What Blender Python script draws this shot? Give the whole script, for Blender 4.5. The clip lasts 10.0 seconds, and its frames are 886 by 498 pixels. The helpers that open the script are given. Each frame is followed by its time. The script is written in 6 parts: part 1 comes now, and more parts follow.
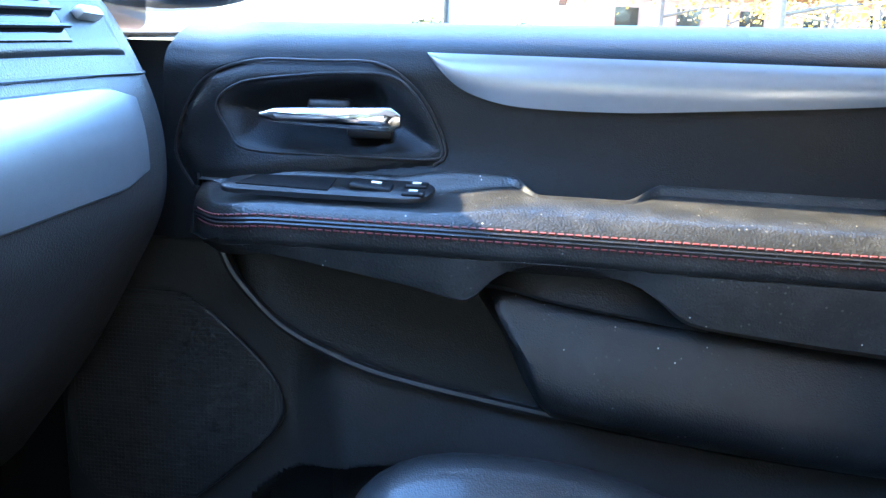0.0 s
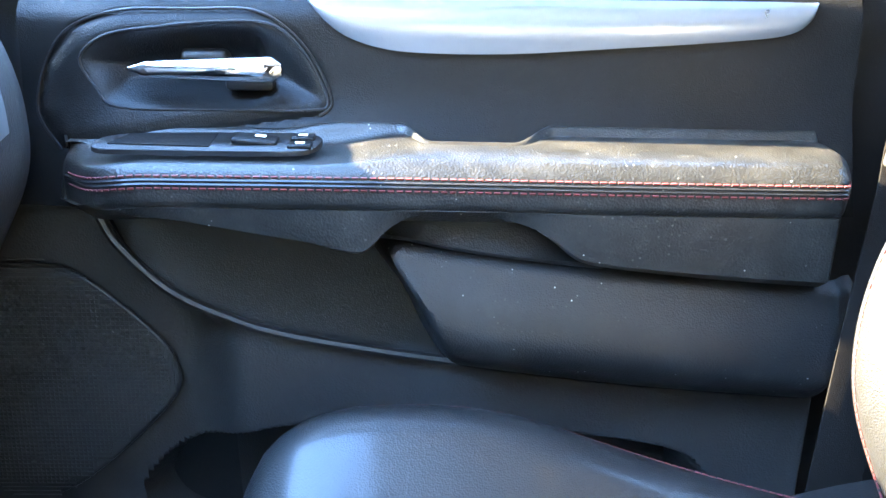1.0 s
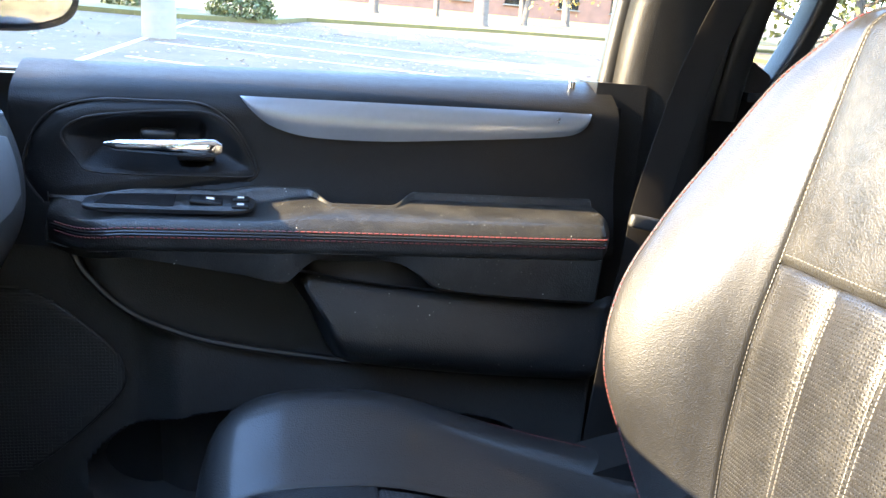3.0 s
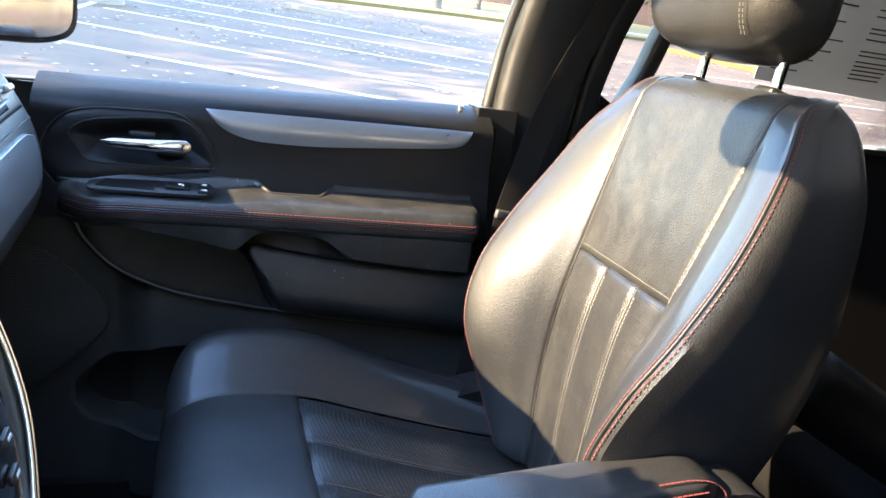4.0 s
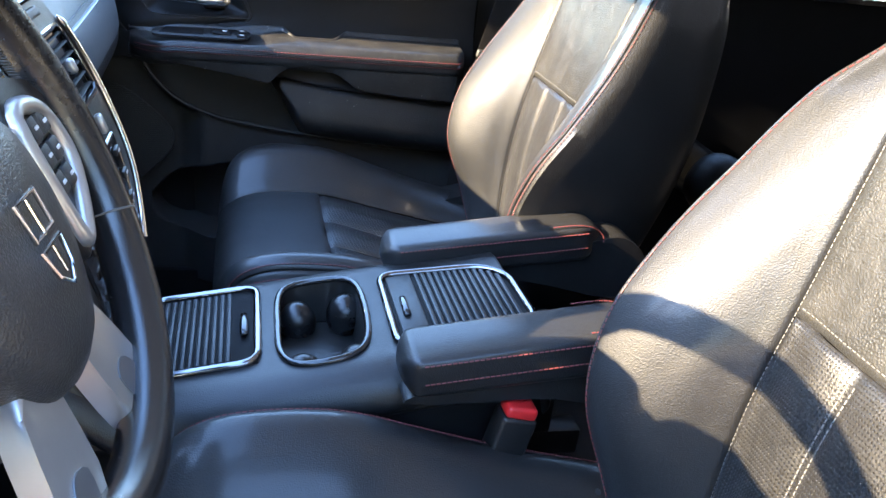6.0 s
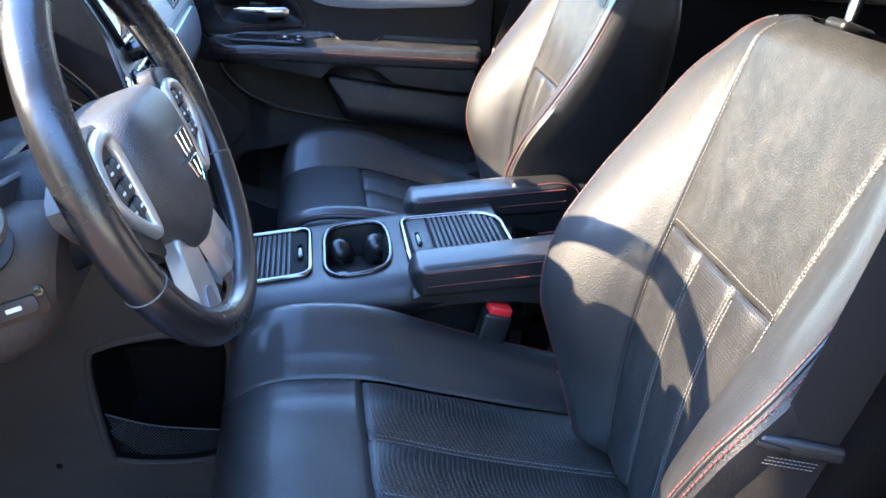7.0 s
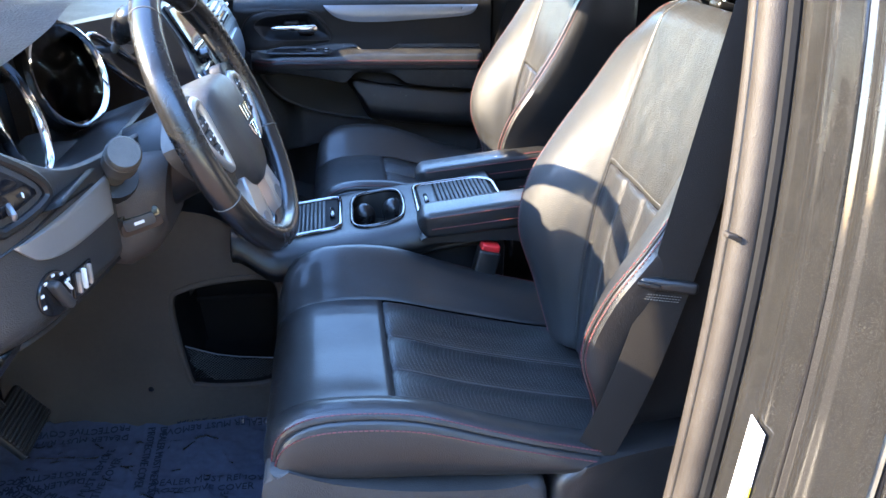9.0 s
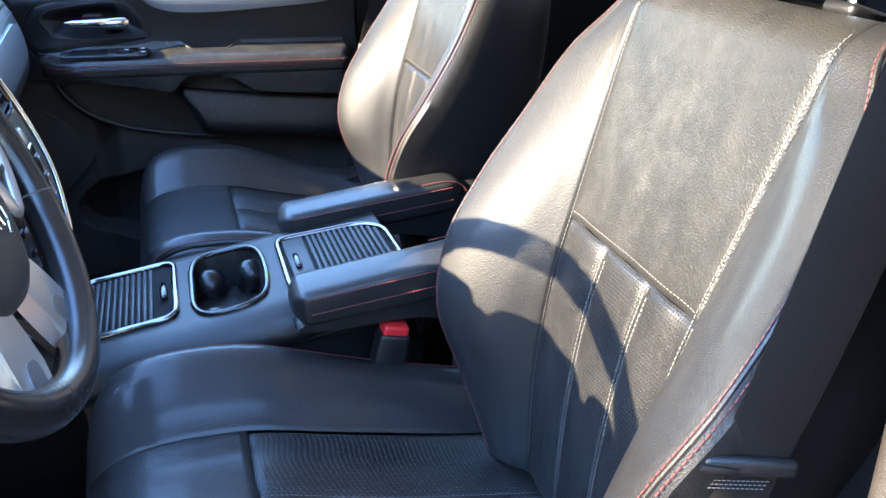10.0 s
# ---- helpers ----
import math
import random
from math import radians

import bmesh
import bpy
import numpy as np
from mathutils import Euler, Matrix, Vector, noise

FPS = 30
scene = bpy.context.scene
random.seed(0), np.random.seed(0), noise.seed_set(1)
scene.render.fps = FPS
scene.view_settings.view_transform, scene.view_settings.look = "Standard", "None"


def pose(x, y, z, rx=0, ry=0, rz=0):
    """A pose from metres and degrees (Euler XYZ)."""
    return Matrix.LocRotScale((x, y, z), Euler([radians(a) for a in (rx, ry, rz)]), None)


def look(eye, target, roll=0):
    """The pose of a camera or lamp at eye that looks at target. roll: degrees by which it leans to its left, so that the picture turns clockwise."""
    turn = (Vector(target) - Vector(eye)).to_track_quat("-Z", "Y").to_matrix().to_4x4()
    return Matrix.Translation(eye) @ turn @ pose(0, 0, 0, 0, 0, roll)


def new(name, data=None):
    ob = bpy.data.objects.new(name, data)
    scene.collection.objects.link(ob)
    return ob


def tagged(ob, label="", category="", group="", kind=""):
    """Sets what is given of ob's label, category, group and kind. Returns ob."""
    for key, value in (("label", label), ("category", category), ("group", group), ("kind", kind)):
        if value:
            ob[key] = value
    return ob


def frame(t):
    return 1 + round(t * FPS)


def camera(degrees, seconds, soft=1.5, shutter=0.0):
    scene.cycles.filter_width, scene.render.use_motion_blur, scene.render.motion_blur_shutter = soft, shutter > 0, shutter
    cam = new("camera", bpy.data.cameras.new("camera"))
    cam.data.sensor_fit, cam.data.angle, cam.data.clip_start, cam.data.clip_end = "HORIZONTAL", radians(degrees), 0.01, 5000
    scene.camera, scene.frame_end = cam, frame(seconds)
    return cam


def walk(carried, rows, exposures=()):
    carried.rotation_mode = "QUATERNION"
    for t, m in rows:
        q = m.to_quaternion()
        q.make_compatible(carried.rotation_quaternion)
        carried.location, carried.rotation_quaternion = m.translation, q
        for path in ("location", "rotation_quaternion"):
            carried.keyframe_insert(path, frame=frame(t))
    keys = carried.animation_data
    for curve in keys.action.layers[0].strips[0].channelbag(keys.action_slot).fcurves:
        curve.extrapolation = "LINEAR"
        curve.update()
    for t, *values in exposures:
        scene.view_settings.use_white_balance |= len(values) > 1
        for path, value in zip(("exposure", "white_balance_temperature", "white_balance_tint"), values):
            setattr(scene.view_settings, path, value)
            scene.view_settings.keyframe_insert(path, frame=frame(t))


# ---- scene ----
cam = camera(57.9, 10.0)
PATH = [
    (0, (0.0935, 0.1177, 1.0774), (-0.1276, 2.2583, 0.6209), 2.7),
    (0.5, (0.099, 0.121, 1.0741), (0.0649, 2.2528, 0.5296), 2.2),
    (1, (0.0968, 0.1276, 1.073), (0.1562, 2.2506, 0.4988), 1.0),
    (1.5, (0.0968, 0.1364, 1.0708), (0.1529, 2.2693, 0.5329), -0.2),
    (2, (0.0759, 0.0814, 1.084), (0.3245, 2.1857, 0.4911), 3.6),
    (2.2, (0.0594, 0.0187, 1.095), (0.3861, 2.1087, 0.4878), 4.6),
    (3.3, (0.0099, -0.2024, 1.1852), (0.5973, 1.8579, 0.6858), 5.4),
    (3.5, (0.0077, -0.2838, 1.1984), (0.6446, 1.7611, 0.6924), 6.7),
    (4, (-0.0088, -0.4356, 1.2468), (0.6512, 1.5873, 0.6847), 7.7),
    (4.5, (-0.0088, -0.5225, 1.2677), (0.6578, 1.4608, 0.5879), 6.8),
    (5, (-0.0209, -0.5929, 1.2831), (0.605, 1.3662, 0.501), 6.5),
    (5.5, (0.0011, -0.6996, 1.2732), (0.5643, 1.2397, 0.402), 6.3),
    (5.7, (0.0088, -0.7348, 1.2721), (0.5654, 1.1935, 0.3712), 6.6),
    (6.8, (-0.0121, -1.0208, 1.3249), (0.4136, 0.9306, 0.4031), 5.4),
    (7, (0.0055, -1.1088, 1.337), (0.396, 0.8525, 0.4196), 4.8),
    (7.5, (0.0132, -1.3046, 1.3656), (0.341, 0.6798, 0.4746), 3.5),
    (8, (-0.0077, -1.4454, 1.3722), (0.2695, 0.5555, 0.4999), 2.3),
    (8.5, (-0.0209, -1.5125, 1.3656), (0.2387, 0.4917, 0.4977), 1.5),
    (9, (0.0154, -1.4355, 1.3579), (0.3014, 0.5621, 0.4823), 1.0),
    (9.5, (0.0451, -1.2705, 1.3392), (0.3817, 0.7117, 0.4482), 0.9),
    (10, (0.0429, -1.0087, 1.3139), (0.7106, 0.8789, 0.402), 1.6),
]
walk(cam, [(t, look(eye, target, roll)) for t, eye, target, roll in PATH], exposures=[(0, 5.3, 5450, 12), (0.5, 6.0, 5650, 12), (1.0, 6.35, 5900, 11), (2.0, 6.3, 6150, 11), (3.4, 4.33, 6500, 17), (5, 4.36, 6550, 17), (7.2, 4.38, 5800, 20), (10, 4.36, 5800, 18)])

# ---- light ----
SUN_WAY = Vector((1.0, 0.045, -0.505)).normalized()
world = bpy.data.worlds.new("sky")
scene.world = world
world.use_nodes = True
wn = world.node_tree
sky = wn.nodes.new("ShaderNodeTexSky")
sky.sky_type = "NISHITA"
sky.sun_disc = False
sky.sun_elevation = radians(27)
sky.sun_rotation = radians(268)
sky.altitude = 200
sky.air_density = 1.6
sky.dust_density = 0.3
sky.ozone_density = 5.0
wn.links.new(sky.outputs[0], wn.nodes["Background"].inputs[0])
wn.nodes["Background"].inputs[1].default_value = 0.15
sun_data = bpy.data.lights.new("sun", "SUN")
sun_data.energy = 2.5
sun_data.angle = radians(0.53)
sun_data.color = (1.0, 0.815, 0.49)
sun = new("sun", sun_data)
sun.matrix_world = look((0, 0, 0), SUN_WAY)

# ---- materials ----
def material(name, colour, rough=0.5, metal=0.0, grain=0.0, grain_size=400.0, vary=0.15, vary_size=9.0, coat=0.0, spec=0.5,
             dust=0.0, dust_colour=(0.35, 0.32, 0.27), pores=0.0, flakes=0.0, crumbs=0.0, scuff=None, coat_rough=0.06):
    """A surface with grain relief, two scales of tone and roughness, and if wanted dust specks, crumbs, a scuff or perforation."""
    m = bpy.data.materials.new(name)
    m.use_nodes = True
    t = m.node_tree
    b = t.nodes["Principled BSDF"]
    b.inputs["Metallic"].default_value = metal
    b.inputs["Coat Weight"].default_value = coat
    b.inputs["Coat Roughness"].default_value = coat_rough
    b.inputs["Specular IOR Level"].default_value = spec
    at = t.nodes.new("ShaderNodeTexCoord").outputs["Object"]

    def noise_of(size, detail=3.0, rough_by=0.55):
        n = t.nodes.new("ShaderNodeTexNoise")
        n.inputs["Scale"].default_value = size
        n.inputs["Detail"].default_value = detail
        n.inputs["Roughness"].default_value = rough_by
        t.links.new(at, n.inputs["Vector"])
        return n.outputs["Fac"]

    def ramp(src, lo, hi, a, c):
        n = t.nodes.new("ShaderNodeMapRange")
        for k, v in (("From Min", lo), ("From Max", hi), ("To Min", a), ("To Max", c)):
            n.inputs[k].default_value = v
        t.links.new(src, n.inputs["Value"])
        return n.outputs["Result"]

    def maths(op, a, c):
        n = t.nodes.new("ShaderNodeMath")
        n.operation = op
        for k, v in enumerate((a, c)):
            if isinstance(v, (int, float)):
                n.inputs[k].default_value = v
            else:
                t.links.new(v, n.inputs[k])
        return n.outputs[0]

    def mix(fac, a, c):
        n = t.nodes.new("ShaderNodeMix")
        n.data_type = "RGBA"
        for k, v in ((0, fac), (6, a), (7, c)):
            if isinstance(v, tuple):
                n.inputs[k].default_value = (*v, 1)
            else:
                t.links.new(v, n.inputs[k])
        return n.outputs[2]

    broad = noise_of(vary_size, 4)
    fine = noise_of(vary_size * 14, 3)
    tone = maths("ADD", maths("MULTIPLY", broad, 0.65), maths("MULTIPLY", fine, 0.35))
    dark = tuple(c * (1 - vary) for c in colour)
    light = tuple(min(1.0, c * (1 + vary)) for c in colour)
    col = mix(ramp(tone, 0.3, 0.7, 0, 1), dark, light)
    if dust > 0:
        v = t.nodes.new("ShaderNodeTexVoronoi")
        v.inputs["Scale"].default_value = 150.0
        t.links.new(at, v.inputs["Vector"])
        speck = maths("MULTIPLY", ramp(v.outputs["Distance"], 0.10, 0.16, 1, 0), ramp(noise_of(14, 2), 0.52, 0.60, 0, 1))
        film = ramp(noise_of(22, 5, 0.7), 0.42, 0.75, 0, 0.35)
        col = mix(maths("MULTIPLY", maths("ADD", speck, film), dust), col, dust_colour)
    if crumbs > 0:
        v = t.nodes.new("ShaderNodeTexVoronoi")
        v.inputs["Scale"].default_value = 170.0
        t.links.new(at, v.inputs["Vector"])
        fleck = maths("MULTIPLY", ramp(v.outputs["Distance"], 0.06, 0.14, 1, 0), ramp(noise_of(60, 2), 0.60, 0.66, 0, 1))
        col = mix(maths("MULTIPLY", fleck, crumbs), col, (0.75, 0.73, 0.68))
    if scuff is not None:
        far = t.nodes.new("ShaderNodeVectorMath")
        far.operation = "DISTANCE"
        t.links.new(at, far.inputs[0])
        far.inputs[1].default_value = scuff[0]
        worn = maths("MULTIPLY", ramp(far.outputs["Value"], scuff[1] * 0.3, scuff[1], 1, 0), ramp(noise_of(45, 5, 0.7), 0.42, 0.66, 0, 1))
        col = mix(maths("MULTIPLY", worn, scuff[2]), col, (0.30, 0.29, 0.28))
    if flakes > 0:
        v = t.nodes.new("ShaderNodeTexVoronoi")
        v.inputs["Scale"].default_value = 900.0
        t.links.new(at, v.inputs["Vector"])
        col = mix(maths("MULTIPLY", ramp(v.outputs["Distance"], 0.1, 0.25, 1, 0), flakes), col, (0.4, 0.38, 0.34))
    t.links.new(col, b.inputs["Base Color"])
    t.links.new(ramp(tone, 0.3, 0.7, max(0.02, rough - 0.07), min(1, rough + 0.07)), b.inputs["Roughness"])
    height = None
    if grain > 0:
        v = t.nodes.new("ShaderNodeTexVoronoi")
        v.inputs["Scale"].default_value = grain_size
        t.links.new(at, v.inputs["Vector"])
        height = maths("ADD", maths("MULTIPLY", v.outputs["Distance"], 0.7), maths("MULTIPLY", noise_of(grain_size * 0.6, 3), 0.5))
    if pores > 0:
        sep = t.nodes.new("ShaderNodeSeparateXYZ")
        t.links.new(at, sep.inputs[0])
        up = maths("ADD", maths("MULTIPLY", sep.outputs[0], 0.72), maths("MULTIPLY", sep.outputs[2], 0.72))
        k = 2 * math.pi / pores
        w1 = maths("SINE", maths("MULTIPLY", maths("ADD", up, sep.outputs[1]), k), 0)
        w2 = maths("SINE", maths("MULTIPLY", maths("SUBTRACT", up, sep.outputs[1]), k), 0)
        hole = ramp(maths("MULTIPLY", w1, w2), 0.35, 0.8, 1, 0)
        height = maths("ADD", maths("MULTIPLY", height, 0.35), hole) if height else hole
        col = mix(ramp(hole, 0.0, 0.6, 0.85, 0), col, (0.001, 0.001, 0.001))
        t.links.new(col, b.inputs["Base Color"])
    if height is not None:
        bump = t.nodes.new("ShaderNodeBump")
        bump.inputs["Strength"].default_value = grain if grain > 0 else 0.5
        bump.inputs["Distance"].default_value = 0.0012
        t.links.new(height, bump.inputs["Height"])
        t.links.new(bump.outputs[0], b.inputs["Normal"])
    return m


LEATHER = material("black_leather", (0.0110, 0.0111, 0.0116), 0.50, grain=0.42, grain_size=760, vary=0.25, dust=0.02, spec=0.36, coat=0.42, coat_rough=0.17)
LEATHER_WORN = material("worn_leather", (0.0130, 0.0130, 0.0122), 0.40, grain=0.5, grain_size=520, vary=0.12, dust=0.07, spec=0.55, scuff=((0.285, 0.0, 0.70), 0.19, 0.06))
LEATHER_PERF = material("perforated_leather", (0.0100, 0.0100, 0.0102), 0.38, grain=0.80, grain_size=900, vary=0.3, pores=0.0065, dust=0.08, spec=0.65)
LEATHER_WHEEL = material("wheel_leather", (0.011, 0.011, 0.0115), 0.25, grain=0.10, grain_size=1000, vary=0.1, spec=0.8)
PLASTIC = material("black_plastic", (0.0100, 0.0100, 0.0103), 0.36, grain=0.26, grain_size=800, vary=0.25, dust=0.03, spec=0.45)
# Brown tone is warm bounce light put into the black plastic's colour.
PLASTIC_BOUNCE = material("bounce_warm_plastic", (0.0480, 0.0400, 0.0345), 0.50, grain=0.25, grain_size=800, vary=0.2, dust=0.015, spec=0.3)
PLASTIC_DUSTY = material("dusty_plastic", (0.0065, 0.0065, 0.0067), 0.38, grain=0.28, grain_size=800, vary=0.25, dust=0.008, spec=0.20)
ARM_LEATHER = material("dusty_leather", (0.0115, 0.0113, 0.0105), 0.40, grain=0.36, grain_size=560, vary=0.25, dust=0.13, dust_colour=(0.5, 0.47, 0.42), spec=0.5, crumbs=1.0)
POCKET = material("scuffed_plastic", (0.0075, 0.0075, 0.0078), 0.42, grain=0.32, grain_size=700, vary=0.25, dust=0.06, crumbs=0.9, scuff=((0.050, -0.138, 0.447), 0.060, 0.16))
PLASTIC_HARD = material("grey_black_plastic", (0.0330, 0.0322, 0.0318), 0.52, grain=0.35, grain_size=520, vary=0.2, dust=0.03, spec=0.35)
DASH_TOP = material("grained_dash_top", (0.0120, 0.0116, 0.0105), 0.40, grain=1.0, grain_size=300, vary=0.2, dust=0.05, spec=0.45)
PLASTIC_SOFT = material("soft_dash", (0.0360, 0.0350, 0.0345), 0.36, grain=0.4, grain_size=700, vary=0.2, dust=0.06, spec=0.58)
PLASTIC_GREY = material("grey_plastic", (0.030, 0.030, 0.030), 0.5, grain=0.25, grain_size=700, vary=0.15)
STALK = material("dusty_grey_plastic", (0.065, 0.060, 0.050), 0.5, grain=0.3, grain_size=700, vary=0.3, dust=0.2)
PLASTIC_GLOSS = material("gloss_black", (0.012, 0.012, 0.013), 0.12, vary=0.2, coat=0.3)
# Near-black with low gloss: shade of recesses and the rear cabin put into colour.
SHADE_BLACK = material("shade_black", (0.0040, 0.0040, 0.0045), 0.7, grain=0.2, vary=0.2, spec=0.15)
PIANO = material("screen_black", (0.008, 0.008, 0.009), 0.05, vary=0.1)
SILVER = material("silver_trim", (0.27, 0.28, 0.295), 0.33, metal=0.75, grain=0.05, grain_size=900, vary=0.08)
SILVER_SATIN = material("satin_silver", (0.48, 0.47, 0.45), 0.33, metal=0.7, vary=0.06)
CHROME = material("chrome", (0.75, 0.75, 0.76), 0.07, metal=1.0, vary=0.03)
# Chrome darkened so that its colour holds the dark reflections.
CHROME_DARK = material("dark_reflection_chrome", (0.24, 0.24, 0.255), 0.10, metal=1.0, vary=0.05)
CARPET = material("dark_carpet", (0.011, 0.011, 0.012), 0.95, grain=1.0, grain_size=500, vary=0.4)
WEBBING = material("belt_webbing", (0.0100, 0.0088, 0.0080), 0.75, grain=0.35, grain_size=1200, vary=0.15, spec=0.12)
RED_THREAD = material("red_thread", (0.125, 0.026, 0.026), 0.6, vary=0.2, vary_size=120)
GREY_THREAD = material("grey_thread", (0.11, 0.105, 0.098), 0.6, vary=0.2, vary_size=120)
RED_PLASTIC = material("red_plastic", (0.55, 0.02, 0.02), 0.35, vary=0.1)
WHITE_PAINT = material("white_print", (0.75, 0.75, 0.74), 0.5, vary=0.05)
RUBBER = material("rubber", (0.0080, 0.0080, 0.0082), 0.40, grain=0.2, vary=0.2)
GRIP = material("soft_rubber", (0.0070, 0.0070, 0.0074), 0.28, grain=0.1, vary=0.15)
SEAL = material("taupe_seal", (0.0200, 0.0158, 0.0125), 0.60, grain=0.4, grain_size=900, vary=0.2, dust=0.07, spec=0.35)
PAINT = material("black_car_paint", (0.011, 0.0105, 0.010), 0.14, coat=0.25, spec=0.3, vary=0.1, flakes=0.10, dust=0.03)
# Lightened so that the unseen roof lining reflects fill into the cabin.
HEADLINER = material("headliner", (0.27, 0.26, 0.245), 0.95, grain=0.4, vary=0.08)
DIAL = material("dial_face", (0.014, 0.014, 0.015), 0.55, vary=0.2, spec=0.15)


def glass_material(name, tint=(1, 1, 1), bend=1.35):
    m = bpy.data.materials.new(name)
    m.use_nodes = True
    t = m.node_tree
    t.nodes.remove(t.nodes["Principled BSDF"])
    clear = t.nodes.new("ShaderNodeBsdfTransparent")
    clear.inputs[0].default_value = (*tint, 1)
    gloss = t.nodes.new("ShaderNodeBsdfGlossy")
    gloss.inputs["Roughness"].default_value = 0.02
    fres = t.nodes.new("ShaderNodeFresnel")
    fres.inputs[0].default_value = bend
    mixer = t.nodes.new("ShaderNodeMixShader")
    t.links.new(fres.outputs[0], mixer.inputs[0])
    t.links.new(clear.outputs[0], mixer.inputs[1])
    t.links.new(gloss.outputs[0], mixer.inputs[2])
    t.links.new(mixer.outputs[0], t.nodes["Material Output"].inputs[0])
    return m


GLASS = glass_material("window_glass", (0.93, 0.95, 0.95))
GLASS_DARK = glass_material("privacy_glass", (0.60, 0.62, 0.62))


# ---- building blocks ----
def thing(name, at, label, category, group="", kind=""):
    ob = new(name)
    ob.location = at
    ob.empty_display_size = 0.05
    return tagged(ob, label, category, group, kind)


def base_of(ob):
    v = Vector((0, 0, 0))
    while ob is not None:
        v = v + ob.location
        ob = ob.parent
    return v


def part(name, bm, mat, parent=None, label="", smooth=True, sharp=40):
    """Links a bmesh given in world coordinates as one mesh object under its thing or part."""
    if parent is not None:
        bmesh.ops.translate(bm, verts=bm.verts, vec=-base_of(parent))
    bmesh.ops.recalc_face_normals(bm, faces=bm.faces)
    me = bpy.data.meshes.new(name)
    bm.to_mesh(me)
    bm.free()
    me.materials.append(mat)
    if smooth:
        me.shade_smooth()
        me.set_sharp_from_angle(angle=radians(sharp))
    ob = new(name, me)
    if parent is not None:
        ob.parent = parent
    if label:
        ob["label"] = label
    return ob


def solo(name, bm, mat, label, category, group="", kind="", smooth=True, sharp=40):
    return tagged(part(name, bm, mat, None, "", smooth, sharp), label, category, group, kind)


def spline(knots, t):
    """Catmull-Rom through (t, values...) rows."""
    n = len(knots)
    if t <= knots[0][0]:
        return tuple(knots[0][1:])
    if t >= knots[-1][0]:
        return tuple(knots[-1][1:])
    i = 0
    while knots[i + 1][0] < t:
        i += 1
    a, b = knots[i], knots[i + 1]
    p, q = knots[max(i - 1, 0)], knots[min(i + 2, n - 1)]
    h = b[0] - a[0]
    s = (t - a[0]) / h
    out = []
    for k in range(1, len(a)):
        ma = (b[k] - p[k]) / max(b[0] - p[0], 1e-6) * h
        mb = (q[k] - a[k]) / max(q[0] - a[0], 1e-6) * h
        out.append((2 * s**3 - 3 * s**2 + 1) * a[k] + (s**3 - 2 * s**2 + s) * ma + (3 * s**2 - 2 * s**3) * b[k] + (s**3 - s**2) * mb)
    return tuple(out)


def step(a, b, x):
    t = min(1.0, max(0.0, (x - a) / (b - a)))
    return t * t * (3 - 2 * t)


def grid(points, bm=None, wrap=False):
    """Faces over rows of points."""
    bm = bm or bmesh.new()
    rows = [[bm.verts.new(p) for p in r] for r in points]
    for a, b in zip(rows, rows[1:]):
        m = len(a)
        for k in range(m if wrap else m - 1):
            f = (a[k], a[(k + 1) % m], b[(k + 1) % m], b[k])
            bm.faces.new(f)
    return bm, rows


def spaced(a, b, n, edge):
    """Parameters from a to b, close together at both ends where a panel rolls into its seam."""
    e = edge
    inner = [a + e + (b - a - 2 * e) * k / n for k in range(n + 1)]
    return [a, a + e * 0.35] + inner + [b - e * 0.35, b]


def panel(surf, u0, u1, v0, v1, nu, nv, eu=0.02, ev=0.02, sink=0.005, roll=(1, 1, 1, 1), bm=None):
    """An upholstery or trim panel over a surface, its edges rolled down into the seams. roll: u0, u1, v0, v1."""
    us, vs = spaced(u0, u1, nu, eu), spaced(v0, v1, nv, ev)
    drops = (sink, sink * 0.3)
    pts = []
    for i, u in enumerate(us):
        r = []
        for j, v in enumerate(vs):
            d = 0.0
            for on, k in ((roll[0], i), (roll[1], len(us) - 1 - i), (roll[2], j), (roll[3], len(vs) - 1 - j)):
                if on and k < 2:
                    d = max(d, drops[k])
            p = Vector(surf(u, v))
            if d:
                e = 1e-3
                n = (Vector(surf(u + e, v)) - Vector(surf(u - e, v))).cross(Vector(surf(u, v + e)) - Vector(surf(u, v - e)))
                if n.length > 1e-12:
                    p = p - n.normalized() * d
            r.append(p)
        pts.append(r)
    bm, _ = grid(pts, bm)
    return bm


def tube(pts, r, seg=10, closed=False, bm=None, squash=1.0, cap=True):
    """A round bar along points; r may be a number or one radius a point."""
    bm = bm or bmesh.new()
    pts = [Vector(p) for p in pts]
    n = len(pts)
    rows = []
    ref = None
    for i, p in enumerate(pts):
        a = pts[(i - 1) % n] if closed or i > 0 else p
        b = pts[(i + 1) % n] if closed or i < n - 1 else p
        w = (b - a).normalized()
        if ref is None:
            ref = Vector((0, 0, 1)) if abs(w.z) < 0.9 else Vector((1, 0, 0))
        s = w.cross(ref).normalized()
        ref = s.cross(w).normalized()
        rr = r[i] if isinstance(r, (list, tuple)) else r
        rows.append([p + s * math.cos(2 * math.pi * k / seg) * rr + ref * math.sin(2 * math.pi * k / seg) * rr * squash for k in range(seg)])
    if closed:
        rows.append(rows[0])
    vs = [[bm.verts.new(p) for p in r_] for r_ in (rows[:-1] if closed else rows)]
    if closed:
        vs.append(vs[0])
    for a, b in zip(vs, vs[1:]):
        for k in range(seg):
            bm.faces.new((a[k], a[(k + 1) % seg], b[(k + 1) % seg], b[k]))
    if cap and not closed:
        bm.faces.new(vs[0][::-1])
        bm.faces.new(vs[-1])
    return bm


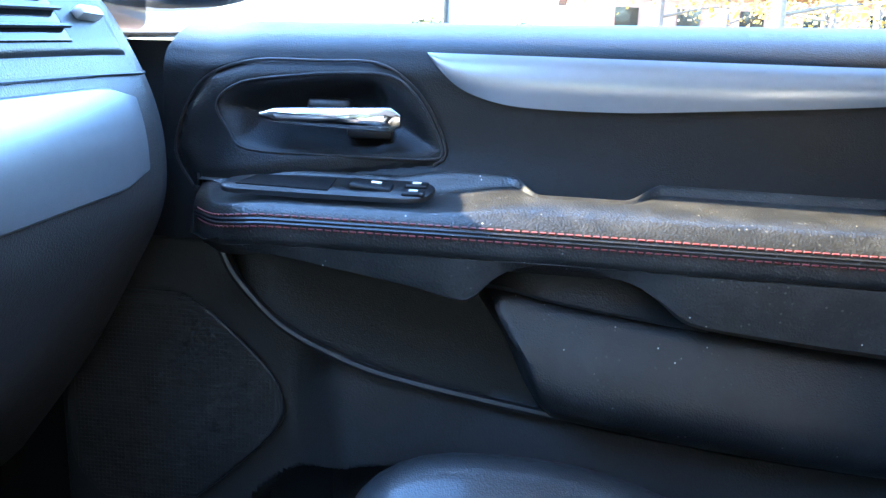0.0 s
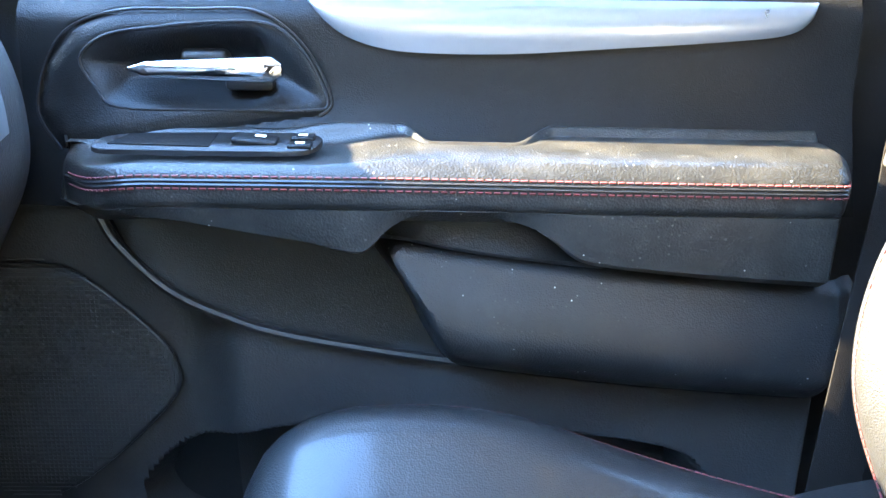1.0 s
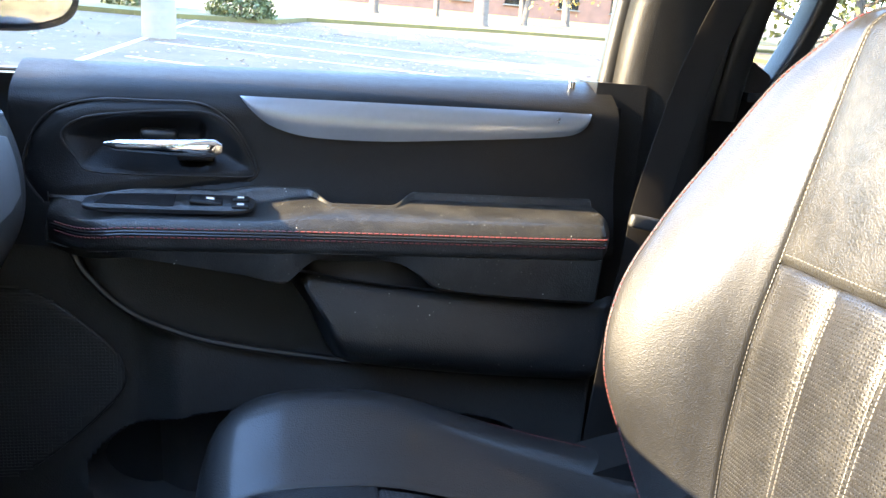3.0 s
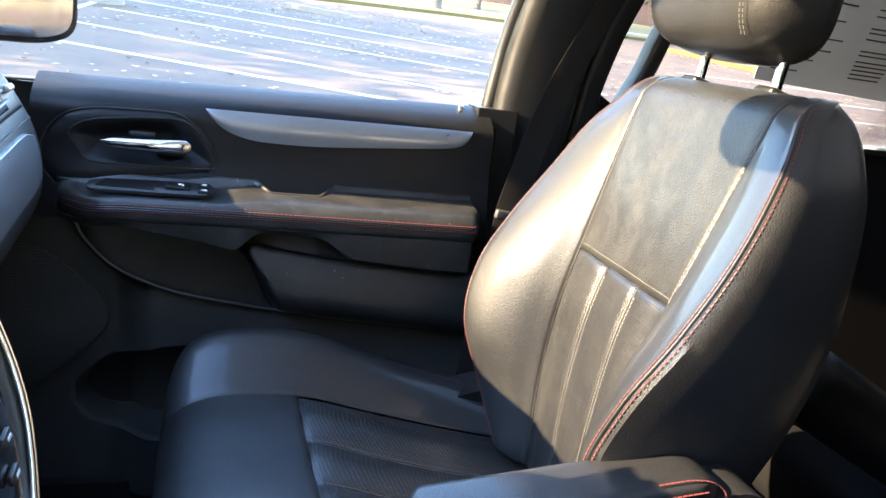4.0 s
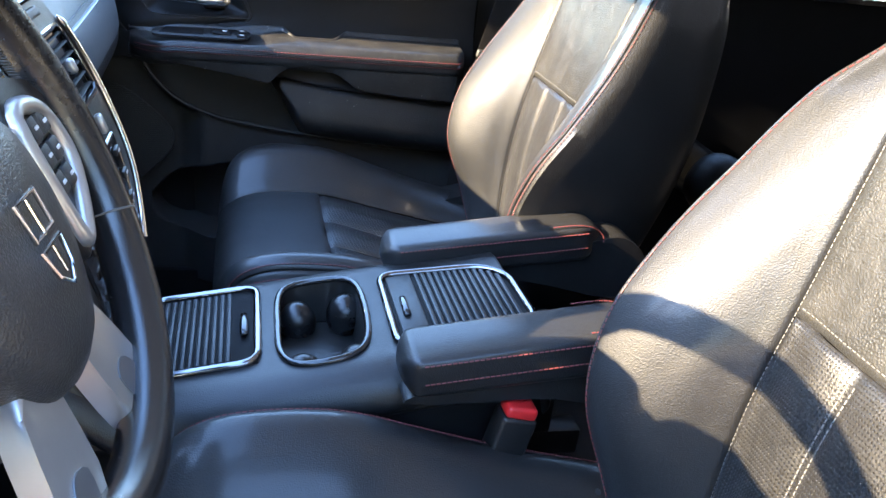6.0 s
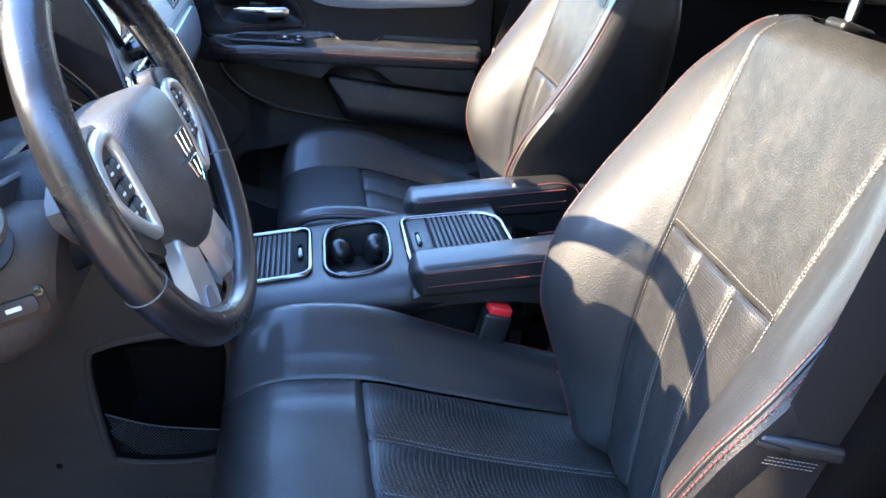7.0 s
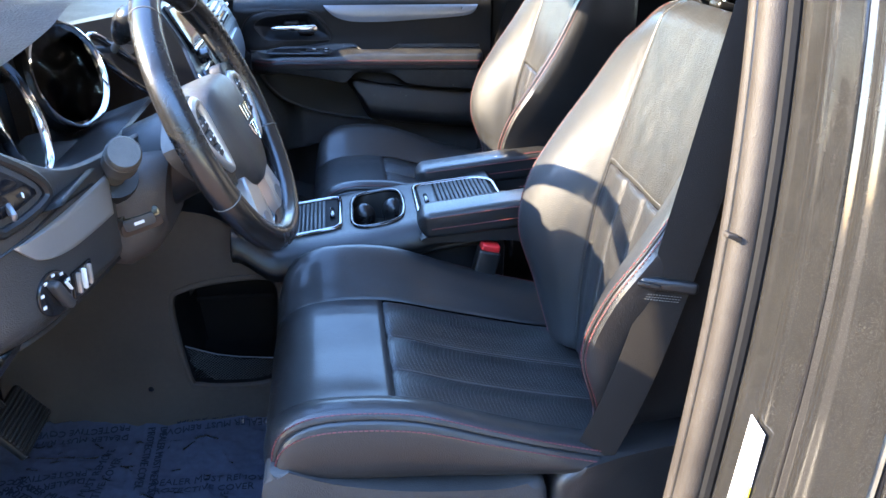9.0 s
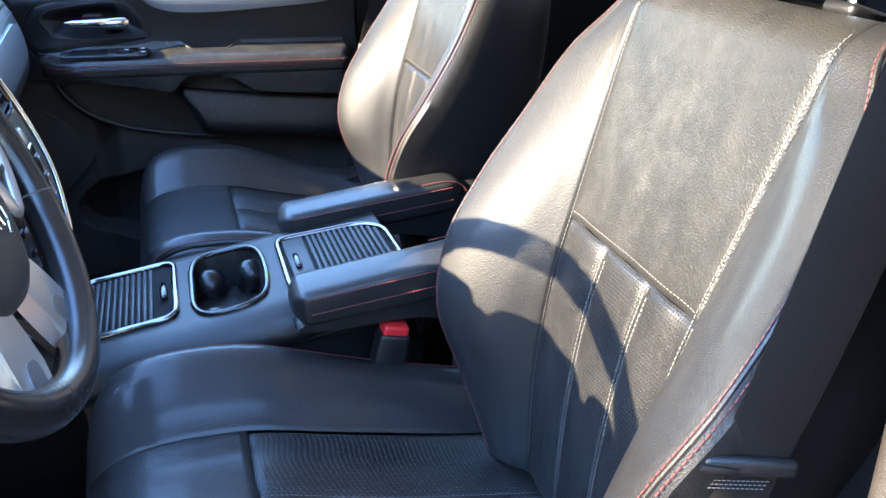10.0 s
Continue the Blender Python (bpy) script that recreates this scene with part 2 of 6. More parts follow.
def rbox(size, at, bevel=0.004, seg=2, m=None, bm=None):
    """A box with rounded edges, turned by m and set at a place."""
    out = bmesh.new()
    bmesh.ops.create_cube(out, size=1)
    bmesh.ops.scale(out, verts=out.verts, vec=size)
    if bevel:
        bmesh.ops.bevel(out, geom=out.edges[:], offset=min(bevel, 0.49 * min(size)), segments=seg, affect="EDGES", profile=0.5)
    mm = Matrix.Translation(at) @ (m if m is not None else Matrix())
    bmesh.ops.transform(out, matrix=mm, verts=out.verts)
    if bm is not None:
        me = bpy.data.meshes.new("tmp")
        out.to_mesh(me)
        out.free()
        bm.from_mesh(me)
        bpy.data.meshes.remove(me)
        return bm
    return out


def prism(outline, lift, bevel=0.0, seg=2):
    """A solid over a closed outline of points, lifted by a vector; its far rim bevelled."""
    bm = bmesh.new()
    lift = Vector(lift)
    lo = [bm.verts.new(p) for p in outline]
    hi = [bm.verts.new(Vector(p) + lift) for p in outline]
    n = len(lo)
    bm.faces.new(lo[::-1])
    top = bm.faces.new(hi)
    for k in range(n):
        bm.faces.new((lo[k], lo[(k + 1) % n], hi[(k + 1) % n], hi[k]))
    if bevel:
        bmesh.ops.bevel(bm, geom=list(top.edges), offset=bevel, segments=seg, affect="EDGES", profile=0.5)
    return bm


def rounded(w, h, r, n=5):
    """A rounded rectangle's outline round 0, 0."""
    pts = []
    for cx, cy, a0 in ((w / 2 - r, h / 2 - r, 0), (-w / 2 + r, h / 2 - r, 90), (-w / 2 + r, -h / 2 + r, 180), (w / 2 - r, -h / 2 + r, 270)):
        for k in range(n + 1):
            a = radians(a0 + 90 * k / n)
            pts.append((cx + r * math.cos(a), cy + r * math.sin(a)))
    return pts


def smooth_loop(pts, n=6):
    """A closed Catmull-Rom loop through points, n steps between each two."""
    out = []
    m = len(pts)
    for i in range(m):
        p0, p1, p2, p3 = (Vector(pts[(i + k - 1) % m]) for k in range(4))
        for k in range(n):
            s = k / n
            out.append(0.5 * ((2 * p1) + (p2 - p0) * s + (2 * p0 - 5 * p1 + 4 * p2 - p3) * s * s + (3 * p1 - p0 - 3 * p2 + p3) * s**3))
    return out


def smooth_line(pts, n=6):
    out = []
    m = len(pts)
    for i in range(m - 1):
        p0, p1, p2, p3 = (Vector(pts[min(max(i + k - 1, 0), m - 1)]) for k in range(4))
        for k in range(n):
            s = k / n
            out.append(0.5 * ((2 * p1) + (p2 - p0) * s + (2 * p0 - 5 * p1 + 4 * p2 - p3) * s * s + (3 * p1 - p0 - 3 * p2 + p3) * s**3))
    out.append(Vector(pts[-1]))
    return out


def stitches(line, every=0.0060, long=0.0040, wide=0.0009, tall=0.0007, bm=None):
    """Short raised threads along a line of points."""
    bm = bm or bmesh.new()
    pts = [Vector(p) for p in line]
    left = 0.0
    for a, b in zip(pts, pts[1:]):
        w = b - a
        length = w.length
        if length < 1e-9:
            continue
        w.normalize()
        s = w.cross(Vector((0.31, 0.2, 0.93))).normalized()
        up = s.cross(w)
        d = left
        while d < length:
            c = a + w * d
            ring = []
            for e in (-0.5, 0.5):
                for x, y in ((wide, 0), (0, tall * 1.4), (-wide, 0), (0, -tall * 1.4)):
                    ring.append(bm.verts.new(c + w * e * long + s * x * 0.7 + up * y * 0.7))
            for k in range(4):
                bm.faces.new((ring[k], ring[(k + 1) % 4], ring[4 + (k + 1) % 4], ring[4 + k]))
            bm.faces.new(ring[3::-1])
            bm.faces.new(ring[4:])
            d += every
        left = d - length
    return bm


def ribbon(line, width, thick, across, bm=None):
    """A strap along points. across: one vector, or one a point."""
    pts = [Vector(p) for p in line]
    rows = []
    n = len(pts)
    for i, p in enumerate(pts):
        w = (pts[min(i + 1, n - 1)] - pts[max(i - 1, 0)]).normalized()
        a = Vector(across[i] if isinstance(across, list) else across)
        a = (a - w * a.dot(w)).normalized()
        up = a.cross(w)
        prof = [(-0.5, 0.3), (-0.45, 0.5), (0.45, 0.5), (0.5, 0.3), (0.5, -0.3), (0.45, -0.5), (-0.45, -0.5), (-0.5, -0.3)]
        rows.append([p + a * width * x + up * thick * y for x, y in prof])
    bm, vs = grid(rows, bm, wrap=True)
    bm.faces.new(vs[0])
    bm.faces.new(vs[-1][::-1])
    return bm


# ---- car shell ----
def slab(name, pts, lift, mat, label, category="", parent=None, bevel=0.0):
    bm = prism(pts, lift, bevel)
    if parent:
        return part(name, bm, mat, parent, label, smooth=False)
    return solo(name, bm, mat, label, category, kind="structure", smooth=False)


slab("floor", [(-1.0, -0.80, 0.400), (2.6, -0.80, 0.400), (2.6, 0.84, 0.400), (-1.0, 0.84, 0.400)], (0, 0, -0.05), CARPET, "dark carpeted minivan floor", "floor")
slab("firewall", [(-0.95, -0.84, 0.35), (-0.95, 0.86, 0.35), (-0.95, 0.86, 1.12), (-0.95, -0.84, 1.12)], (-0.04, 0, 0), CARPET, "dark carpeted footwell wall", "wall")
roof_rows = []
for k in range(9):
    x = -0.02 + 2.7 * k / 8
    roof_rows.append([(x, -0.66 + 1.34 * j / 10, 1.60 + 0.06 * math.sin(math.pi * min(1, (k + 1.5) / 9)) - 0.07 * abs(j / 5 - 1) ** 3) for j in range(11)])
bm, _ = grid(roof_rows)
bmesh.ops.solidify(bm, geom=bm.faces[:], thickness=0.04)
solo("ceiling", bm, HEADLINER, "unseen cloth headliner under the roof, lightened to bounce fill light", "ceiling", kind="structure")
# rear wall is near-black to hold the shade at the back of the cabin
slab("tailgate", [(2.6, -0.84, 0.3), (2.6, 0.86, 0.3), (2.6, 0.86, 1.62), (2.6, -0.84, 1.62)], (0.05, 0, 0), SHADE_BLACK, "rear wall of the cabin, its shade put into near-black colour", "wall")


def pillar(name, path, w, d, mat, label):
    """A body pillar: a rounded bar of given width along x and depth along y."""
    rows = []
    pts = smooth_line(path, 6)
    for p in pts:
        rows.append([p + Vector((x, y, 0)) for x, y in rounded(w, d, min(w, d) * 0.35, 4)])
    bm, vs = grid(rows, wrap=True)
    bm.faces.new(vs[0][::-1])
    bm.faces.new(vs[-1])
    return solo(name, bm, mat, label, "pillar", kind="structure")


for sy in (-1, 1):
    pillar("windshield_pillar", [(-0.98, sy * 0.80 + 0.01, 1.08), (-0.5, sy * 0.76 + 0.01, 1.36), (-0.02, sy * 0.68 + 0.01, 1.60)], 0.10, 0.07, PLASTIC, "dark windshield pillar trim")
bm, _ = grid([[(-0.99 + 0.97 * k / 6 - 0.12 * math.cos((j / 10 - 0.5) * math.pi) * (1 - 0.6 * k / 6), -0.78 + 1.58 * j / 10, 1.09 + 0.53 * k / 6) for j in range(11)] for k in range(7)])
bmesh.ops.solidify(bm, geom=bm.faces[:], thickness=0.005)
ws = solo("windshield", bm, GLASS, "clear curved windshield glass", "window", kind="structure")
ws.visible_shadow = False

# passenger side: B-pillar, header, sliding door with its window
pillar("door_pillar_passenger", [(0.54, 0.885, 0.40), (0.54, 0.885, 0.95), (0.545, 0.880, 1.13), (0.56, 0.862, 1.28), (0.585, 0.80, 1.45), (0.60, 0.72, 1.60)], 0.150, 0.08, PLASTIC, "black plastic door pillar trim on the passenger side")
slab("door_gap_seal", [(0.436, 0.836, 0.42), (0.505, 0.836, 0.42), (0.505, 0.836, 1.140), (0.436, 0.836, 1.140)], (0, 0.058, 0), PLASTIC, "dark rubber seal between passenger door and pillar", "seal")
pillar("sliding_door_post", [(0.635, 0.885, 1.10), (0.645, 0.875, 1.20), (0.665, 0.845, 1.32), (0.70, 0.77, 1.48), (0.71, 0.72, 1.58)], 0.045, 0.06, PLASTIC, "black front post of the sliding door")
pillar("sliding_door_brace", [(0.700, 0.890, 1.12), (0.742, 0.872, 1.22), (0.762, 0.845, 1.32), (0.79, 0.77, 1.48), (0.79, 0.72, 1.58)], 0.030, 0.05, PLASTIC, "curved black window divider of the sliding door")
# this panel and the rear quarter trim carry the cabin's shade as near-black colour
slab("sliding_door_panel", [(0.60, 0.865, 0.40), (1.75, 0.865, 0.40), (1.75, 0.865, 1.128), (0.60, 0.865, 1.128)], (0, 0.09, 0), SHADE_BLACK, "sliding door inner panel, shade put into its near-black colour", "door")
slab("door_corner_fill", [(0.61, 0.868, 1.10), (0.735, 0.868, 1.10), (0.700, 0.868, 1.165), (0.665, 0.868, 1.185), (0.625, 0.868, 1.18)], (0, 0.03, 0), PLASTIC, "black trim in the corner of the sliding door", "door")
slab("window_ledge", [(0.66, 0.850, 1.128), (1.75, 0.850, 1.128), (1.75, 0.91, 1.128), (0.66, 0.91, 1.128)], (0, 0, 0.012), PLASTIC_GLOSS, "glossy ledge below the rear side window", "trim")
slab("rear_side_panel", [(1.75, 0.84, 0.40), (2.6, 0.84, 0.40), (2.6, 0.84, 1.62), (1.75, 0.84, 1.62)], (0, 0.10, 0), SHADE_BLACK, "rear quarter trim panel, shade put into its near-black colour", "wall")
slab("roof_rail_passenger", [(-0.02, 0.66, 1.56), (2.6, 0.66, 1.56), (2.6, 0.72, 1.50), (-0.02, 0.72, 1.50)], (0, 0.06, 0.10), HEADLINER, "roof rail over the passenger door", "wall")
slab("roof_rail_driver", [(-0.02, -0.64, 1.56), (2.6, -0.64, 1.56), (2.6, -0.70, 1.50), (-0.02, -0.70, 1.50)], (0, -0.06, 0.10), HEADLINER, "roof rail over the driver door", "wall")
slab("rocker_passenger", [(-0.9, 0.82, 0.36), (0.62, 0.82, 0.36), (0.62, 0.82, 0.47), (-0.9, 0.82, 0.47)], (0, 0.12, 0), PLASTIC, "door sill on the passenger side", "wall")
slab("rocker_driver", [(-0.9, -0.74, 0.36), (0.40, -0.74, 0.36), (0.40, -0.74, 0.45), (-0.9, -0.74, 0.45)], (0, -0.16, 0), PLASTIC, "door sill on the driver side", "wall")
slab("kick_panel_passenger", [(-0.97, 0.845, 0.36), (-0.34, 0.845, 0.36), (-0.34, 0.845, 1.10), (-0.97, 0.845, 1.10)], (0, 0.05, 0), PLASTIC, "black kick panel ahead of the passenger door", "wall")
slab("kick_panel_driver", [(-0.97, -0.79, 0.36), (-0.62, -0.79, 0.36), (-0.62, -0.79, 1.10), (-0.97, -0.79, 1.10)], (0, -0.05, 0), PLASTIC, "black kick panel at the driver's footwell", "wall")
bm, _ = grid([[(x, 0.888 - 0.30 * (z - 1.12) if z > 1.12 else 0.888, z) for z in (1.12, 1.2, 1.35, 1.52)] for x in (0.64, 1.2, 1.78)])
bmesh.ops.solidify(bm, geom=bm.faces[:], thickness=0.004)
rg_ = solo("rear_side_glass", bm, GLASS_DARK, "tinted rear side window glass", "window", kind="structure")
rg_.location.y = 0.035
rg_.visible_shadow = False

# ---- driver side: pillar, seals and sliding door skin ----
def side_y(z):
    """How far out the body's side stands at a height: widest at the waist, leaning in above."""
    return spline([(0.2, -0.955), (0.6, -0.985), (0.9, -0.980), (1.10, -0.955), (1.30, -0.895), (1.55, -0.78)], z)[0]


def column(name, plan, zs, mat, label, category, parent=None):
    """An upright body member: a plan of points (x, y off the side) swept up the body's lean."""
    rows = []
    for z in zs:
        dy = side_y(z) + 0.955
        rows.append([Vector((x + 0.010 + 0.085 * (z - 1.0), y + dy * 0.85, z)) for x, y in plan])
    bm, _ = grid(rows)
    if parent:
        return part(name, bm, mat, parent, label)
    return solo(name, bm, mat, label, category, kind="structure")


heights = [0.30 + 0.04 * k for k in range(33)]
pil = thing("door_pillar", (0.45, -0.85, 0.40), "glossy black painted door pillar with rubber seal, door open", "pillar", kind="structure")


def plan_line(pts, n=5):
    return [(p.x, p.y) for p in smooth_line([Vector((a, b, 0)) for a, b in pts], n)]


column("pillar_skin", plan_line([(0.395, -0.770), (0.398, -0.800), (0.401, -0.826), (0.400, -0.836), (0.404, -0.846), (0.409, -0.868), (0.414, -0.878), (0.413, -0.886), (0.419, -0.900), (0.424, -0.918), (0.426, -0.935), (0.430, -0.95)]), heights, PAINT, "glossy black painted jamb", "", pil)
part("jamb_weld", tube([Vector((0.409 + 0.010 + 0.085 * (z - 1.0), -0.868 + 0.85 * (side_y(z) + 0.955), z)) for z in heights], 0.0028, 8), PAINT, pil, "raised fold in the painted jamb")
column("pillar_trim", plan_line([(0.392, -0.752), (0.40, -0.735), (0.44, -0.715), (0.56, -0.71), (0.60, -0.74)]), heights, PLASTIC, "black inner pillar trim", "", pil)
seal_path = [Vector((0.394 + 0.085 * (z - 1.0), -0.772 + 0.85 * (side_y(z) + 0.955), z)) for z in heights]
part("door_seal", tube(seal_path, 0.0155, 14), SEAL, pil, "taupe rubber door seal")
part("seal_lip", tube([p + Vector((-0.008, 0.016, 0)) for p in seal_path], 0.009, 10), SEAL, pil)
# near-black tube stands for the shaded gap between seal and jamb
part("seal_gap_shade", tube([p + Vector((0.010, -0.0165, 0)) for p in seal_path], 0.0070, 8), SHADE_BLACK, pil)
part("seal_seam", tube([p + Vector((-0.0150, 0.004, 0)) for p in seal_path], 0.0014, 6), RUBBER, pil)
part("seal_clip", rbox((0.016, 0.010, 0.005), (0.3815, -0.787, 1.075), 0.001, 1, pose(0, 0, 0, 0, 20, 0)), SEAL, pil)
lab = Vector((0.3970, -0.858, 0.862))
bm = prism([lab + Vector(q) for q in ((-0.0052, 0.013, -0.055), (0.000, -0.011, -0.055), (0.005, -0.011, 0.046), (0.000, 0.008, 0.056))], (-0.0012, -0.0003, 0))
part("sticker", bm, WHITE_PAINT, pil, "white label with a yellow edge", smooth=False)
YELLOW = material("yellow_print", (0.75, 0.55, 0.04), 0.5, vary=0.05)
part("sticker_band", prism([lab + Vector(q) for q in ((-0.0020, -0.002, -0.055), (0.0000, -0.0115, -0.055), (0.0018, -0.0115, -0.015), (0.0010, -0.008, -0.012))], (-0.0018, -0.0005, 0)), YELLOW, pil, smooth=False)
part("striker_plate", rbox((0.012, 0.05, 0.075), (0.405, -0.845, 0.775), 0.005, 2, pose(0, 0, 0, 0, 0, 15)), SILVER_SATIN, pil, "bare metal door striker plate")
part("striker_loop", tube(smooth_line([(0.40, -0.825, 0.79), (0.372, -0.83, 0.79), (0.365, -0.83, 0.785), (0.365, -0.83, 0.765), (0.372, -0.83, 0.76), (0.40, -0.825, 0.76)], 3), 0.0055, 10), SILVER_SATIN, pil, "steel striker loop")

slide = thing("sliding_door", (1.1, -0.95, 0.35), "glossy black sliding door with chrome handle, closed", "car door")
column("door_skin", plan_line([(0.436, -0.915), (0.436, -0.938), (0.442, -0.950), (0.455, -0.956), (0.55, -0.957), (0.9, -0.957), (1.35, -0.957)]), heights[:22], PAINT, "glossy black door skin", "", slide)
column("door_seal", plan_line([(0.426, -0.930), (0.4275, -0.940), (0.4310, -0.9475), (0.4360, -0.9515)]), heights, STALK, "pale edge seal", "", slide)
part("door_handle", tube(smooth_line([(0.48, -0.985, 1.075), (0.50, -1.005, 1.075), (0.59, -1.010, 1.075), (0.65, -0.985, 1.075)], 5), 0.011, 12, squash=1.4), CHROME, slide, "chrome door handle")
part("handle_bezel", rbox((0.05, 0.012, 0.05), (0.475, -0.962, 1.075), 0.005, 3), PLASTIC_GLOSS, slide)
column("window_skin", plan_line([(0.445, -0.935), (0.55, -0.945), (1.35, -0.95)]), [1.15 + 0.05 * k for k in range(9)], PIANO, "dark privacy glass", "", slide)
slab("rear_body_driver", [(1.35, -0.74, 0.35), (2.6, -0.74, 0.35), (2.6, -0.74, 1.6), (1.35, -0.74, 1.6)], (0, -0.22, 0), PAINT, "black painted rear body side", "wall")
slab("sliding_door_inner", [(0.60, -0.72, 0.40), (1.35, -0.72, 0.40), (1.35, -0.72, 1.60), (0.60, -0.72, 1.60)], (0, -0.14, 0), PLASTIC, "dark inner panel of the sliding door", "wall")

# ---- front seats ----
CUSHION_Y = [(0, 0, 0), (0.3, 0.088, 0.002), (0.5, 0.152, 0.004), (0.62, 0.182, 0.028), (0.76, 0.214, 0.052), (0.9, 0.241, 0.058),
             (1.0, 0.256, 0.045), (1.15, 0.264, 0.006), (1.3, 0.257, -0.028), (1.4, 0.240, -0.045)]
CUSHION_X = [(0, -0.050, -0.150), (0.1, -0.086, -0.105), (0.2, -0.092, -0.058), (0.3, -0.072, -0.018), (0.4, -0.015, 0.002), (0.5, 0.085, 0.0),
             (0.62, 0.18, -0.022), (0.78, 0.30, -0.050), (1, 0.47, -0.085)]
BACK_LEAN = radians(10.2)


def make_seat(name, dx, yc, s, label, back_at, turn, rest_y, arm_x):
    """A front seat. dx: metres further back; yc: its middle; s: +1 where the car's middle lies towards +y; back_at: foot of the backrest, turned by degrees."""
    seat = thing(name, (dx + 0.2, yc, 0.41), label, "car seat", "front seats")

    def cushion(u, v):
        x, dz = spline(CUSHION_X, u)
        y, h = spline(CUSHION_Y, abs(v))
        side = min(1.0, abs(v))
        front = 1 - step(0.15, 0.55, u)
        x += 0.022 * front * side**4
        hump = spline([(0.0, 0.45), (0.12, 0.62), (0.2, 0.84), (0.3, 1.00), (0.42, 1.08), (0.55, 1.05), (0.7, 0.85), (1.0, 0.6)], u)[0]
        h2 = h * hump if h > 0 else h
        if abs(v) > 1.0:
            dz *= 1 - 0.75 * step(1.0, 1.4, abs(v))
        taper = 1 - 0.05 * front
        return Vector((x + dx, yc + math.copysign(y, v) * taper, 0.748 + dz + h2 - (0.010 * math.cos(min(abs(v), 0.5) * math.pi) * step(0.4, 0.7, u) if abs(v) < 0.5 else 0)))

    def cushion_insert(u, v):
        p = cushion(u, v)
        for g in (-0.17, 0.17):
            p.z -= 0.006 * math.exp(-((v - g) / 0.022) ** 2)
        p.z += 0.003 * math.cos(v * math.pi * 6)
        return p

    part("seat_cushion", panel(cushion_insert, 0.5, 1, -0.5, 0.5, 24, 48, 0.012, 0.016), LEATHER_PERF, seat, "perforated black leather insert")
    part("cushion_front", panel(cushion, 0.0, 0.5, -0.5, 0.5, 24, 16, 0.012, 0.016), LEATHER, seat)
    for k, (a, b) in enumerate(((0.5, 1.0), (-1.0, -0.5))):
        part("bolster", panel(cushion, 0.0, 1, a, b, 32, 14, 0.012, 0.02, sink=0.003), LEATHER, seat)
    for a, b in ((1.0, 1.4), (-1.4, -1.0)):
        part("cushion_side", panel(cushion, 0.0, 1, a, b, 30, 8, 0.012, 0.02, sink=0.003), LEATHER, seat)
    for sgn in (-1, 1):
        rows = [[], []]
        for k in range(61):
            u = 0.06 + 0.92 * k / 60
            for r, dv in enumerate((-0.035, 0.045)):
                p = cushion(u, sgn * (1.0 + dv))
                rows[r].append(p + Vector((0, sgn * 0.0008, 0.0008)))
        bm = stitches(rows[0], 0.0062, 0.0046, 0.0014, 0.0009)
        stitches(rows[1], 0.0062, 0.0046, 0.0014, 0.0009, bm)
        part("side_stitching", bm, RED_THREAD, seat, "double row of red stitching")
    for g in (-0.17, 0.17):
        bm = bmesh.new()
        for o in (-0.013, 0.013):
            stitches([cushion_insert(0.515 + 0.46 * k / 40, g + o) + Vector((0, 0, 0.0006)) for k in range(41)], 0.0052, 0.0036, 0.0009, 0.0006, bm)
        part("seam_stitching", bm, GREY_THREAD, seat)

    # backrest
    about = Matrix.Rotation(radians(turn), 3, "Z")
    up = about @ Vector((math.sin(BACK_LEAN), 0, math.cos(BACK_LEAN)))
    fwd = about @ Vector((-math.cos(BACK_LEAN), 0, math.sin(BACK_LEAN)))
    side_way = about @ Vector((0, 1, 0))
    foot = Vector((*back_at, 0.76))
    half = [(-0.08, 0.130), (0.0, 0.188), (0.08, 0.207), (0.16, 0.226), (0.24, 0.234), (0.32, 0.226), (0.40, 0.206), (0.45, 0.176), (0.49, 0.150)]
    seam = [(-0.08, 0.096), (0.05, 0.110), (0.237, 0.117), (0.35, 0.126), (0.455, 0.134), (0.50, 0.128)]
    puff = [(-0.08, 0.045), (0.0, 0.082), (0.08, 0.124), (0.16, 0.124), (0.24, 0.096), (0.32, 0.064), (0.40, 0.037), (0.45, 0.016), (0.49, 0.008)]
    lie = [(-0.08, 0.014), (0.05, 0.034), (0.16, 0.042), (0.237, 0.038), (0.40, 0.022), (0.50, 0.010)]

    def back(u, v):
        if u < 0.86:
            h, k = -0.08 + 0.53 * u / 0.86, 1.0
        else:
            a = (u - 0.86) / 0.14 * math.pi / 2
            h, k = 0.45 + 0.040 * math.sin(a), 0.10 + 0.90 * math.cos(a)
        w, = spline(half, h)
        y, = spline(seam, h)
        b, = spline(puff, h)
        o, = spline(lie, h)
        w = w * (0.90 + 0.10 * min(1, k * 1.3))
        y = min(y, w - 0.018)
        prof = [(0, 0, o - 0.004), (0.25, 0.5 * y, o - 0.002), (0.5, y, o), (0.62, y + 0.28 * (w - y), o + (b - o) * 0.46), (0.74, y + 0.58 * (w - y), o + (b - o) * 0.82), (0.85, y + 0.86 * (w - y), o + (b - o) * 0.99), (0.92, w, b),
                (1.0, w + 0.010, b - 0.016), (1.2, w + 0.003, b * 0.35 - 0.030), (1.45, w - 0.020, -0.084), (1.65, w - 0.054, -0.114), (1.85, w * 0.4, -0.124), (2.0, 0, -0.124)]
        yy, f = spline(prof, abs(v))
        f = -0.050 + (f + 0.050) * k
        return foot + up * h + fwd * f + side_way * math.copysign(yy, v)

    us = lambda h: (h + 0.08) * 0.86 / 0.53
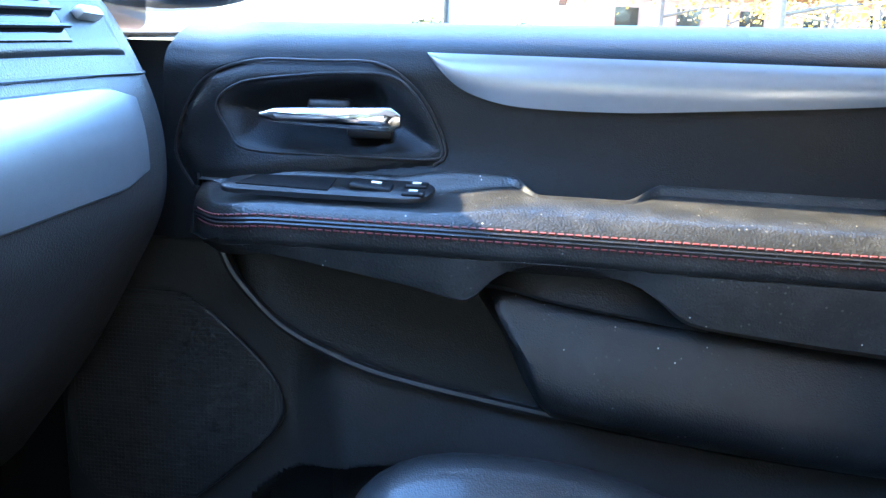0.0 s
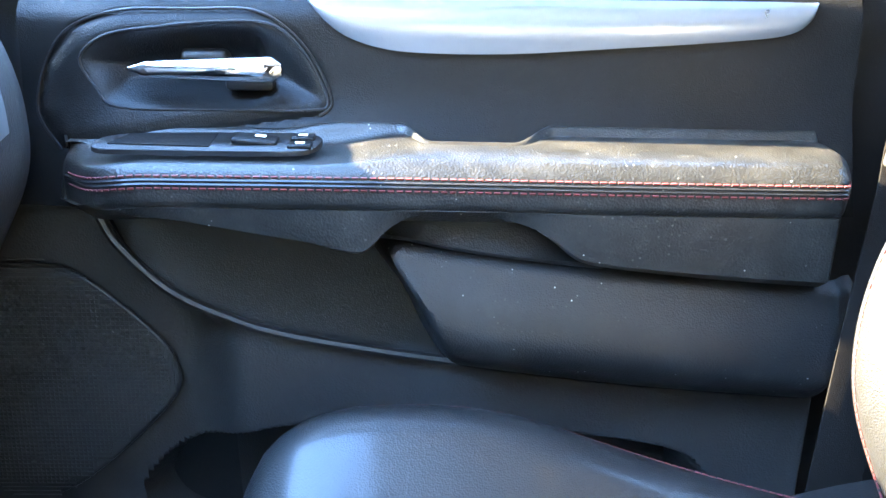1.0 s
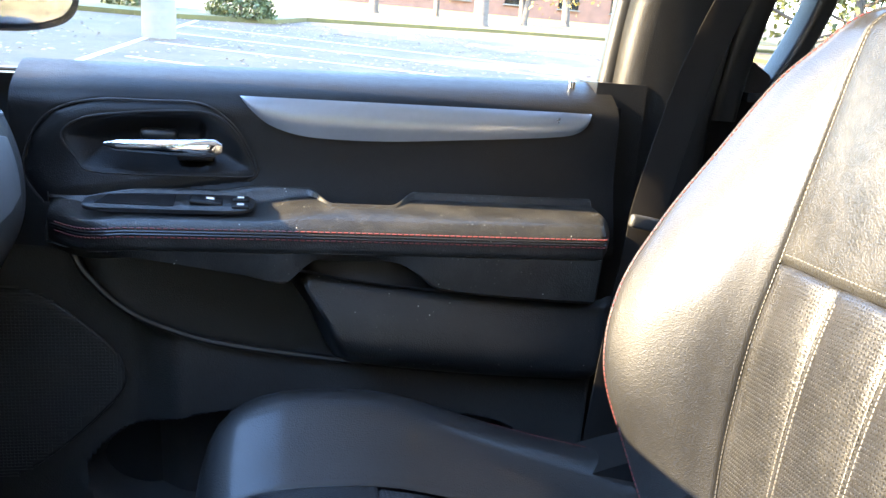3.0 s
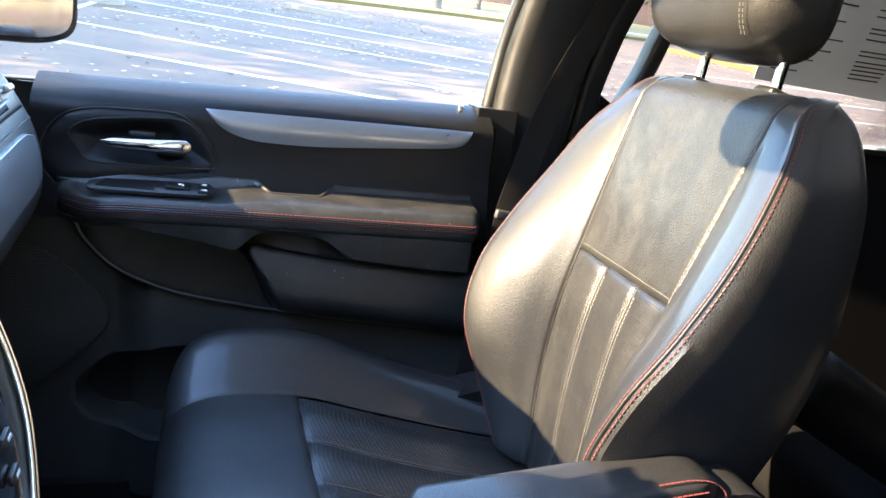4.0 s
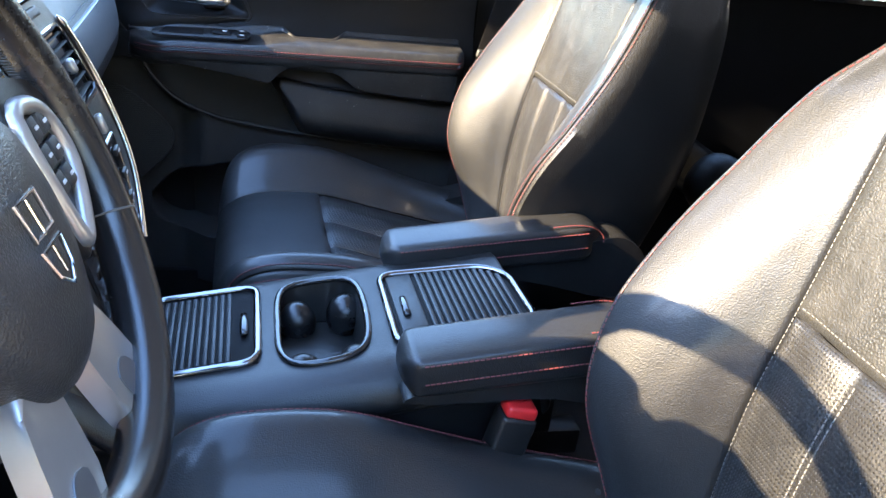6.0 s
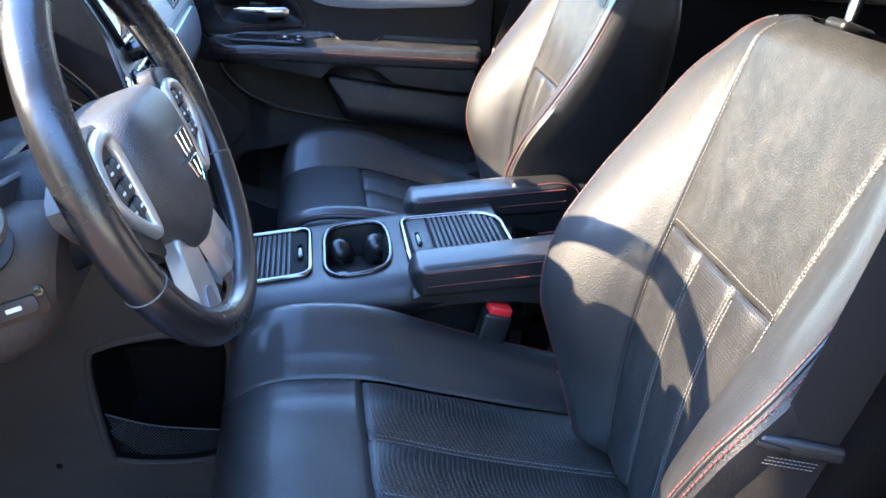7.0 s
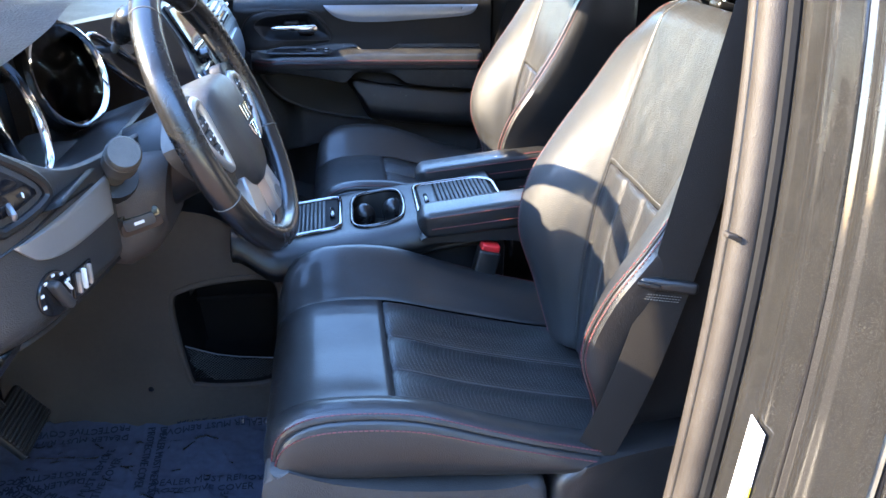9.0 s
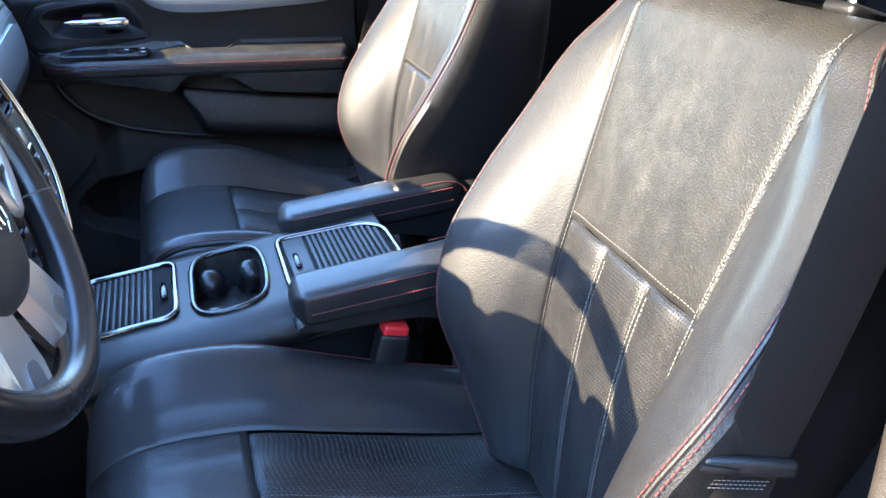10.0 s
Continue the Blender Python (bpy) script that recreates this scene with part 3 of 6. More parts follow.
    U_SEAM = us(0.237)

    def back_insert(u, v):
        p = back(u, v)
        d = sum(math.exp(-((v - g) / 0.022) ** 2) for g in (-0.17, 0.17))
        return p - fwd * (0.004 * d - 0.0018 * math.cos(v * math.pi * 6))

    part("backrest", panel(back, U_SEAM, 0.97, -0.5, 0.5, 30, 20, 0.012, 0.016), LEATHER_WORN, seat, "worn scuffed black leather upper backrest")
    part("backrest_insert", panel(back_insert, 0.0, U_SEAM, -0.5, 0.5, 26, 48, 0.012, 0.016), LEATHER_PERF, seat, "perforated black leather insert")
    for a, b in ((0.5, 0.92), (-0.92, -0.5)):
        part("back_bolster", panel(back, 0.0, 0.985, a, b, 46, 16, 0.01, 0.016), LEATHER, seat)
    rows = []
    for u in spaced(0.0, 1.0, 46, 0.01):
        r = [back(u, 0.92 + 1.08 * k / 20) for k in range(21)] + [back(u, -2.0 + 1.08 * k / 20) for k in range(1, 21)]
        rows.append(r)
    bm, _ = grid(rows)
    part("back_shell", bm, LEATHER, seat)
    for sgn in (-1, 1):
        bm = bmesh.new()
        for dv in (-0.018, 0.024):
            stitches([back(0.02 + 0.90 * k / 90, sgn * (0.92 + dv)) + fwd * 0.0006 + side_way * sgn * 0.0006 for k in range(91)], bm=bm)
        part("back_stitching", bm, RED_THREAD, seat, "double row of red stitching")
        part("piping", tube([back(0.01 + 0.93 * k / 60, sgn * 0.92) for k in range(61)], 0.0018, 6), LEATHER, seat)
    for g in (-0.17, 0.17):
        bm = bmesh.new()
        for o in (-0.013, 0.013):
            stitches([back_insert(0.02 + (U_SEAM - 0.04) * k / 40, g + o) + fwd * 0.0006 for k in range(41)], 0.0052, 0.0036, 0.0009, 0.0006, bm)
        part("seam_stitching", bm, GREY_THREAD, seat)

    bm = bmesh.new()
    for sgn in (-1, 1):
        stitches([back(0.05 + 0.87 * k / 90, sgn * 0.487) + fwd * 0.0004 for k in range(91)], 0.0050, 0.0034, 0.0006, 0.0005, bm)
    stitches([back(U_SEAM + 0.014, -0.47 + 0.94 * k / 40) + fwd * 0.0005 for k in range(41)], 0.0050, 0.0034, 0.0006, 0.0005, bm)
    part("insert_stitching", bm, GREY_THREAD, seat)

    # headrest with two posts
    top = foot + up * 0.484 - fwd * 0.060
    top.y = rest_y
    for sgn in (-1, 1):
        p = top + side_way * sgn * 0.079
        post_way = (up * 0.97 + fwd * 0.10).normalized()
        part("headrest_post", tube([p - up * 0.03, p + post_way * 0.12], 0.0065, 14), CHROME, seat, "chrome headrest post")
        part("post_guide", rbox((0.042, 0.034, 0.012), p + up * 0.004, 0.005, 3, pose(0, 0, 0, 0, 15, 0)), PLASTIC, seat)
    hc = top + up * 0.122 + fwd * 0.046

    def head(u, v):
        a, b = (u - 0.5) * math.pi, v * 2 * math.pi
        pw = lambda c, e: math.copysign(abs(c) ** e, c)
        ca = pw(math.cos(a), 0.55)
        y = 0.138 * ca * pw(math.cos(b), 0.5)
        f = 0.062 * ca * pw(math.sin(b), 0.62)
        z = 0.088 * pw(math.sin(a), 0.55)
        y *= 1 + 0.06 * z / 0.088
        return hc + up * z + fwd * (f + 0.016 * (z / 0.088)) + Vector((0, y, 0))

    bm, _ = grid([[head(i / 20, j / 48) for j in range(48)] for i in range(21)], wrap=True)
    bmesh.ops.remove_doubles(bm, verts=bm.verts, dist=1e-5)
    rest = part("headrest", bm, LEATHER, seat)
    for sgn in (-1, 1):
        bm = bmesh.new()
        for o in (0.0, 0.006):
            stitches([hc + up * z + fwd * (0.060 * (1 - abs(z / 0.09) ** 4) ** 0.5 * 0.86 + 0.016 * z / 0.088 + 0.0095) + Vector((0, sgn * (0.092 + o), 0)) for z in [(-0.07 + 0.14 * k / 24) for k in range(25)]], 0.006, 0.004, 0.0009, 0.0007, bm)
        part("headrest_stitching", bm, GREY_THREAD, rest)

    # fold-down armrest on the inboard side
    ay = yc + s * 0.276
    fr, re = Vector((arm_x + dx, ay, 0.834 + 0.11 * (arm_x - 0.122))), Vector((0.425 + dx, ay, 0.868))
    along = (re - fr).normalized()
    upa = Vector((-along.z, 0, along.x))

    def arm(u, v):
        b = 2 * math.pi * v
        pw = lambda c, e: math.copysign(abs(c) ** e, c)
        length = (re - fr).length
        k = min(1.0, math.sin(min(u / 0.075, 1.0) * math.pi / 2)) ** 0.5 if u < 0.075 else (math.cos(max(0, (u - 0.86) / 0.14) * math.pi / 2) ** 0.5 if u > 0.86 else 1.0)
        k = max(k, 0.02)
        return fr + along * (length * u) + Vector((0, 0.036 * k * pw(math.cos(b), 0.30), 0)) + upa * ((0.0225 + 0.004 * u) * k * pw(math.sin(b), 0.32))

    arm_us = [0, 0.002, 0.006, 0.014, 0.028, 0.045, 0.06, 0.075, 0.12, 0.18] + [0.18 + 0.66 * k / 16 for k in range(1, 17)] + [0.87, 0.90, 0.93, 0.96, 0.98, 0.995, 1.0]
    bm, rows = grid([[arm(u, j / 32) for j in range(32)] for u in arm_us], wrap=True)
    bm.faces.new(rows[0][::-1])
    bm.faces.new(rows[-1])
    rest = part("armrest", bm, LEATHER, seat, "padded armrest with red stitching")
    for sgn in (-1, 1):
        for o in (0.0165, -0.0045):
            bm = stitches([fr + along * (0.024 + ((re - fr).length - 0.055) * k / 40) + Vector((0, sgn * 0.0362, 0)) + upa * o for k in range(41)], 0.0055, 0.004, 0.0012, 0.0009)
            part("armrest_stitching", bm, RED_THREAD, rest)
    arc = [re - along * 0.075 + upa * 0.0265, re - along * 0.045 + upa * 0.0262, re - along * 0.022 + upa * 0.021, re - along * 0.008 + upa * 0.010, re - along * 0.004 - upa * 0.004]
    for sgn in (-1, 1):
        part("armrest_stitching", stitches([q + Vector((0, sgn * 0.030, 0.001)) for q in smooth_line(arc, 8)], 0.0055, 0.004, 0.0012, 0.0009), RED_THREAD, rest)
    lower = [(0.16, 0.812), (0.22, 0.808), (0.32, 0.808), (0.44, 0.782), (0.482, 0.80), (0.485, 0.845), (0.45, 0.872), (0.40, 0.866), (0.30, 0.845), (0.20, 0.828)]
    out = smooth_loop([(x + dx, ay - 0.030, z) for x, z in lower], 4)
    part("armrest_hinge", prism(out, (0, 0.060, 0), 0.006), PLASTIC, seat)
    part("pivot_cover", prism([(0.440 + dx + 0.020 * math.cos(a * math.pi / 12), ay - 0.031 * s - 0.002 * s, 0.828 + 0.020 * math.sin(a * math.pi / 12)) for a in range(24)], (0, -0.004 * s if s < 0 else 0.004, 0)), PLASTIC_GLOSS, seat)

    anchor = Vector((0.352 + 0.016 * (s < 0) + dx, yc + (0.212 if s > 0 else 0.257), 0.706))
    part("belt_anchor", rbox((0.046, 0.020, 0.016), anchor, 0.005, 3, pose(0, 0, 0, 0, -14, 0)), PLASTIC_GREY, seat, "grey belt anchor beside the cushion")

    # base shield and tracks
    o = -s
    yo = yc + o * 0.250
    front_shield = [(-0.088, 0.64), (-0.082, 0.725), (-0.065, 0.742), (0.0, 0.716), (0.09, 0.697), (0.20, 0.689), (0.262, 0.690), (0.268, 0.60), (0.285, 0.50), (0.1, 0.480), (-0.05, 0.52)]
    out = smooth_loop([(x + dx, yo - o * 0.05, z) for x, z in front_shield], 4)
    part("side_shield", prism(out, (0, o * 0.060, 0), 0.014, 3), PLASTIC_HARD, seat, "moulded black plastic seat side shield")
    rear_shield = [(0.275, 0.692), (0.33, 0.722), (0.42, 0.742), (0.50, 0.742), (0.53, 0.70), (0.53, 0.54), (0.40, 0.50), (0.296, 0.50), (0.28, 0.60)]
    out = smooth_loop([(x + dx, yo - o * 0.05, z) for x, z in rear_shield], 4)
    part("rear_shield", prism(out, (0, o * 0.066, 0), 0.014, 3), PLASTIC, seat, "moulded black plastic shield by the recliner")
    lev = Vector((0.11 + dx, yo + o * 0.012, 0.600))
    part("adjuster_switch", prism(smooth_loop([lev + Vector(q) for q in ((-0.05, 0, -0.012), (0.0, 0, -0.008), (0.03, 0, 0.012), (0.045, 0, 0.03), (0.055, 0, 0.03), (0.045, 0, 0.0), (0.0, 0, -0.022), (-0.05, 0, -0.022))], 3), (0, o * 0.012, 0), 0.003), PLASTIC_GLOSS, seat, "glossy black seat adjuster switch")
    part("seat_base", rbox((0.46, 0.42, 0.12), (0.22 + dx, yc, 0.59), 0.03, 3), PLASTIC, seat)
    for q in (-0.19, 0.19):
        part("seat_track", rbox((0.56, 0.045, 0.05), (0.22 + dx, yc + q, 0.455), 0.006), PLASTIC, seat)
        for q2 in (-0.02, 0.42):
            part("track_foot", rbox((0.05, 0.04, 0.13), (q2 + dx, yc + q, 0.525), 0.006), PLASTIC, seat)

    return seat


driver_seat = make_seat("front_seat", 0.0, -0.400, 1, "black leather driver seat with red double stitching, perforated insert", (0.417, -0.434), -2.1, -0.422, 0.156)
passenger_seat = make_seat("front_seat", 0.055, 0.415, -1, "scuffed black leather passenger seat with red stitching, sunlit backrest", (0.475, 0.380), -1.6, 0.428, 0.124)


def make_buckle(at, lean, label):
    b = thing("belt_buckle", (at[0], at[1], at[2] - 0.1), label, "seat belt buckle", "seat belt buckles")
    m = pose(0, 0, 0, 0, lean, 0)
    c = Vector(at)
    dn = m.to_3x3() @ Vector((0, 0, -1))
    part("buckle_body", rbox((0.040, 0.030, 0.080), c + dn * 0.052, 0.005, 3, m), PLASTIC, b)
    part("release_button", rbox((0.034, 0.026, 0.014), c + dn * 0.007, 0.004, 3, m), RED_PLASTIC, b, "red release button")
    part("buckle_stalk", rbox((0.026, 0.016, 0.22), c + dn * 0.17, 0.004, 2, m), PLASTIC, b)
    return b


make_buckle((0.285, -0.150, 0.803), 12, "black seat belt buckle with red release button")

# ---- passenger door ----
door = thing("passenger_door", (0.1, 0.90, 0.40), "black passenger door with padded armrest, red stitching and silver trim", "car door")


def inside(outline, x, z):
    """Signed distance to a closed outline in x and z: positive inside."""
    best, odd = 9.0, False
    n = len(outline)
    for i in range(n):
        x1, z1 = outline[i]
        x2, z2 = outline[(i + 1) % n]
        dx, dz = x2 - x1, z2 - z1
        t = max(0.0, min(1.0, ((x - x1) * dx + (z - z1) * dz) / max(dx * dx + dz * dz, 1e-12)))
        best = min(best, math.hypot(x - x1 - t * dx, z - z1 - t * dz))
        if (z1 > z) != (z2 > z) and x < x1 + (z - z1) / (z2 - z1) * dx:
            odd = not odd
    return best if odd else -best


def loop2(pts, n=5):
    return [(p.x, p.y) for p in smooth_loop([Vector((a, b, 0)) for a, b in pts], n)]


RECESS = loop2([(-0.182, 1.048), (-0.158, 1.067), (-0.11, 1.075), (-0.068, 1.079), (-0.028, 1.078), (-0.005, 1.062), (0.011, 1.037), (0.019, 1.016), (0.006, 1.010), (-0.07, 1.009), (-0.15, 1.010), (-0.168, 1.024)])
SHIELD = [(-0.200, 0.975), (-0.222, 1.005), (-0.213, 1.045), (-0.190, 1.072), (-0.147, 1.086), (-0.09, 1.088), (-0.041, 1.088), (-0.011, 1.072), (0.010, 1.046), (0.022, 1.016), (0.012, 1.005)]
TRIM = [(-0.185, 0.945), (-0.172, 0.925), (-0.157, 0.897), (-0.118, 0.858), (-0.068, 0.833), (-0.011, 0.816), (0.119, 0.795), (0.274, 0.776), (0.435, 0.764)]
LOWER = [(-0.20, 0.935), (-0.172, 0.925), (-0.064, 0.905), (0.030, 0.890), (0.052, 0.890), (0.068, 0.905), (0.085, 0.921), (0.112, 0.926), (0.168, 0.923), (0.196, 0.912), (0.240, 0.882), (0.337, 0.870), (0.445, 0.864)]
BIN = loop2([(-0.172, 0.62), (-0.148, 0.668), (-0.10, 0.698), (-0.022, 0.722), (0.10, 0.728), (0.25, 0.715), (0.35, 0.690), (0.36, 0.62), (0.30, 0.575), (0.0, 0.560), (-0.13, 0.575)])


def upper_y(x, z):
    """The inner face of the upper door: in at the sill, hollow below it, out again to the armrest."""
    y = spline([(0.93, 0.772), (0.985, 0.789), (1.02, 0.799), (1.06, 0.802), (1.085, 0.803), (1.100, 0.811), (1.115, 0.832), (1.126, 0.858), (1.130, 0.872)], z)[0]
    y += 0.012 * step(-0.15, -0.23, x)
    return y


def upper(u, v):
    x = -0.235 + 0.692 * v
    z = 0.93 + 0.200 * u + 0.018 * (v - 0.5) * step(0.55, 1.0, u)
    zz = z - 0.018 * (v - 0.5) * step(0.55, 1.0, u)
    y = upper_y(x, zz)
    if -0.23 < x < 0.03 and 0.96 < z < 1.10:
        s = inside(SHIELD, x, z)
        y -= 0.004 * step(-0.004, 0.016, s)
        y += 0.002 * math.exp(-(s / 0.002) ** 2)
        r = inside(RECESS, x, z)
        deep = 0.030 * (0.35 + 0.65 * step(-0.19, -0.09, x)) * (1 - 0.55 * step(-0.045, -0.03, x))
        y += deep * step(-0.002, 0.030, r)
    return Vector((x, y, z))


part("upper_panel", panel(upper, 0, 1, 0, 1, 90, 200, 0.008, 0.005, sink=-0.004), PLASTIC_DUSTY, door, "soft black upper door panel")
part("recess_edge", tube([(x, upper_y(x, z) - 0.0042, z) for x, z in RECESS], 0.0011, 8, closed=True), PLASTIC, door)
part("front_seam", tube(smooth_line([(x, upper_y(x, z) - 0.001, z) for x, z in SHIELD], 5), 0.0012, 6), RUBBER, door)

# chrome pull handle in the recess
hr = []
for k in range(17):
    s = k / 16
    x = -0.138 + 0.122 * s
    h = 0.0065 + 0.0045 * s
    y = 0.788 - 0.008 * math.sin(s * math.pi) - 0.004 * s
    zc = 1.041 + 0.001 * s
    end = (1 - max(0, (s - 0.93) / 0.07) ** 2 * 0.5) * (0.35 + 0.65 * step(0, 0.12, s))
    hr.append([Vector((x, y + 0.008 * math.cos(a) * end, zc + h * math.copysign(abs(math.sin(a)) ** 0.6, math.sin(a)) * end)) for a in [2 * math.pi * j / 20 for j in range(20)]])
bm, rows = grid(hr, wrap=True)
bm.faces.new(rows[0][::-1])
bm.faces.new(rows[-1])
part("door_handle", bm, CHROME, door, "polished chrome door handle")
part("handle_pivot", rbox((0.040, 0.030, 0.012), (-0.045, 0.812, 1.030), 0.004), PLASTIC, door)
part("handle_bracket", rbox((0.040, 0.020, 0.014), (-0.085, 0.822, 1.050), 0.006, 3), RUBBER, door)

# silver trim under the sill
low = [(p.x, p.y) for p in smooth_line([Vector(q) for q in ((0.002, 1.098, 0), (0.012, 1.086, 0), (0.032, 1.070, 0), (0.062, 1.060, 0), (0.10, 1.0565, 0), (0.17, 1.057, 0), (0.26, 1.063, 0), (0.34, 1.069, 0), (0.392, 1.075, 0), (0.412, 1.086, 0), (0.420, 1.100, 0))], 5)]


def silver(u, v):
    i = v * (len(low) - 1)
    k = min(int(i), len(low) - 2)
    x = low[k][0] + (low[k + 1][0] - low[k][0]) * (i - k)
    zl = low[k][1] + (low[k + 1][1] - low[k][1]) * (i - k)
    zt = 1.0985 + 0.0035 * (x / 0.42)
    z = zl + (max(zt - zl, 0.0005)) * u
    return Vector((x, upper_y(x, z) - 0.0045 - 0.003 * math.sin(u * math.pi), z))


part("silver_trim", panel(silver, 0, 1, 0, 1, 10, 50, 0.05, 0.006, sink=-0.005), SILVER, door, "brushed silver trim blade")

# armrest with the pull notch
def arm_section(x):
    f = step(-0.195, -0.10, x)
    notch = step(0.078, 0.104, x) * (1 - step(0.168, 0.206, x))
    front_y = 0.775 - 0.079 * max(0.0, math.sin(f * math.pi / 2)) ** 0.7
    if x > 0.40:
        front_y += 0.03 * step(0.405, 0.428, x)
    top = 0.984 + 0.011 * f - 0.002 * step(0.0, 0.4, x)
    return front_y, 0.800, top, notch


def armrest(u, v):
    x = -0.195 + 0.622 * v
    fy, by, top, notch = arm_section(x)
    by -= 0.042 * notch
    dip = 0.004 * notch
    lip = 0.006 * (1 - notch) * step(-0.02, 0.03, x)
    prof = [(0, by, top - 0.030 - 0.03 * notch), (0.07, by - 0.001, top + lip - 0.004 - dip), (0.11, by - 0.005, top + lip - dip), (0.16, by - 0.010, top + lip * 0.7 - 0.001 - dip), (0.21, by - 0.014, top - 0.002 - dip),
            (0.42, (by + fy) / 2 + 0.006, top - 0.004), (0.56, fy + 0.016, top - 0.009), (0.66, fy + 0.005, top - 0.016), (0.74, fy, top - 0.025), (0.80, fy + 0.0005, top - 0.036), (0.88, fy + 0.003, top - 0.046), (1.0, fy + 0.020, top - 0.060)]
    y, z = spline(prof, u)
    z -= 0.009 * step(0.090, 0.012, x) * step(-0.185, -0.150, x) * step(0.16, 0.24, u) * (1 - step(0.50, 0.70, u))
    return Vector((x, y, z))


part("armrest", panel(armrest, 0, 1, 0, 1, 40, 150, 0.01, 0.004, sink=0.006), ARM_LEATHER, door, "padded black armrest, dusty in the sun")
for uu in (0.735, 0.785):
    bm = stitches([armrest(uu, 0.02 + 0.965 * k / 120) + Vector((0, -0.0007, 0.0006)) for k in range(121)], 0.0064, 0.0044, 0.0013, 0.0009)
    part("armrest_stitching", bm, RED_THREAD, door, "row of red stitching")
for uu in (0.752, 0.768):
    part("piping", tube([armrest(uu, 0.01 + 0.98 * k / 90) + Vector((0, -0.0002, 0)) for k in range(91)], 0.0013, 6), LEATHER, door)

# leather facing under the armrest
FACE_LOW = [(-0.196, 0.953), (-0.138, 0.942), (-0.084, 0.935), (-0.036, 0.926), (0.011, 0.917), (0.043, 0.909), (0.055, 0.91), (0.073, 0.93), (0.089, 0.94),
            (0.119, 0.943), (0.151, 0.94), (0.176, 0.933), (0.197, 0.92), (0.214, 0.906), (0.228, 0.901), (0.264, 0.896), (0.328, 0.89), (0.434, 0.883)]


def facing(u, v):
    x = -0.196 + 0.630 * v
    fy, _, top, _ = arm_section(x)
    z0 = top - 0.048
    z1 = spline(FACE_LOW, x)[0]
    z = z0 + (z1 - z0) * u
    y = fy + 0.004 + 0.005 * u + 0.014 * max(0.0, u - 0.86) / 0.14
    if x > 0.40:
        y += 0.03 * step(0.41, 0.434, x)
    return Vector((x, y, z))


part("armrest_facing", panel(facing, 0, 1, 0, 1, 24, 130, 0.02, 0.004, sink=0.006), ARM_LEATHER, door, "black leather facing speckled with dust")

# grey map pocket and the bulged lower pocket with its grab cup
def trim_z(x):
    return spline(TRIM, x)[0]


def pocket_back(u, v):
    x = -0.180 + 0.320 * v
    z1, z0 = spline(LOWER, x)[0] + 0.025, trim_z(x) - 0.004
    z = z0 + (z1 - z0) * u
    return Vector((x, 0.812 - 0.016 * (1 - u) ** 2, z))


part("map_pocket", panel(pocket_back, 0, 1, 0, 1, 16, 50, 0.02, 0.01), PLASTIC_DUSTY, door, "dark grey lining of the map pocket")


EDGE = [(0.0, 0.118), (0.25, 0.100), (0.55, 0.082), (0.72, 0.066), (0.86, 0.054), (0.95, 0.055), (1.0, 0.062)]
LIP = [(0.054, 0.922), (0.080, 0.919), (0.12, 0.911), (0.18, 0.903), (0.235, 0.898), (0.30, 0.893), (0.36, 0.888), (0.455, 0.883)]


def cup_back(u, v):
    x = 0.056 + 0.186 * v
    z0, z1 = spline(LIP, x)[0] - 0.003, spline(FACE_LOW, x)[0] + 0.010
    return Vector((x, 0.728 + 0.022 * max(u, 0.0) ** 0.7, z0 + (max(z1, z0 + 0.002) - z0) * u))


part("grab_cup", panel(cup_back, 0, 1, 0, 1, 10, 30, 0.03, 0.02), POCKET, door)
part("cup_button", prism([(x + 0.132, 0.7495, z + 0.9290) for x, z in rounded(0.050, 0.009, 0.004)], (0, -0.006, 0), 0.001), PLASTIC, door)
def pocket(u, v):
    """The bulged pocket: from the curved front edge to the door's rear, lip down to the trim bead."""
    x0 = spline(EDGE, u)[0]
    x = x0 + (0.440 + 0.014 * u - x0) * v
    zb = trim_z(x) + 0.001
    zt = spline(LIP, x)[0]
    z = zb + (zt - zb) * u
    out = spline([(0, 0.0), (0.08, 0.034), (0.2, 0.062), (0.38, 0.076), (0.6, 0.074), (0.85, 0.064), (0.95, 0.058), (1, 0.046)], u)[0] * step(-0.02, 0.06, v)
    y = 0.786 - out
    if v > 0.93:
        y += 0.02 * step(0.93, 1, v)
    return Vector((x, y, z))


part("lower_pocket", panel(pocket, 0, 1, 0, 1, 44, 70, 0.02, 0.008, sink=-0.006), POCKET, door, "bulged black lower pocket with a pale scuff")
part("trim_bead", tube([(p.x, 0.781, p.y) for p in smooth_line([Vector((a, b, 0)) for a, b in TRIM], 6)], 0.0042, 8), PLASTIC, door)


# lower door with speaker and bottle bin
def lower(u, v):
    x = -0.36 + 0.815 * v
    zt = trim_z(x) if x > -0.185 else 0.945
    z = zt - (zt - 0.45) * u
    y = 0.788 + 0.038 * step(0.0, 0.06, u) * step(-0.055, -0.12, x) + 0.014 * u
    b = inside(BIN, x, z)
    y += 0.075 * step(-0.004, 0.014, b)
    return Vector((x, y, z))


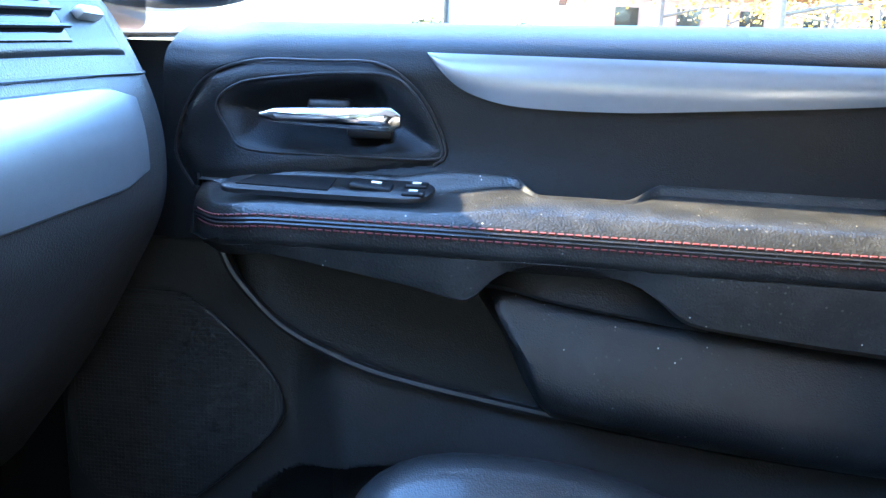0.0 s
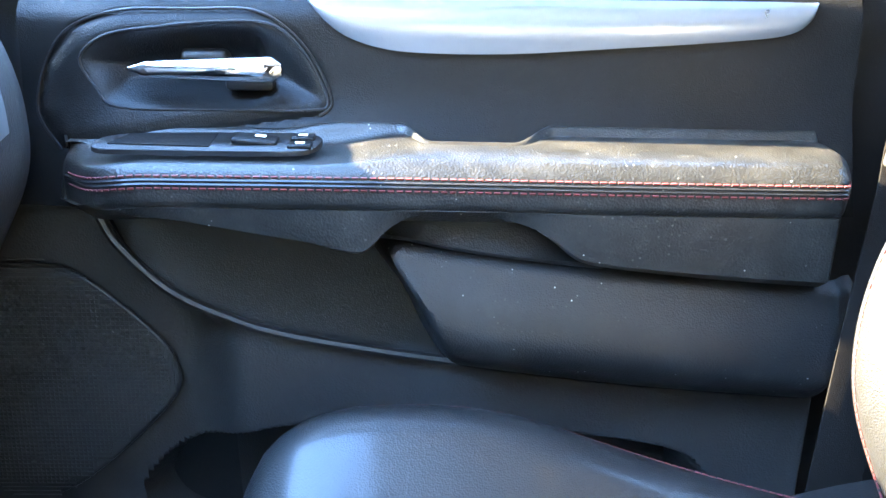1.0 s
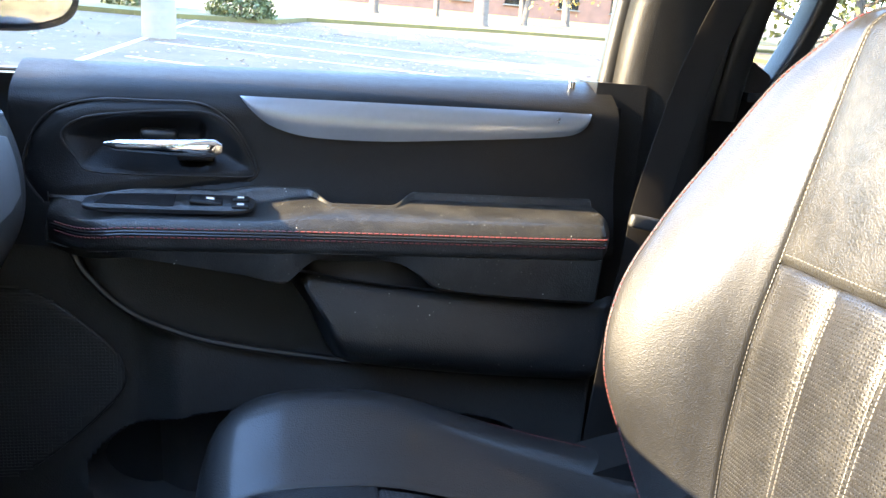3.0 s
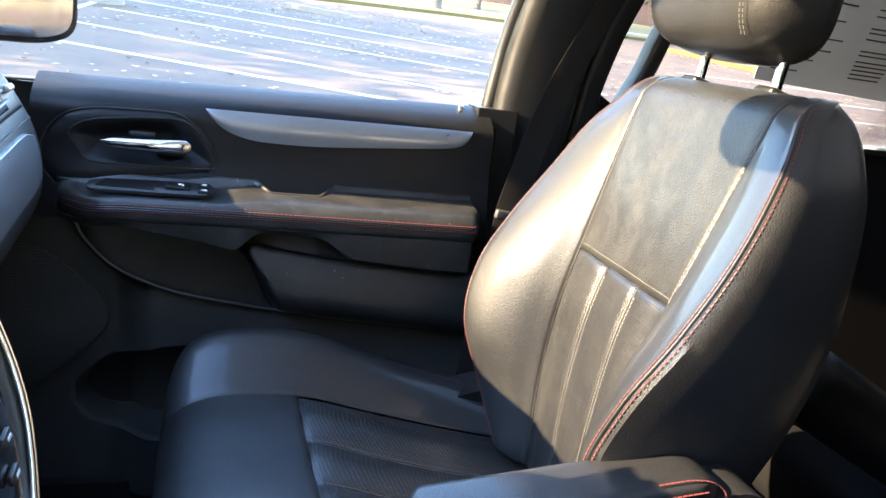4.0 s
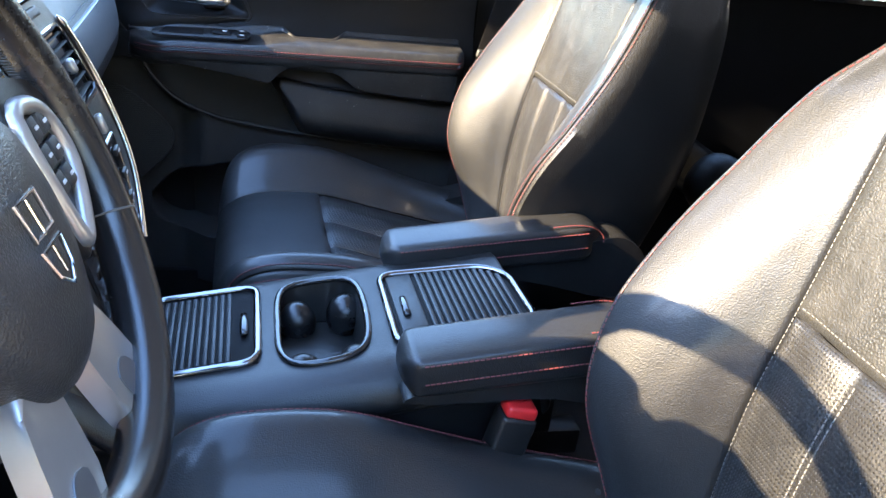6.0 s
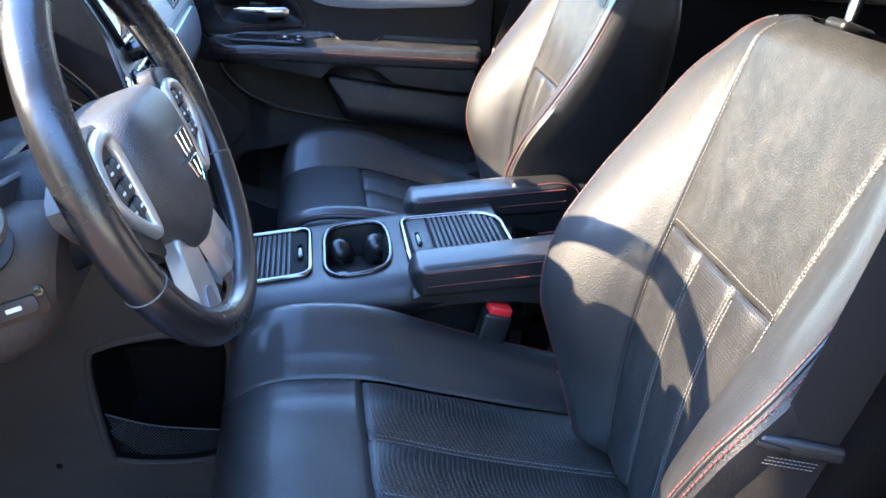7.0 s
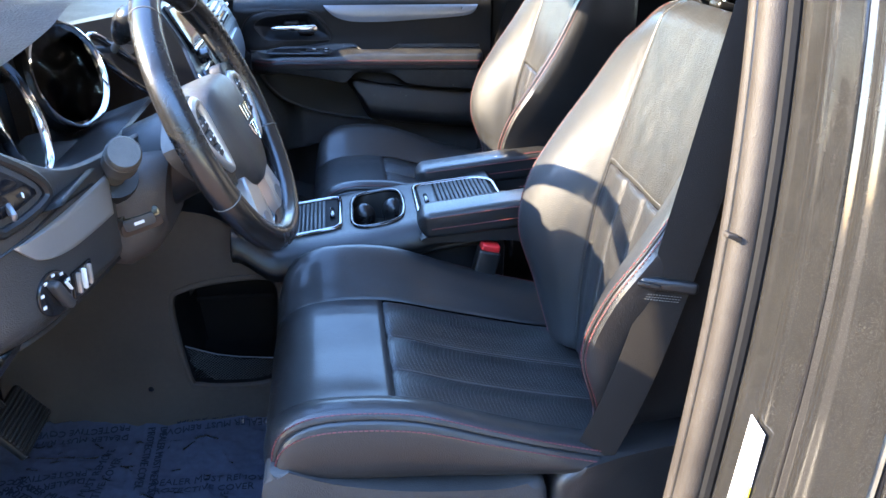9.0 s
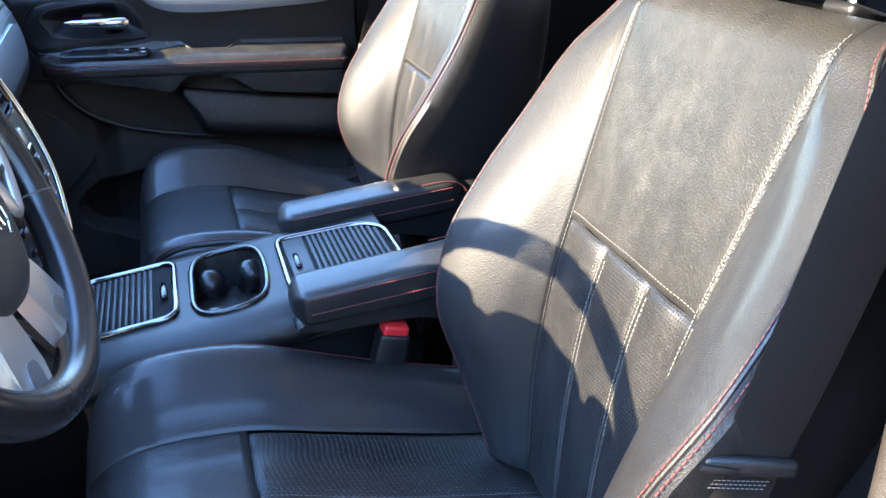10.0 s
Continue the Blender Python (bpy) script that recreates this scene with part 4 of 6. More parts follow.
part("lower_panel", panel(lower, 0, 1, 0, 1, 110, 150, 0.006, 0.004, sink=0.004), PLASTIC_HARD, door, "black lower door panel with bottle bin")
GRILLE = [(p.x, p.y) for p in smooth_loop([Vector((a, b, 0)) for a, b in ((-0.335, 0.80), (-0.30, 0.855), (-0.225, 0.866), (-0.159, 0.818), (-0.128, 0.776), (-0.138, 0.735), (-0.235, 0.648), (-0.30, 0.650), (-0.34, 0.70))], 6)]
part("speaker_grille", prism([(x, 0.8205, z) for x, z in GRILLE], (0, -0.006, 0), 0.003), PLASTIC_HARD, door, "round-cornered black speaker grille")
bm = bmesh.new()
for k in range(52):
    x = -0.335 + 0.0041 * k
    zs = [z for gx, z in GRILLE if abs(gx - x) < 0.012]
    if len(zs) > 1:
        lo_z, hi_z = min(zs) + 0.012, max(zs) - 0.012
        if hi_z > lo_z:
            rbox((0.0013, 0.0016, hi_z - lo_z), (x, 0.8140, (lo_z + hi_z) / 2), 0, bm=bm)
for k in range(58):
    z = 0.640 + 0.0041 * k
    xs = [x for x, gz_ in GRILLE if abs(gz_ - z) < 0.012]
    if len(xs) > 1 and max(xs) - min(xs) > 0.03:
        rbox((max(xs) - min(xs) - 0.020, 0.0016, 0.0013), ((max(xs) + min(xs)) / 2, 0.8138, z), 0, bm=bm)
tagged(part("grille_mesh", bm, PLASTIC_HARD, door, "fine square mesh", smooth=False), kind="stuff")
part("grille_rim", tube([(x, 0.8165, z) for x, z in GRILLE], 0.0024, 8, closed=True), PLASTIC, door)
part("door_shell", prism([(-0.40, 0.895, 0.42), (0.475, 0.895, 0.42), (0.475, 0.895, 1.115), (-0.40, 0.895, 1.10)], (0, 0.07, 0)), PLASTIC, door, smooth=False)
part("sill_cap", prism([(-0.40, 0.868, 1.100), (0.47, 0.868, 1.134), (0.47, 0.905, 1.134), (-0.40, 0.905, 1.100)], (0, 0, 0.004), 0.0015), RUBBER, door, smooth=False)
part("door_edge", prism([(0.446, 0.822, 0.47), (0.468, 0.826, 0.47), (0.468, 0.896, 0.47), (0.446, 0.896, 0.47)], (0, 0, 0.640)), SHADE_BLACK, door, smooth=False)
part("lock_knob", tube([(0.409, 0.853, 1.120), (0.409, 0.853, 1.127), (0.409, 0.853, 1.1275), (0.409, 0.853, 1.138), (0.409, 0.853, 1.1395)], [0.0032, 0.0032, 0.0045, 0.0050, 0.003], 12), CHROME, door, "chrome door lock knob")
part("knob_collar", tube([(0.409, 0.853, 1.113), (0.409, 0.853, 1.1205)], [0.011, 0.009], 16), PLASTIC, door)

# switch plate on the armrest's sloping front
tilt = pose(0, 0, 0, 11, 0, 0)
pc = Vector((-0.065, 0.738, 0.9862))


def on_plate(x, y, up_=0.0):
    return pc + tilt.to_3x3() @ Vector((x - pc.x, y - pc.y, up_))


plate = part("switch_plate", prism(smooth_loop([on_plate(x, y) for x, y in ((-0.150, 0.735), (-0.142, 0.752), (-0.10, 0.760), (-0.02, 0.762), (0.012, 0.760), (0.020, 0.745), (0.010, 0.722), (-0.03, 0.718), (-0.12, 0.718), (-0.145, 0.722))], 3), tilt.to_3x3() @ Vector((0, 0, 0.004)), 0.0015), PLASTIC, door, "black window switch plate")
# flat near-black patch on the plate stands for a shaded hollow
part("grip_well_shade", prism([on_plate(x, y, 0.0042) for x, y in ((-0.138, 0.730), (-0.062, 0.726), (-0.062, 0.757), (-0.128, 0.755))], tilt.to_3x3() @ Vector((0, 0, 0.0006))), SHADE_BLACK, plate, smooth=False)
part("window_switch", rbox((0.034, 0.018, 0.005), on_plate(-0.030, 0.741, 0.005), 0.002, 3, tilt @ pose(0, 0, 0, 0, 6, 0)), PLASTIC_DUSTY, plate)
for y_ in (0.731, 0.750):
    part("lock_switch", rbox((0.018, 0.012, 0.004), on_plate(0.005, y_, 0.0045), 0.0015, 3, tilt), PLASTIC_DUSTY, plate)
    part("switch_mark", rbox((0.007, 0.003, 0.0006), on_plate(0.005, y_, 0.0068), 0, 1, tilt), WHITE_PAINT, plate, smooth=False)
part("switch_mark", rbox((0.008, 0.004, 0.0006), on_plate(-0.026, 0.742, 0.0081), 0, 1, tilt @ pose(0, 0, 0, 0, 6, 0)), WHITE_PAINT, plate, smooth=False)

# window frame and pane
wf = smooth_line([(0.468, 0.882, 1.134), (0.486, 0.872, 1.28), (0.508, 0.79, 1.46), (0.50, 0.74, 1.53), (0.3, 0.73, 1.55), (-0.2, 0.73, 1.545)], 5)
frame_bm = tube(wf, 0.014, 10)
tube([p + Vector((0.026, 0.006, 0)) for p in wf[:-8]], 0.016, 10, bm=frame_bm)
part("window_frame", frame_bm, RUBBER, door)
bm, _ = grid([[(x, 0.888 - 0.148 * t ** 1.3, 1.115 + 0.43 * t) for t in (0, 0.25, 0.5, 0.75, 1.0)] for x in (-0.75, -0.4, 0.0, 0.48)])
bmesh.ops.solidify(bm, geom=bm.faces[:], thickness=0.004)
pane = part("window_pane", bm, GLASS, door, "clear side window glass")
pane.visible_shadow = False

# wing mirror outside
mir = thing("wing_mirror", (-0.30, 1.05, 1.15), "black wing mirror with silvered glass", "mirror")
mo = smooth_loop([Vector((x, 1.03 + (x + 0.2) * -0.25, z)) for x, z in ((-0.42, 1.22), (-0.40, 1.152), (-0.30, 1.146), (-0.235, 1.156), (-0.207, 1.178), (-0.203, 1.22), (-0.21, 1.275), (-0.24, 1.30), (-0.38, 1.30))], 5)
part("mirror_housing", prism(mo, (-0.05, 0.07, 0), 0.02, 3), PLASTIC_GLOSS, mir)
ctr = sum((Vector(p) for p in mo), Vector()) / len(mo)
part("mirror_glass", prism([ctr + (p - ctr) * 0.86 + Vector((0.004, -0.004, 0)) for p in mo], (0.001, -0.001, 0)), CHROME, mir, "silvered mirror glass", smooth=False)
part("mirror_arm", rbox((0.08, 0.14, 0.05), (-0.40, 0.98, 1.14), 0.015, 3), PLASTIC_GLOSS, mir)

# inside mirror at the top of the windshield, whose shade falls on the passenger backrest
inner = thing("inside_mirror", (-0.07, 0.165, 1.465), "black inside mirror hanging from the windshield", "mirror")
oval = [Vector((-0.065, 0.165 + a, 1.512 + b)) for a, b in rounded(0.250, 0.094, 0.040)]
part("mirror_housing", prism(oval, (-0.024, 0, 0), 0.008, 3), PLASTIC, inner)
mid = Vector((-0.065, 0.165, 1.512))
part("mirror_glass", prism([mid + (p - mid) * 0.93 + Vector((0.0008, 0, 0)) for p in oval], (0.0015, 0, 0)), CHROME, inner, "silvered mirror glass")
part("stalk", tube([(-0.087, 0.165, 1.520), (-0.115, 0.165, 1.535), (-0.143, 0.165, 1.5365)], [0.009, 0.008, 0.012], 12), PLASTIC, inner)

# ---- steering wheel ----
WC, WR, WT = Vector((-0.1247, -0.3787, 1.0988)), 0.1735, radians(23.7)
w_rt = Vector((0.0702, 0.9975, 0))
w_out = w_rt.cross(Vector((-math.sin(WT), 0, math.cos(WT)))).normalized()
w_up = w_out.cross(w_rt)


def wp(r, up_, out=0.0):
    return WC + w_rt * r + w_up * up_ + w_out * out


wheel = thing("steering_wheel", WC - w_out * 0.06, "black leather steering wheel with silver spokes", "steering wheel")
ring = [wp(WR * math.sin(2 * math.pi * k / 96), WR * math.cos(2 * math.pi * k / 96)) for k in range(96)]
part("rim", tube(ring, 0.0175, 20, closed=True), LEATHER_WHEEL, wheel, "worn black leather rim")
for k in (9, 30, 66, 87):
    a = 2 * math.pi * k / 96
    c, w = wp(WR * math.sin(a), WR * math.cos(a)), (w_rt * math.cos(a) - w_up * math.sin(a))
    part("rim_seam", tube([c + (w_out * math.cos(b) + w.cross(w_out) * math.sin(b)) * 0.0176 for b in [2 * math.pi * j / 20 for j in range(20)]], 0.0008, 5, closed=True), GREY_THREAD, wheel)
HUB = [(-0.068, 0.050), (0, 0.058), (0.068, 0.050), (0.088, 0.002), (0.078, -0.050), (0.042, -0.094), (0, -0.104), (-0.042, -0.094), (-0.078, -0.050), (-0.088, 0.010)]
loop = smooth_loop([Vector((x, y, 0)) for x, y in HUB], 5)
rows = []
for sc, out in ((1.0, -0.030), (1.0, 0.004), (0.985, 0.016), (0.94, 0.026), (0.84, 0.033), (0.65, 0.038), (0.4, 0.041), (0.12, 0.042)):
    rows.append([wp(p.x * sc * 0.90, p.y * sc * 0.95 - 0.004, out - 0.019) for p in loop])
bm, vs = grid(rows, wrap=True)
bm.faces.new(vs[0][::-1])
bm.faces.new(vs[-1])
part("hub", bm, PLASTIC_SOFT, wheel, "grained black airbag cover")
for sgn in (-1, 1):
    sp = smooth_loop([wp(sgn * x, y - 0.006, -0.016) for x, y in ((0.090, 0.052), (0.125, 0.052), (0.158, 0.036), (0.166, 0.0), (0.148, -0.028), (0.112, -0.056), (0.092, -0.062), (0.084, -0.02))], 4)
    spoke = part("spoke", prism(sp, w_out * 0.018, 0.004, 3), PLASTIC, wheel, "black spoke with button cluster")
    fr = smooth_loop([wp(sgn * (0.116 + (x - 0.123) * 0.88), y * 0.88 - 0.005 * sgn - 0.006, 0.003) for x, y in ((0.098, 0.044), (0.126, 0.046), (0.146, 0.032), (0.152, 0.002), (0.138, -0.022), (0.110, -0.048), (0.098, -0.048), (0.094, 0.0))], 5)
    part("spoke_trim", tube(fr, 0.0062, 10, closed=True), SILVER_SATIN, spoke, "satin silver ring")
    for by in (0.022, 0.004, -0.014):
        for bx in (0.112, 0.129):
            q = sgn * (bx + 0.10 * by)
            part("button", rbox((0.005, 0.015, 0.015), wp(q - 0.006 * sgn, by - 0.006, 0.0040), 0.002, 2, pose(0, 0, 0, 0, -26, 0)), PLASTIC_GREY, spoke)
            part("button_mark", rbox((0.0008, 0.006, 0.002), wp(q - 0.006 * sgn, by - 0.006, 0.0070), 0, 1, pose(0, 0, 0, 0, -26, 0)), WHITE_PAINT, spoke, smooth=False)
    low = smooth_loop([wp(sgn * x, y, -0.016) for x, y in ((0.022, -0.078), (0.054, -0.070), (0.082, -0.132), (0.078, -0.156), (0.050, -0.166), (0.032, -0.156))], 4)
    lo = part("lower_spoke", prism(low, w_out * 0.016, 0.006, 3), SILVER_SATIN, wheel, "satin silver lower spoke")
    dent = smooth_loop([wp(sgn * x, y, 0.0002) for x, y in ((0.042, -0.132), (0.058, -0.126), (0.070, -0.140), (0.064, -0.150), (0.050, -0.154))], 3)
    part("spoke_dimple", prism(dent, w_out * 0.001), SILVER, lo)
    back = smooth_loop([wp(sgn * x, y, -0.040) for x, y in ((0.07, 0.04), (0.12, 0.03), (0.155, 0.01), (0.14, -0.02), (0.10, -0.05), (0.07, -0.05))], 3)
    part("rear_cover", prism(back, w_out * 0.03, 0.006), STALK, wheel)
# badge of plain chrome shapes
for pts in (((-0.016, 0.030), (0.016, 0.030), (0.016, 0.006), (-0.016, 0.006)), ((-0.016, -0.002), (0.016, -0.002), (0.013, -0.020), (0.0, -0.030), (-0.013, -0.020))):
    bd = part("badge", tube([wp(x * 0.85 + 0.002, y * 0.85 - 0.022, 0.0268) for x, y in pts], 0.0014, 8, closed=True), CHROME, wheel, "chrome shield badge outline")
    part("badge_bar", tube([wp(0.002, pts[0][1] * 0.85 - 0.023, 0.0270), wp(0.002, pts[-1][1] * 0.85 - 0.023, 0.0270)], 0.0010, 8), CHROME, bd)
for lo, hi in ((0.95, 1.75), (math.pi + 1.39, math.pi + 2.19)):
    bm = bmesh.new()
    for k in range(60):
        a = lo + (hi - lo) * k / 60
        r = WR - 0.0168
        stitches([wp(r * math.sin(a), r * math.cos(a), -0.004), wp(r * math.sin(a + 0.02), r * math.cos(a + 0.02), 0.006)], 0.02, 0.010, 0.0010, 0.0007, bm)
    tagged(part("rim_stitching", bm, GREY_THREAD, wheel), kind="stuff")

# ---- steering column ----
column_cover = thing("steering_column", (-0.30, -0.385, 1.0), "black plastic steering column cover with stalk", "steering column")
rows = []
for x, hw, z0, z1 in ((-0.42, 0.085, 0.96, 1.055), (-0.30, 0.100, 0.935, 1.060), (-0.235, 0.104, 0.930, 1.066), (-0.205, 0.098, 0.945, 1.070), (-0.190, 0.085, 0.965, 1.066)):
    zc, hh = (z0 + z1) / 2, (z1 - z0) / 2
    rows.append([Vector((x + 0.10 * a[1], -0.400 + a[0], zc + a[1])) for a in rounded(hw * 2, hh * 2, 0.045, 7)])
bm, vs = grid(rows, wrap=True)
bm.faces.new(vs[0][::-1])
bm.faces.new(vs[-1])
part("column_cover", bm, PLASTIC_BOUNCE, column_cover)
part("column_neck", tube([(-0.26, -0.388, 1.015), (-0.15, -0.386, 1.068)], [0.060, 0.056], 28), PLASTIC, column_cover)
lev0, lev1 = Vector((-0.245, -0.490, 1.050)), Vector((-0.204, -0.582, 1.110))
d = (lev1 - lev0).normalized()
part("stalk_collar", tube([lev0 - d * 0.004, lev0 + d * 0.018], [0.030, 0.027], 24), PLASTIC, column_cover)
part("stalk", tube([lev0, lev1 - d * 0.02], [0.012, 0.014], 16), STALK, column_cover, "grey turn signal stalk")
part("stalk_knob", tube([lev1 - d * 0.050, lev1 - d * 0.044, lev1 - d * 0.012, lev1 - d * 0.011, lev1 - d * 0.003, lev1], [0.015, 0.0195, 0.0195, 0.0185, 0.0185, 0.0165], 28), STALK, column_cover, "dusty grey ribbed end knob")
sc = Vector((-0.219, -0.4992, 1.000))
tilted = lambda x, z: sc + Vector((0.96 * x - 0.25 * z, 0.20 * x, 0.28 * x + 0.96 * z))
part("release_recess", prism([tilted(x, z) for x, z in rounded(0.050, 0.026, 0.005)], (0.0004, -0.002, 0), 0.0008), PIANO, column_cover)
part("release_switch", prism([tilted(x, z) + Vector((0, -0.002, 0)) for x, z in rounded(0.036, 0.014, 0.003)], (0.0006, -0.003, 0), 0.0012), PLASTIC_GREY, column_cover, "small rocker switch")
part("switch_mark", prism([tilted(x, z) + Vector((0.0006, -0.0052, 0)) for x, z in rounded(0.012, 0.004, 0.001)], (0, -0.0004, 0)), WHITE_PAINT, column_cover, smooth=False)
part("tilt_lever", rbox((0.018, 0.014, 0.008), (-0.245, -0.405, 0.925), 0.003, 2), SILVER_SATIN, column_cover)

# ---- dashboard ----
dash = thing("dashboard", (-0.5, 0.0, 0.7), "black dashboard with silver trim bands", "dashboard")


def dash_top(u, v):
    y = -0.765 + 1.605 * v
    cut = step(-0.80, -0.74, y) * (1 - step(-0.15, -0.10, y))
    x = -0.97 + (0.66 - 0.20 * cut) * u
    return Vector((x, y, 1.095 + 0.050 * math.sin(u * math.pi * 0.75) - 0.012 * step(0.9, 1, u)))


bm, _ = grid([[dash_top(i / 24, j / 48) for j in range(49)] for i in range(25)])
bmesh.ops.solidify(bm, geom=bm.faces[:], thickness=0.02)
part("dash_top", bm, DASH_TOP, dash, "grained black dash top")

# hood over the gauges
ARCH = [(0.0, -0.795, 1.170), (0.1, -0.755, 1.187), (0.25, -0.665, 1.196), (0.45, -0.530, 1.199), (0.7, -0.370, 1.208), (0.88, -0.245, 1.224), (0.95, -0.205, 1.214), (1.0, -0.195, 1.175)]


def hood(u, v):
    y, z = spline(ARCH, v)
    lip = -0.303 - 0.030 * v - 0.04 * step(0.9, 1.0, v)
    x = lip - 0.42 * u
    yc_ = -0.42
    shrink = 1 - 0.04 * u * u
    zz = 1.125 + (z - 1.125) * (1 - 0.60 * u ** 1.6)
    return Vector((x, yc_ + (y - yc_) * shrink, zz))


bm, _ = grid([[hood(i / 16, j / 40) for j in range(41)] for i in range(17)])
bmesh.ops.solidify(bm, geom=bm.faces[:], thickness=0.014)
part("gauge_hood", bm, DASH_TOP, dash, "grained black hood over the gauges")

# passenger side: fascia bulging towards the cabin
fas = [(0, -0.300, 1.135), (0.12, -0.262, 1.112), (0.28, -0.235, 1.078), (0.42, -0.215, 1.040), (0.55, -0.206, 1.000), (0.68, -0.210, 0.955), (0.8, -0.238, 0.90), (0.9, -0.285, 0.82), (1.0, -0.36, 0.72)]


def fascia(u, v):
    x, z = spline(fas, u)
    y = 0.10 + 0.715 * v
    end = step(0.90, 1.0, v)
    lean = 0.028 * step(0.3, 1.0, v)
    return Vector((x - 0.075 * end ** 1.5, y, z + lean * (1 - u) * 1.0 - 0.004))


part("fascia_passenger", panel(fascia, 0, 1, 0, 1, 50, 40, 0.01, 0.006), PLASTIC_SOFT, dash, "grained black passenger dash")
part("seam_line", tube([fascia(0.36, k / 30 * 0.93) + Vector((0.001, 0, 0.001)) for k in range(31)], 0.0016, 6), RUBBER, dash)


def band(u, v):
    uu = 0.385 + (0.66 - 0.05 * v - 0.385) * u + 0.20 * step(0.80, 0.87, v) * (0.5 - u) * 0.3
    return fascia(uu, v) + Vector((0.0045, 0, 0.002))


part("silver_band", panel(band, 0, 1, 0.0, 0.865, 16, 40, 0.04, 0.006, sink=0.006), SILVER, dash, "satin silver trim band")


def vent_frame(u, v):
    return fascia(0.06 + 0.255 * u, 0.60 + 0.29 * v) + Vector((0.003, 0, 0.003))


pv = part("side_vent", panel(vent_frame, 0, 1, 0, 1, 8, 10, 0.06, 0.06, sink=0.004), PLASTIC, dash, "passenger air vent")
part("vent_well", panel(lambda u, v: vent_frame(0.10 + 0.80 * u, 0.05 + 0.60 * v) + Vector((0.0012, 0, 0.0012)), 0, 1, 0, 1, 4, 4, 0.03, 0.03, sink=0.001), PIANO, pv)
for k in range(4):
    part("vent_slat", tube([vent_frame(0.20 + 0.19 * k, 0.06 + 0.58 * j / 6) + Vector((0.003, 0, 0.003)) for j in range(7)], 0.004, 6, squash=0.5), PLASTIC, pv)
part("vent_wheel", rbox((0.010, 0.030, 0.009), vent_frame(0.62, 0.82) + Vector((0.003, 0, 0.003)), 0.003, 2, pose(0, 0, 0, 0, -40, 0)), SILVER_SATIN, pv, "silver thumb wheel")

# driver side: face following the dash's rounded end
PLAN = [(0.0, -0.215, -0.38), (0.082, -0.235, -0.46), (0.174, -0.25, -0.55), (0.265, -0.268, -0.64), (0.318, -0.285, -0.69), (0.368, -0.315, -0.73), (0.429, -0.37, -0.755), (0.509, -0.45, -0.765), (0.659, -0.60, -0.77), (0.859, -0.80, -0.77)]


def face(s, z, out=0.0):
    x, y = spline(PLAN, s)
    x2, y2 = spline(PLAN, s + 0.004)
    n = Vector((-(y2 - y), x2 - x, 0)).normalized()
    bulge = -0.030 * step(1.09, 1.17, z) - 0.020 * step(0.97, 0.93, z)
    return Vector((x, y, z)) + n * (out + bulge)


def face_top(s):
    return spline([(0.0, 1.085), (0.15, 1.090), (0.24, 1.105), (0.30, 1.140), (0.36, 1.172), (0.45, 1.182), (0.86, 1.15)], s)[0]


def face_bottom(s):
    return spline([(0.0, 0.955), (0.157, 0.955), (0.23, 0.946), (0.30, 0.945), (0.35, 0.942), (0.383, 0.940), (0.41, 0.895), (0.45, 0.835), (0.6, 0.74), (0.86, 0.72)], s)[0]


def face_uv(u, v):
    s = 0.0 + 0.86 * v
    z0, z1 = face_bottom(s), face_top(s)
    return face(s, z0 + (z1 - z0) * u)


part("fascia_driver", panel(face_uv, 0, 1, 0, 1, 24, 70, 0.02, 0.004), PLASTIC_SOFT, dash, "grained black driver side dash")
part("fascia_underside", panel(lambda u, v: face(0.40 * v, face_bottom(0.40 * v)) + Vector((-0.22 * u, 0, 0.02 * u)), 0, 1, 0, 1, 6, 20, 0.02, 0.01), PLASTIC, dash)
CAPSEAM = [(0.43, 1.125), (0.407, 1.093), (0.382, 1.065), (0.372, 1.033), (0.372, 0.988), (0.383, 0.945), (0.409, 0.897), (0.452, 0.836), (0.50, 0.80)]
part("cap_seam", tube([face(p.x, p.y, 0.001) for p in smooth_line([Vector((a, b, 0)) for a, b in CAPSEAM], 6)], 0.0022, 6), RUBBER, dash)
part("joint_seam", tube([face(0.378 - 0.20 * k / 20, 1.040 + 0.026 * min(1, k / 12), 0.0006) for k in range(21)], 0.0016, 6), RUBBER, dash)


def outline_on_face(pts, out=0.0, n=4):
    return [face(p.x, p.y, out) for p in smooth_loop([Vector((a, b, 0)) for a, b in pts], n)]


def silver_d(u, v):
    s = 0.140 + 0.186 * v
    zt = 1.066 - 0.014 * v
    zb = spline([(0.140, 1.017), (0.20, 1.016), (0.257, 1.018), (0.30, 1.029), (0.326, 1.052)], s)[0]
    return face(s, zb + (zt - zb) * u, 0.004)


part("silver_band", panel(silver_d, 0, 1, 0, 1, 8, 24, 0.06, 0.02, sink=0.004), SILVER_SATIN, dash, "satin silver trim band")
VENT = [(0.268, 1.092), (0.284, 1.116), (0.326, 1.147), (0.365, 1.168), (0.42, 1.176), (0.47, 1.165), (0.47, 1.130), (0.402, 1.117), (0.376, 1.100), (0.340, 1.073), (0.325, 1.071), (0.277, 1.081)]
dv = part("side_vent", tube(outline_on_face(VENT, 0.002), 0.0055, 8, closed=True), PLASTIC, dash, "driver air vent surround")


